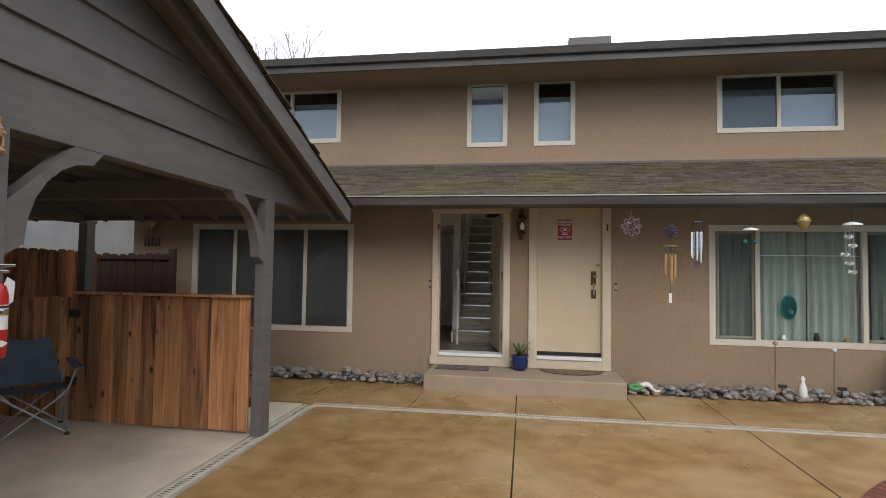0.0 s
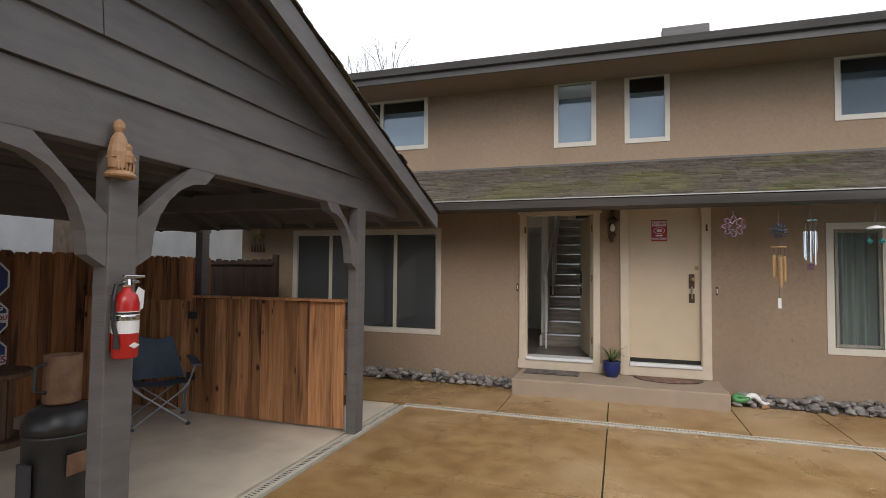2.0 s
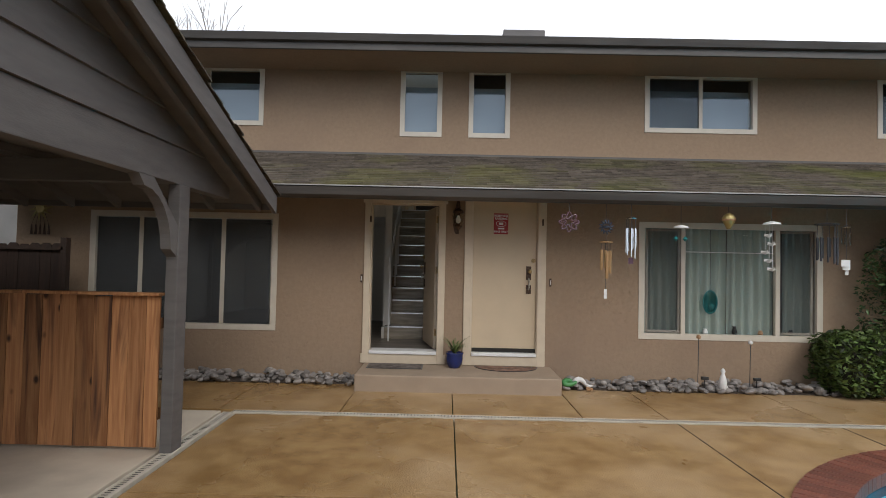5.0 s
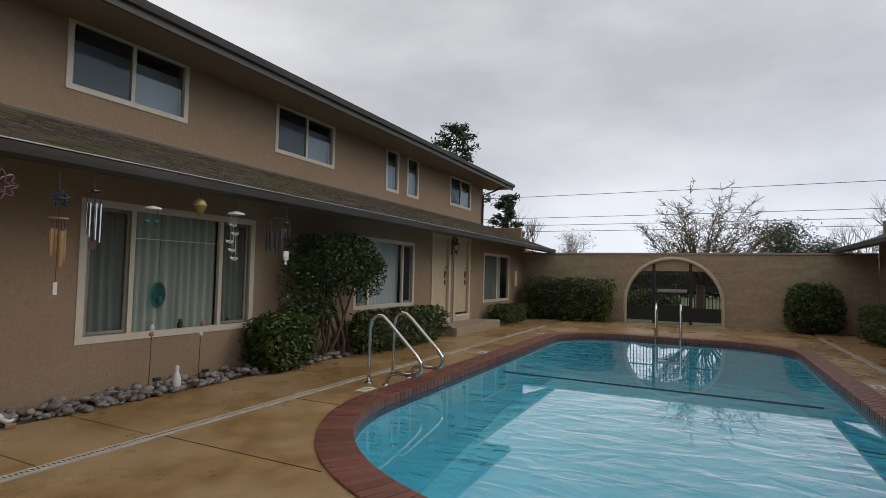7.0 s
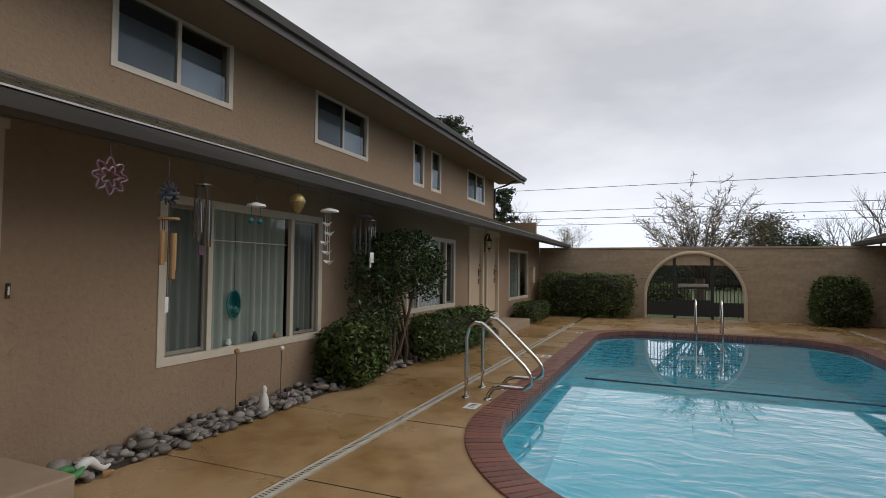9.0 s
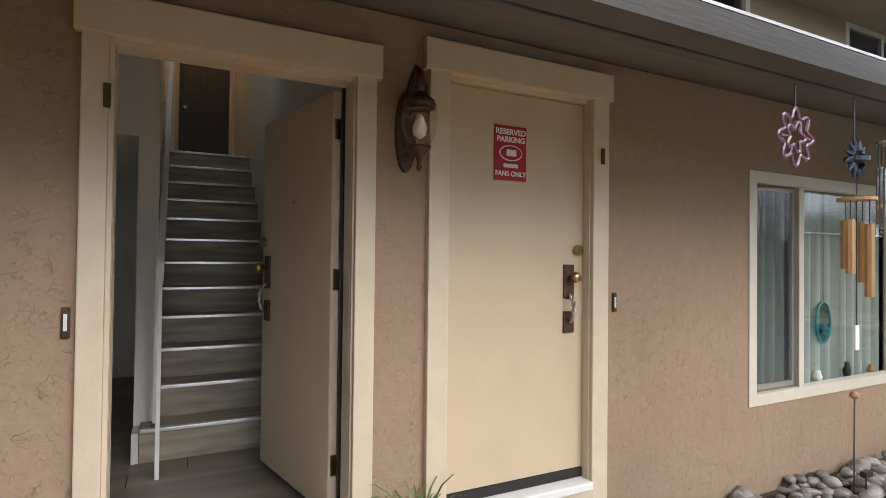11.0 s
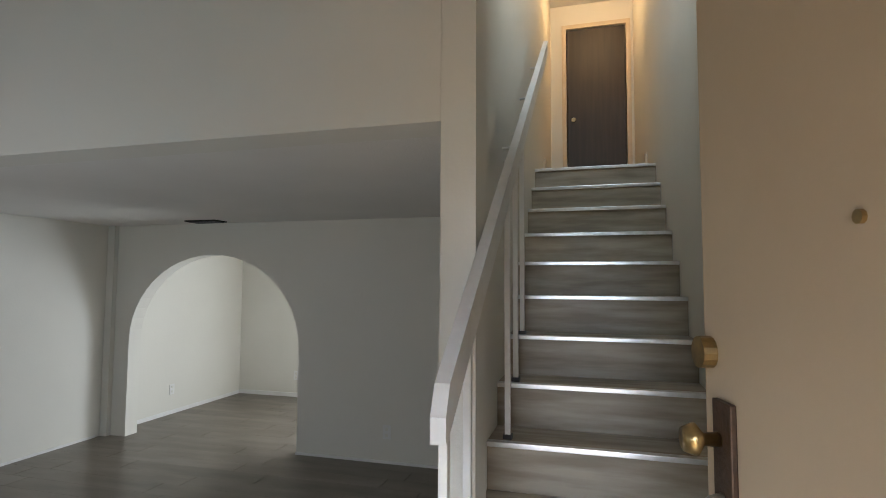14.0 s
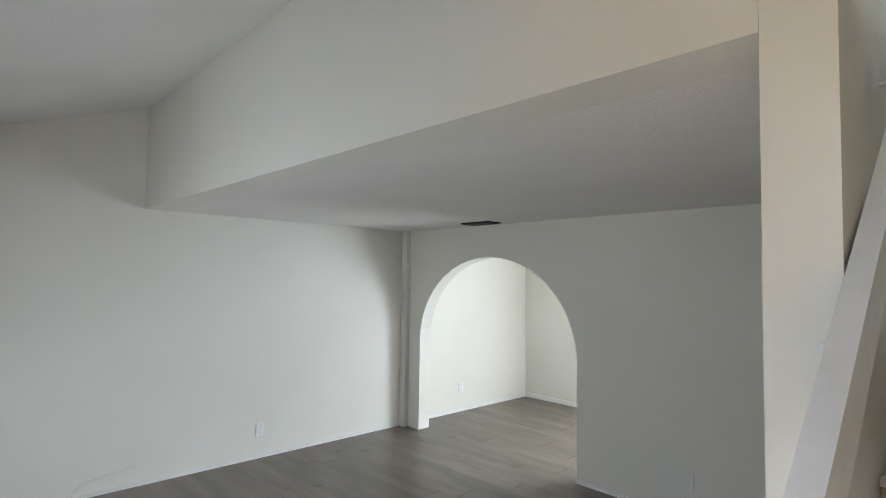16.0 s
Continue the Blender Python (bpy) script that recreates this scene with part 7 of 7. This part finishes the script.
def evergreen(x, y, height, width, seed, label, layers=15, airy=0.6):
    rng = random.Random(seed)
    t = thing("evergreen_tree", label, "tree")
    part("trunk", tubed([(x, y, -0.05), (x + 0.1, y, height * 0.5), (x, y, height * 0.97)], [height * 0.022, height * 0.014, 0.03], 8), BARK, t)
    pts, v, f = [], [], []
    for k in range(layers):
        z = height * (0.22 + 0.76 * k / layers)
        r = width * (1 - 0.75 * (k / layers) ** 1.5) * rng.uniform(0.7, 1.15)
        for _ in range(rng.randint(3, 5)):
            a = rng.uniform(0, 6.28)
            tip = Vector((x + r * math.cos(a), y + r * math.sin(a), z + r * rng.uniform(0.0, 0.35)))
            limb(v, f, Vector((x, y, z)), tip, 0.05, 0.012, 4)
            for _ in range(int(130 * airy)):
                s = rng.uniform(0.35, 1.05)
                q = Vector((x, y, z)).lerp(tip, s)
                pts.append(q + Vector((rng.gauss(0, 0.22), rng.gauss(0, 0.22), rng.gauss(0.05, 0.14))) * (0.4 + 0.14 * height / 4))
    raw("branches", v, f, BARK, t)
    raw("crown", *leaves(pts, 0.13, rng), PINE, t)


def vase_tree(x, y, height, width, seed, label, stems=34):
    """A many-stemmed leafless tree: arching stems from low down, upright shoots, a haze of buds."""
    rng = random.Random(seed)
    t = thing("bare_tree", label, "tree")
    trunk, twigs, tips = ([], []), ([], []), []
    limb(*trunk, Vector((x, y, -0.05)), Vector((x, y, 1.3)), 0.26, 0.2, 8)
    for k in range(stems):
        a, lean = rng.uniform(0, 6.283), rng.uniform(0.15, 1.0) ** 0.7
        top = height * (1 - 0.42 * lean ** 2) * rng.uniform(0.85, 1.02)
        p = Vector((x, y, 1.2))
        for i in range(1, 9):
            f = i / 8
            r = 0.5 * width * lean * f ** 0.85
            q = Vector((x + r * math.cos(a) + rng.gauss(0, 0.07), y + r * math.sin(a) + rng.gauss(0, 0.07), 1.2 + (top - 1.2) * f ** (0.8 + 0.35 * lean)))
            limb(*(trunk if i < 4 else twigs), p, q, 0.085 * (1.05 - f), 0.085 * (1.05 - f - 0.11), 4)
            p = q
            if i < 3:
                continue
            for _ in range(3):
                ln = rng.uniform(0.35, 1.0) * (1.25 - 0.5 * f)
                tip = q + Vector((math.cos(a) * 0.5 + rng.gauss(0, 0.6), math.sin(a) * 0.5 + rng.gauss(0, 0.6), rng.uniform(0.15, 1.0))).normalized() * ln
                limb(*twigs, q, tip, 0.017, 0.009, 3)
                tips.append(tip)
                for _ in range(3):
                    m = q.lerp(tip, rng.uniform(0.3, 0.9))
                    e = m + Vector((rng.gauss(0, 0.6), rng.gauss(0, 0.6), rng.uniform(0.0, 1.0))).normalized() * ln * 0.5
                    limb(*twigs, m, e, 0.011, 0.006, 3)
                    tips.append(e)
    raw("trunk", *trunk, BARK, t)
    raw("crown", *twigs, TWIG, t)
    pts = [p + Vector((rng.gauss(0, 0.1), rng.gauss(0, 0.1), rng.gauss(0, 0.1))) for p in tips for _ in range(2) if p.z < height * rng.uniform(0.35, 0.9)]
    tagged(raw("bud_growth", *leaves(pts, 0.06, rng), BUDS, t), kind="stuff")


def leafy_tree(x, y, height, width, seed, label, material=PINE):
    """A round-headed evergreen: trunk, limbs and clumps of leaves with gaps between them."""
    rng = random.Random(seed)
    t = thing("evergreen_tree", label, "tree")
    v, f, pts = [], [], []
    limb(v, f, Vector((x, y, -0.05)), Vector((x, y, height * 0.6)), height * 0.03, height * 0.015, 7)
    for k in range(42):
        d = Vector((rng.gauss(0, 1), rng.gauss(0, 1), rng.gauss(0, 1))).normalized() * rng.uniform(0.35, 1.0)
        c = Vector((x + d.x * width / 2, y + d.y * width / 2, height * 0.60 + d.z * height * 0.36))
        limb(v, f, Vector((x, y, min(height * 0.6, c.z * 0.7))), c, 0.05, 0.02, 4)
        r = width * rng.uniform(0.08, 0.15)
        pts += [c + Vector((rng.gauss(0, r), rng.gauss(0, r), rng.gauss(0, r * 0.7))) for _ in range(130)]
    raw("trunk", v, f, BARK, t)
    raw("crown", *leaves(pts, 0.11, rng), material, t)


evergreen(29, 7.6, 11.0, 2.7, 51, "tall dark pine behind the apartment block", 15, 0.7)
evergreen(30, 4.6, 6.6, 1.7, 52, "dark conifer beyond the end of the block", 12, 0.8)
leafy_tree(46, -11.6, 6.6, 4.2, 53, "rounded dark evergreen in the distance")
leafy_tree(47, -14.2, 4.6, 4.4, 61, "low olive-green tree in the distance", LEAF_DARK)
leafy_tree(45, -22.0, 6.0, 4.6, 62, "olive-green tree beyond the block opposite", LEAF_DARK)
vase_tree(30, -5.9, 6.1, 7.2, 54, "spreading leafless tree with yellow-green buds")
vase_tree(41, -19.6, 6.4, 6.0, 63, "many-stemmed leafless tree in the distance", 26)
bare_tree(31, 3.1, 5.8, 0.5, 55, "slim leafless tree beyond the block", 0)
bare_tree(33, 1.6, 4.4, 0.6, 56, "low leafless tree with pale twigs", 1)
bare_tree(42, -17.5, 7.2, 0.6, 57, "leafless grey tree in the distance", 0)
bare_tree(40, -14.6, 6.0, 0.6, 60, "leafless grey tree in the distance", 0)
bare_tree(28, -20.8, 11.0, 0.6, 58, "tall leafless tree behind the block opposite", 0)
bare_tree(-10.7, 14.5, 12.0, 0.5, 59, "tall leafless tree behind the roof", 0)
for k, (x, y, s) in enumerate(((23.5, -1.8, 1.0), (24, -9.2, 1.1), (23.0, -4.2, 0.7))):
    shrub("garden_shrub", "loose green shrub beyond the garden wall", (x - s, y - s * 1.4, 0.0), (x + s, y + s * 1.4, 1.5 * s), 3000, 0.07, LEAF, 70 + k, 0.2, category="shrub")
shrub("distant_hedge", "dark line of hedges in the distance", (50, -40, 0), (53, 24, 2.6), 9000, 0.22, LEAF_DARK, 80, 0.8)

for k, (z, dy) in enumerate(((6.3, 0.0), (5.75, 0.0), (5.3, 0.0), (7.9, 0.0))):
    o = thing("power_line", "thin black overhead power line", "cable", "power lines")
    part("wire", tubed([(38 + dy, -70 + 140 * i / 16, z - 0.5 * (1 - ((i - 8) / 8.0) ** 2)) for i in range(17)], 0.02, 4), BLACK, o)
for y in (-70, 70):
    o = thing("utility_pole", "tall weathered wooden utility pole", "pole", "utility poles")
    part("shaft", tubed([(38, y, -0.05), (38, y, 8.6)], 0.14, 8), BARK, o)
    for z in (5.25, 5.7, 6.25, 7.85):
        part("crossarm", boxed(37.9, 38.1, y - 1, y + 1, z, z + 0.12), BARK, o)
structure(part("street", boxed(21.0, 22.8, -60, 60, -0.039, -0.03), CONCRETE), "pale concrete path beyond the gate", "path")


def far_house(x0, x1, y0, y1, h, label, openings, ridge, material=HOUSE_WHITE):
    t = thing("house", label, "house")
    part("wall", boxed(x0, x1, y0, y1, -0.04, h), material, t)
    part("roof", prism(bmesh.new(), [(y0 - 0.5, h), (y1 + 0.5, h), ((y0 + y1) / 2, h + ridge)], "x", x0 - 0.5, x1 + 0.5), GUTTER, t)
    for ax, u0, u1, z0, z1 in openings:
        w = part("window", pierced(u0 - 0.08, u1 + 0.08, z0 - 0.08, z1 + 0.08, [(u0, u1, z0, z1)], x1, x1 + 0.05, "x") if ax == "x" else pierced(u0 - 0.08, u1 + 0.08, z0 - 0.08, z1 + 0.08, [(u0, u1, z0, z1)], y0 - 0.05, y0), WHITE, t)
        part("pane", boxed(x1 + 0.002, x1 + 0.02, u0, u1, z0, z1) if ax == "x" else boxed(u0, u1, y0 - 0.02, y0 - 0.002, z0, z1), GLASS_REFL, w)
        # dark backing in place of a shaded interior
        part("back", boxed(x1 + 0.0005, x1 + 0.0015, u0, u1, z0, z1) if ax == "x" else boxed(u0, u1, y0 - 0.0015, y0 - 0.0005, z0, z1), DARK_BACKING, w)


far_house(-16, -8.6, -11.5, 5.2, 4.6, "pale grey neighbouring house seen over the fence", [("x", -2.85, -2.15, 1.75, 2.65), ("x", 0.2, 0.75, 1.95, 2.7), ("x", -5.9, -5.1, 1.9, 2.7)], 1.6)
far_house(56, 62, 6, 16, 2.9, "low tan house in the distance", [("x", 8, 9, 1, 2)], 1.4, STUCCO)
tagged(part("tree_trunk", tubed([(-7.4, -1.75, -0.05), (-7.42, -1.72, 2.0), (-7.5, -1.7, 4.5)], [0.24, 0.21, 0.17], 12), BARK), "broad trunk behind the plank fence", "tree")
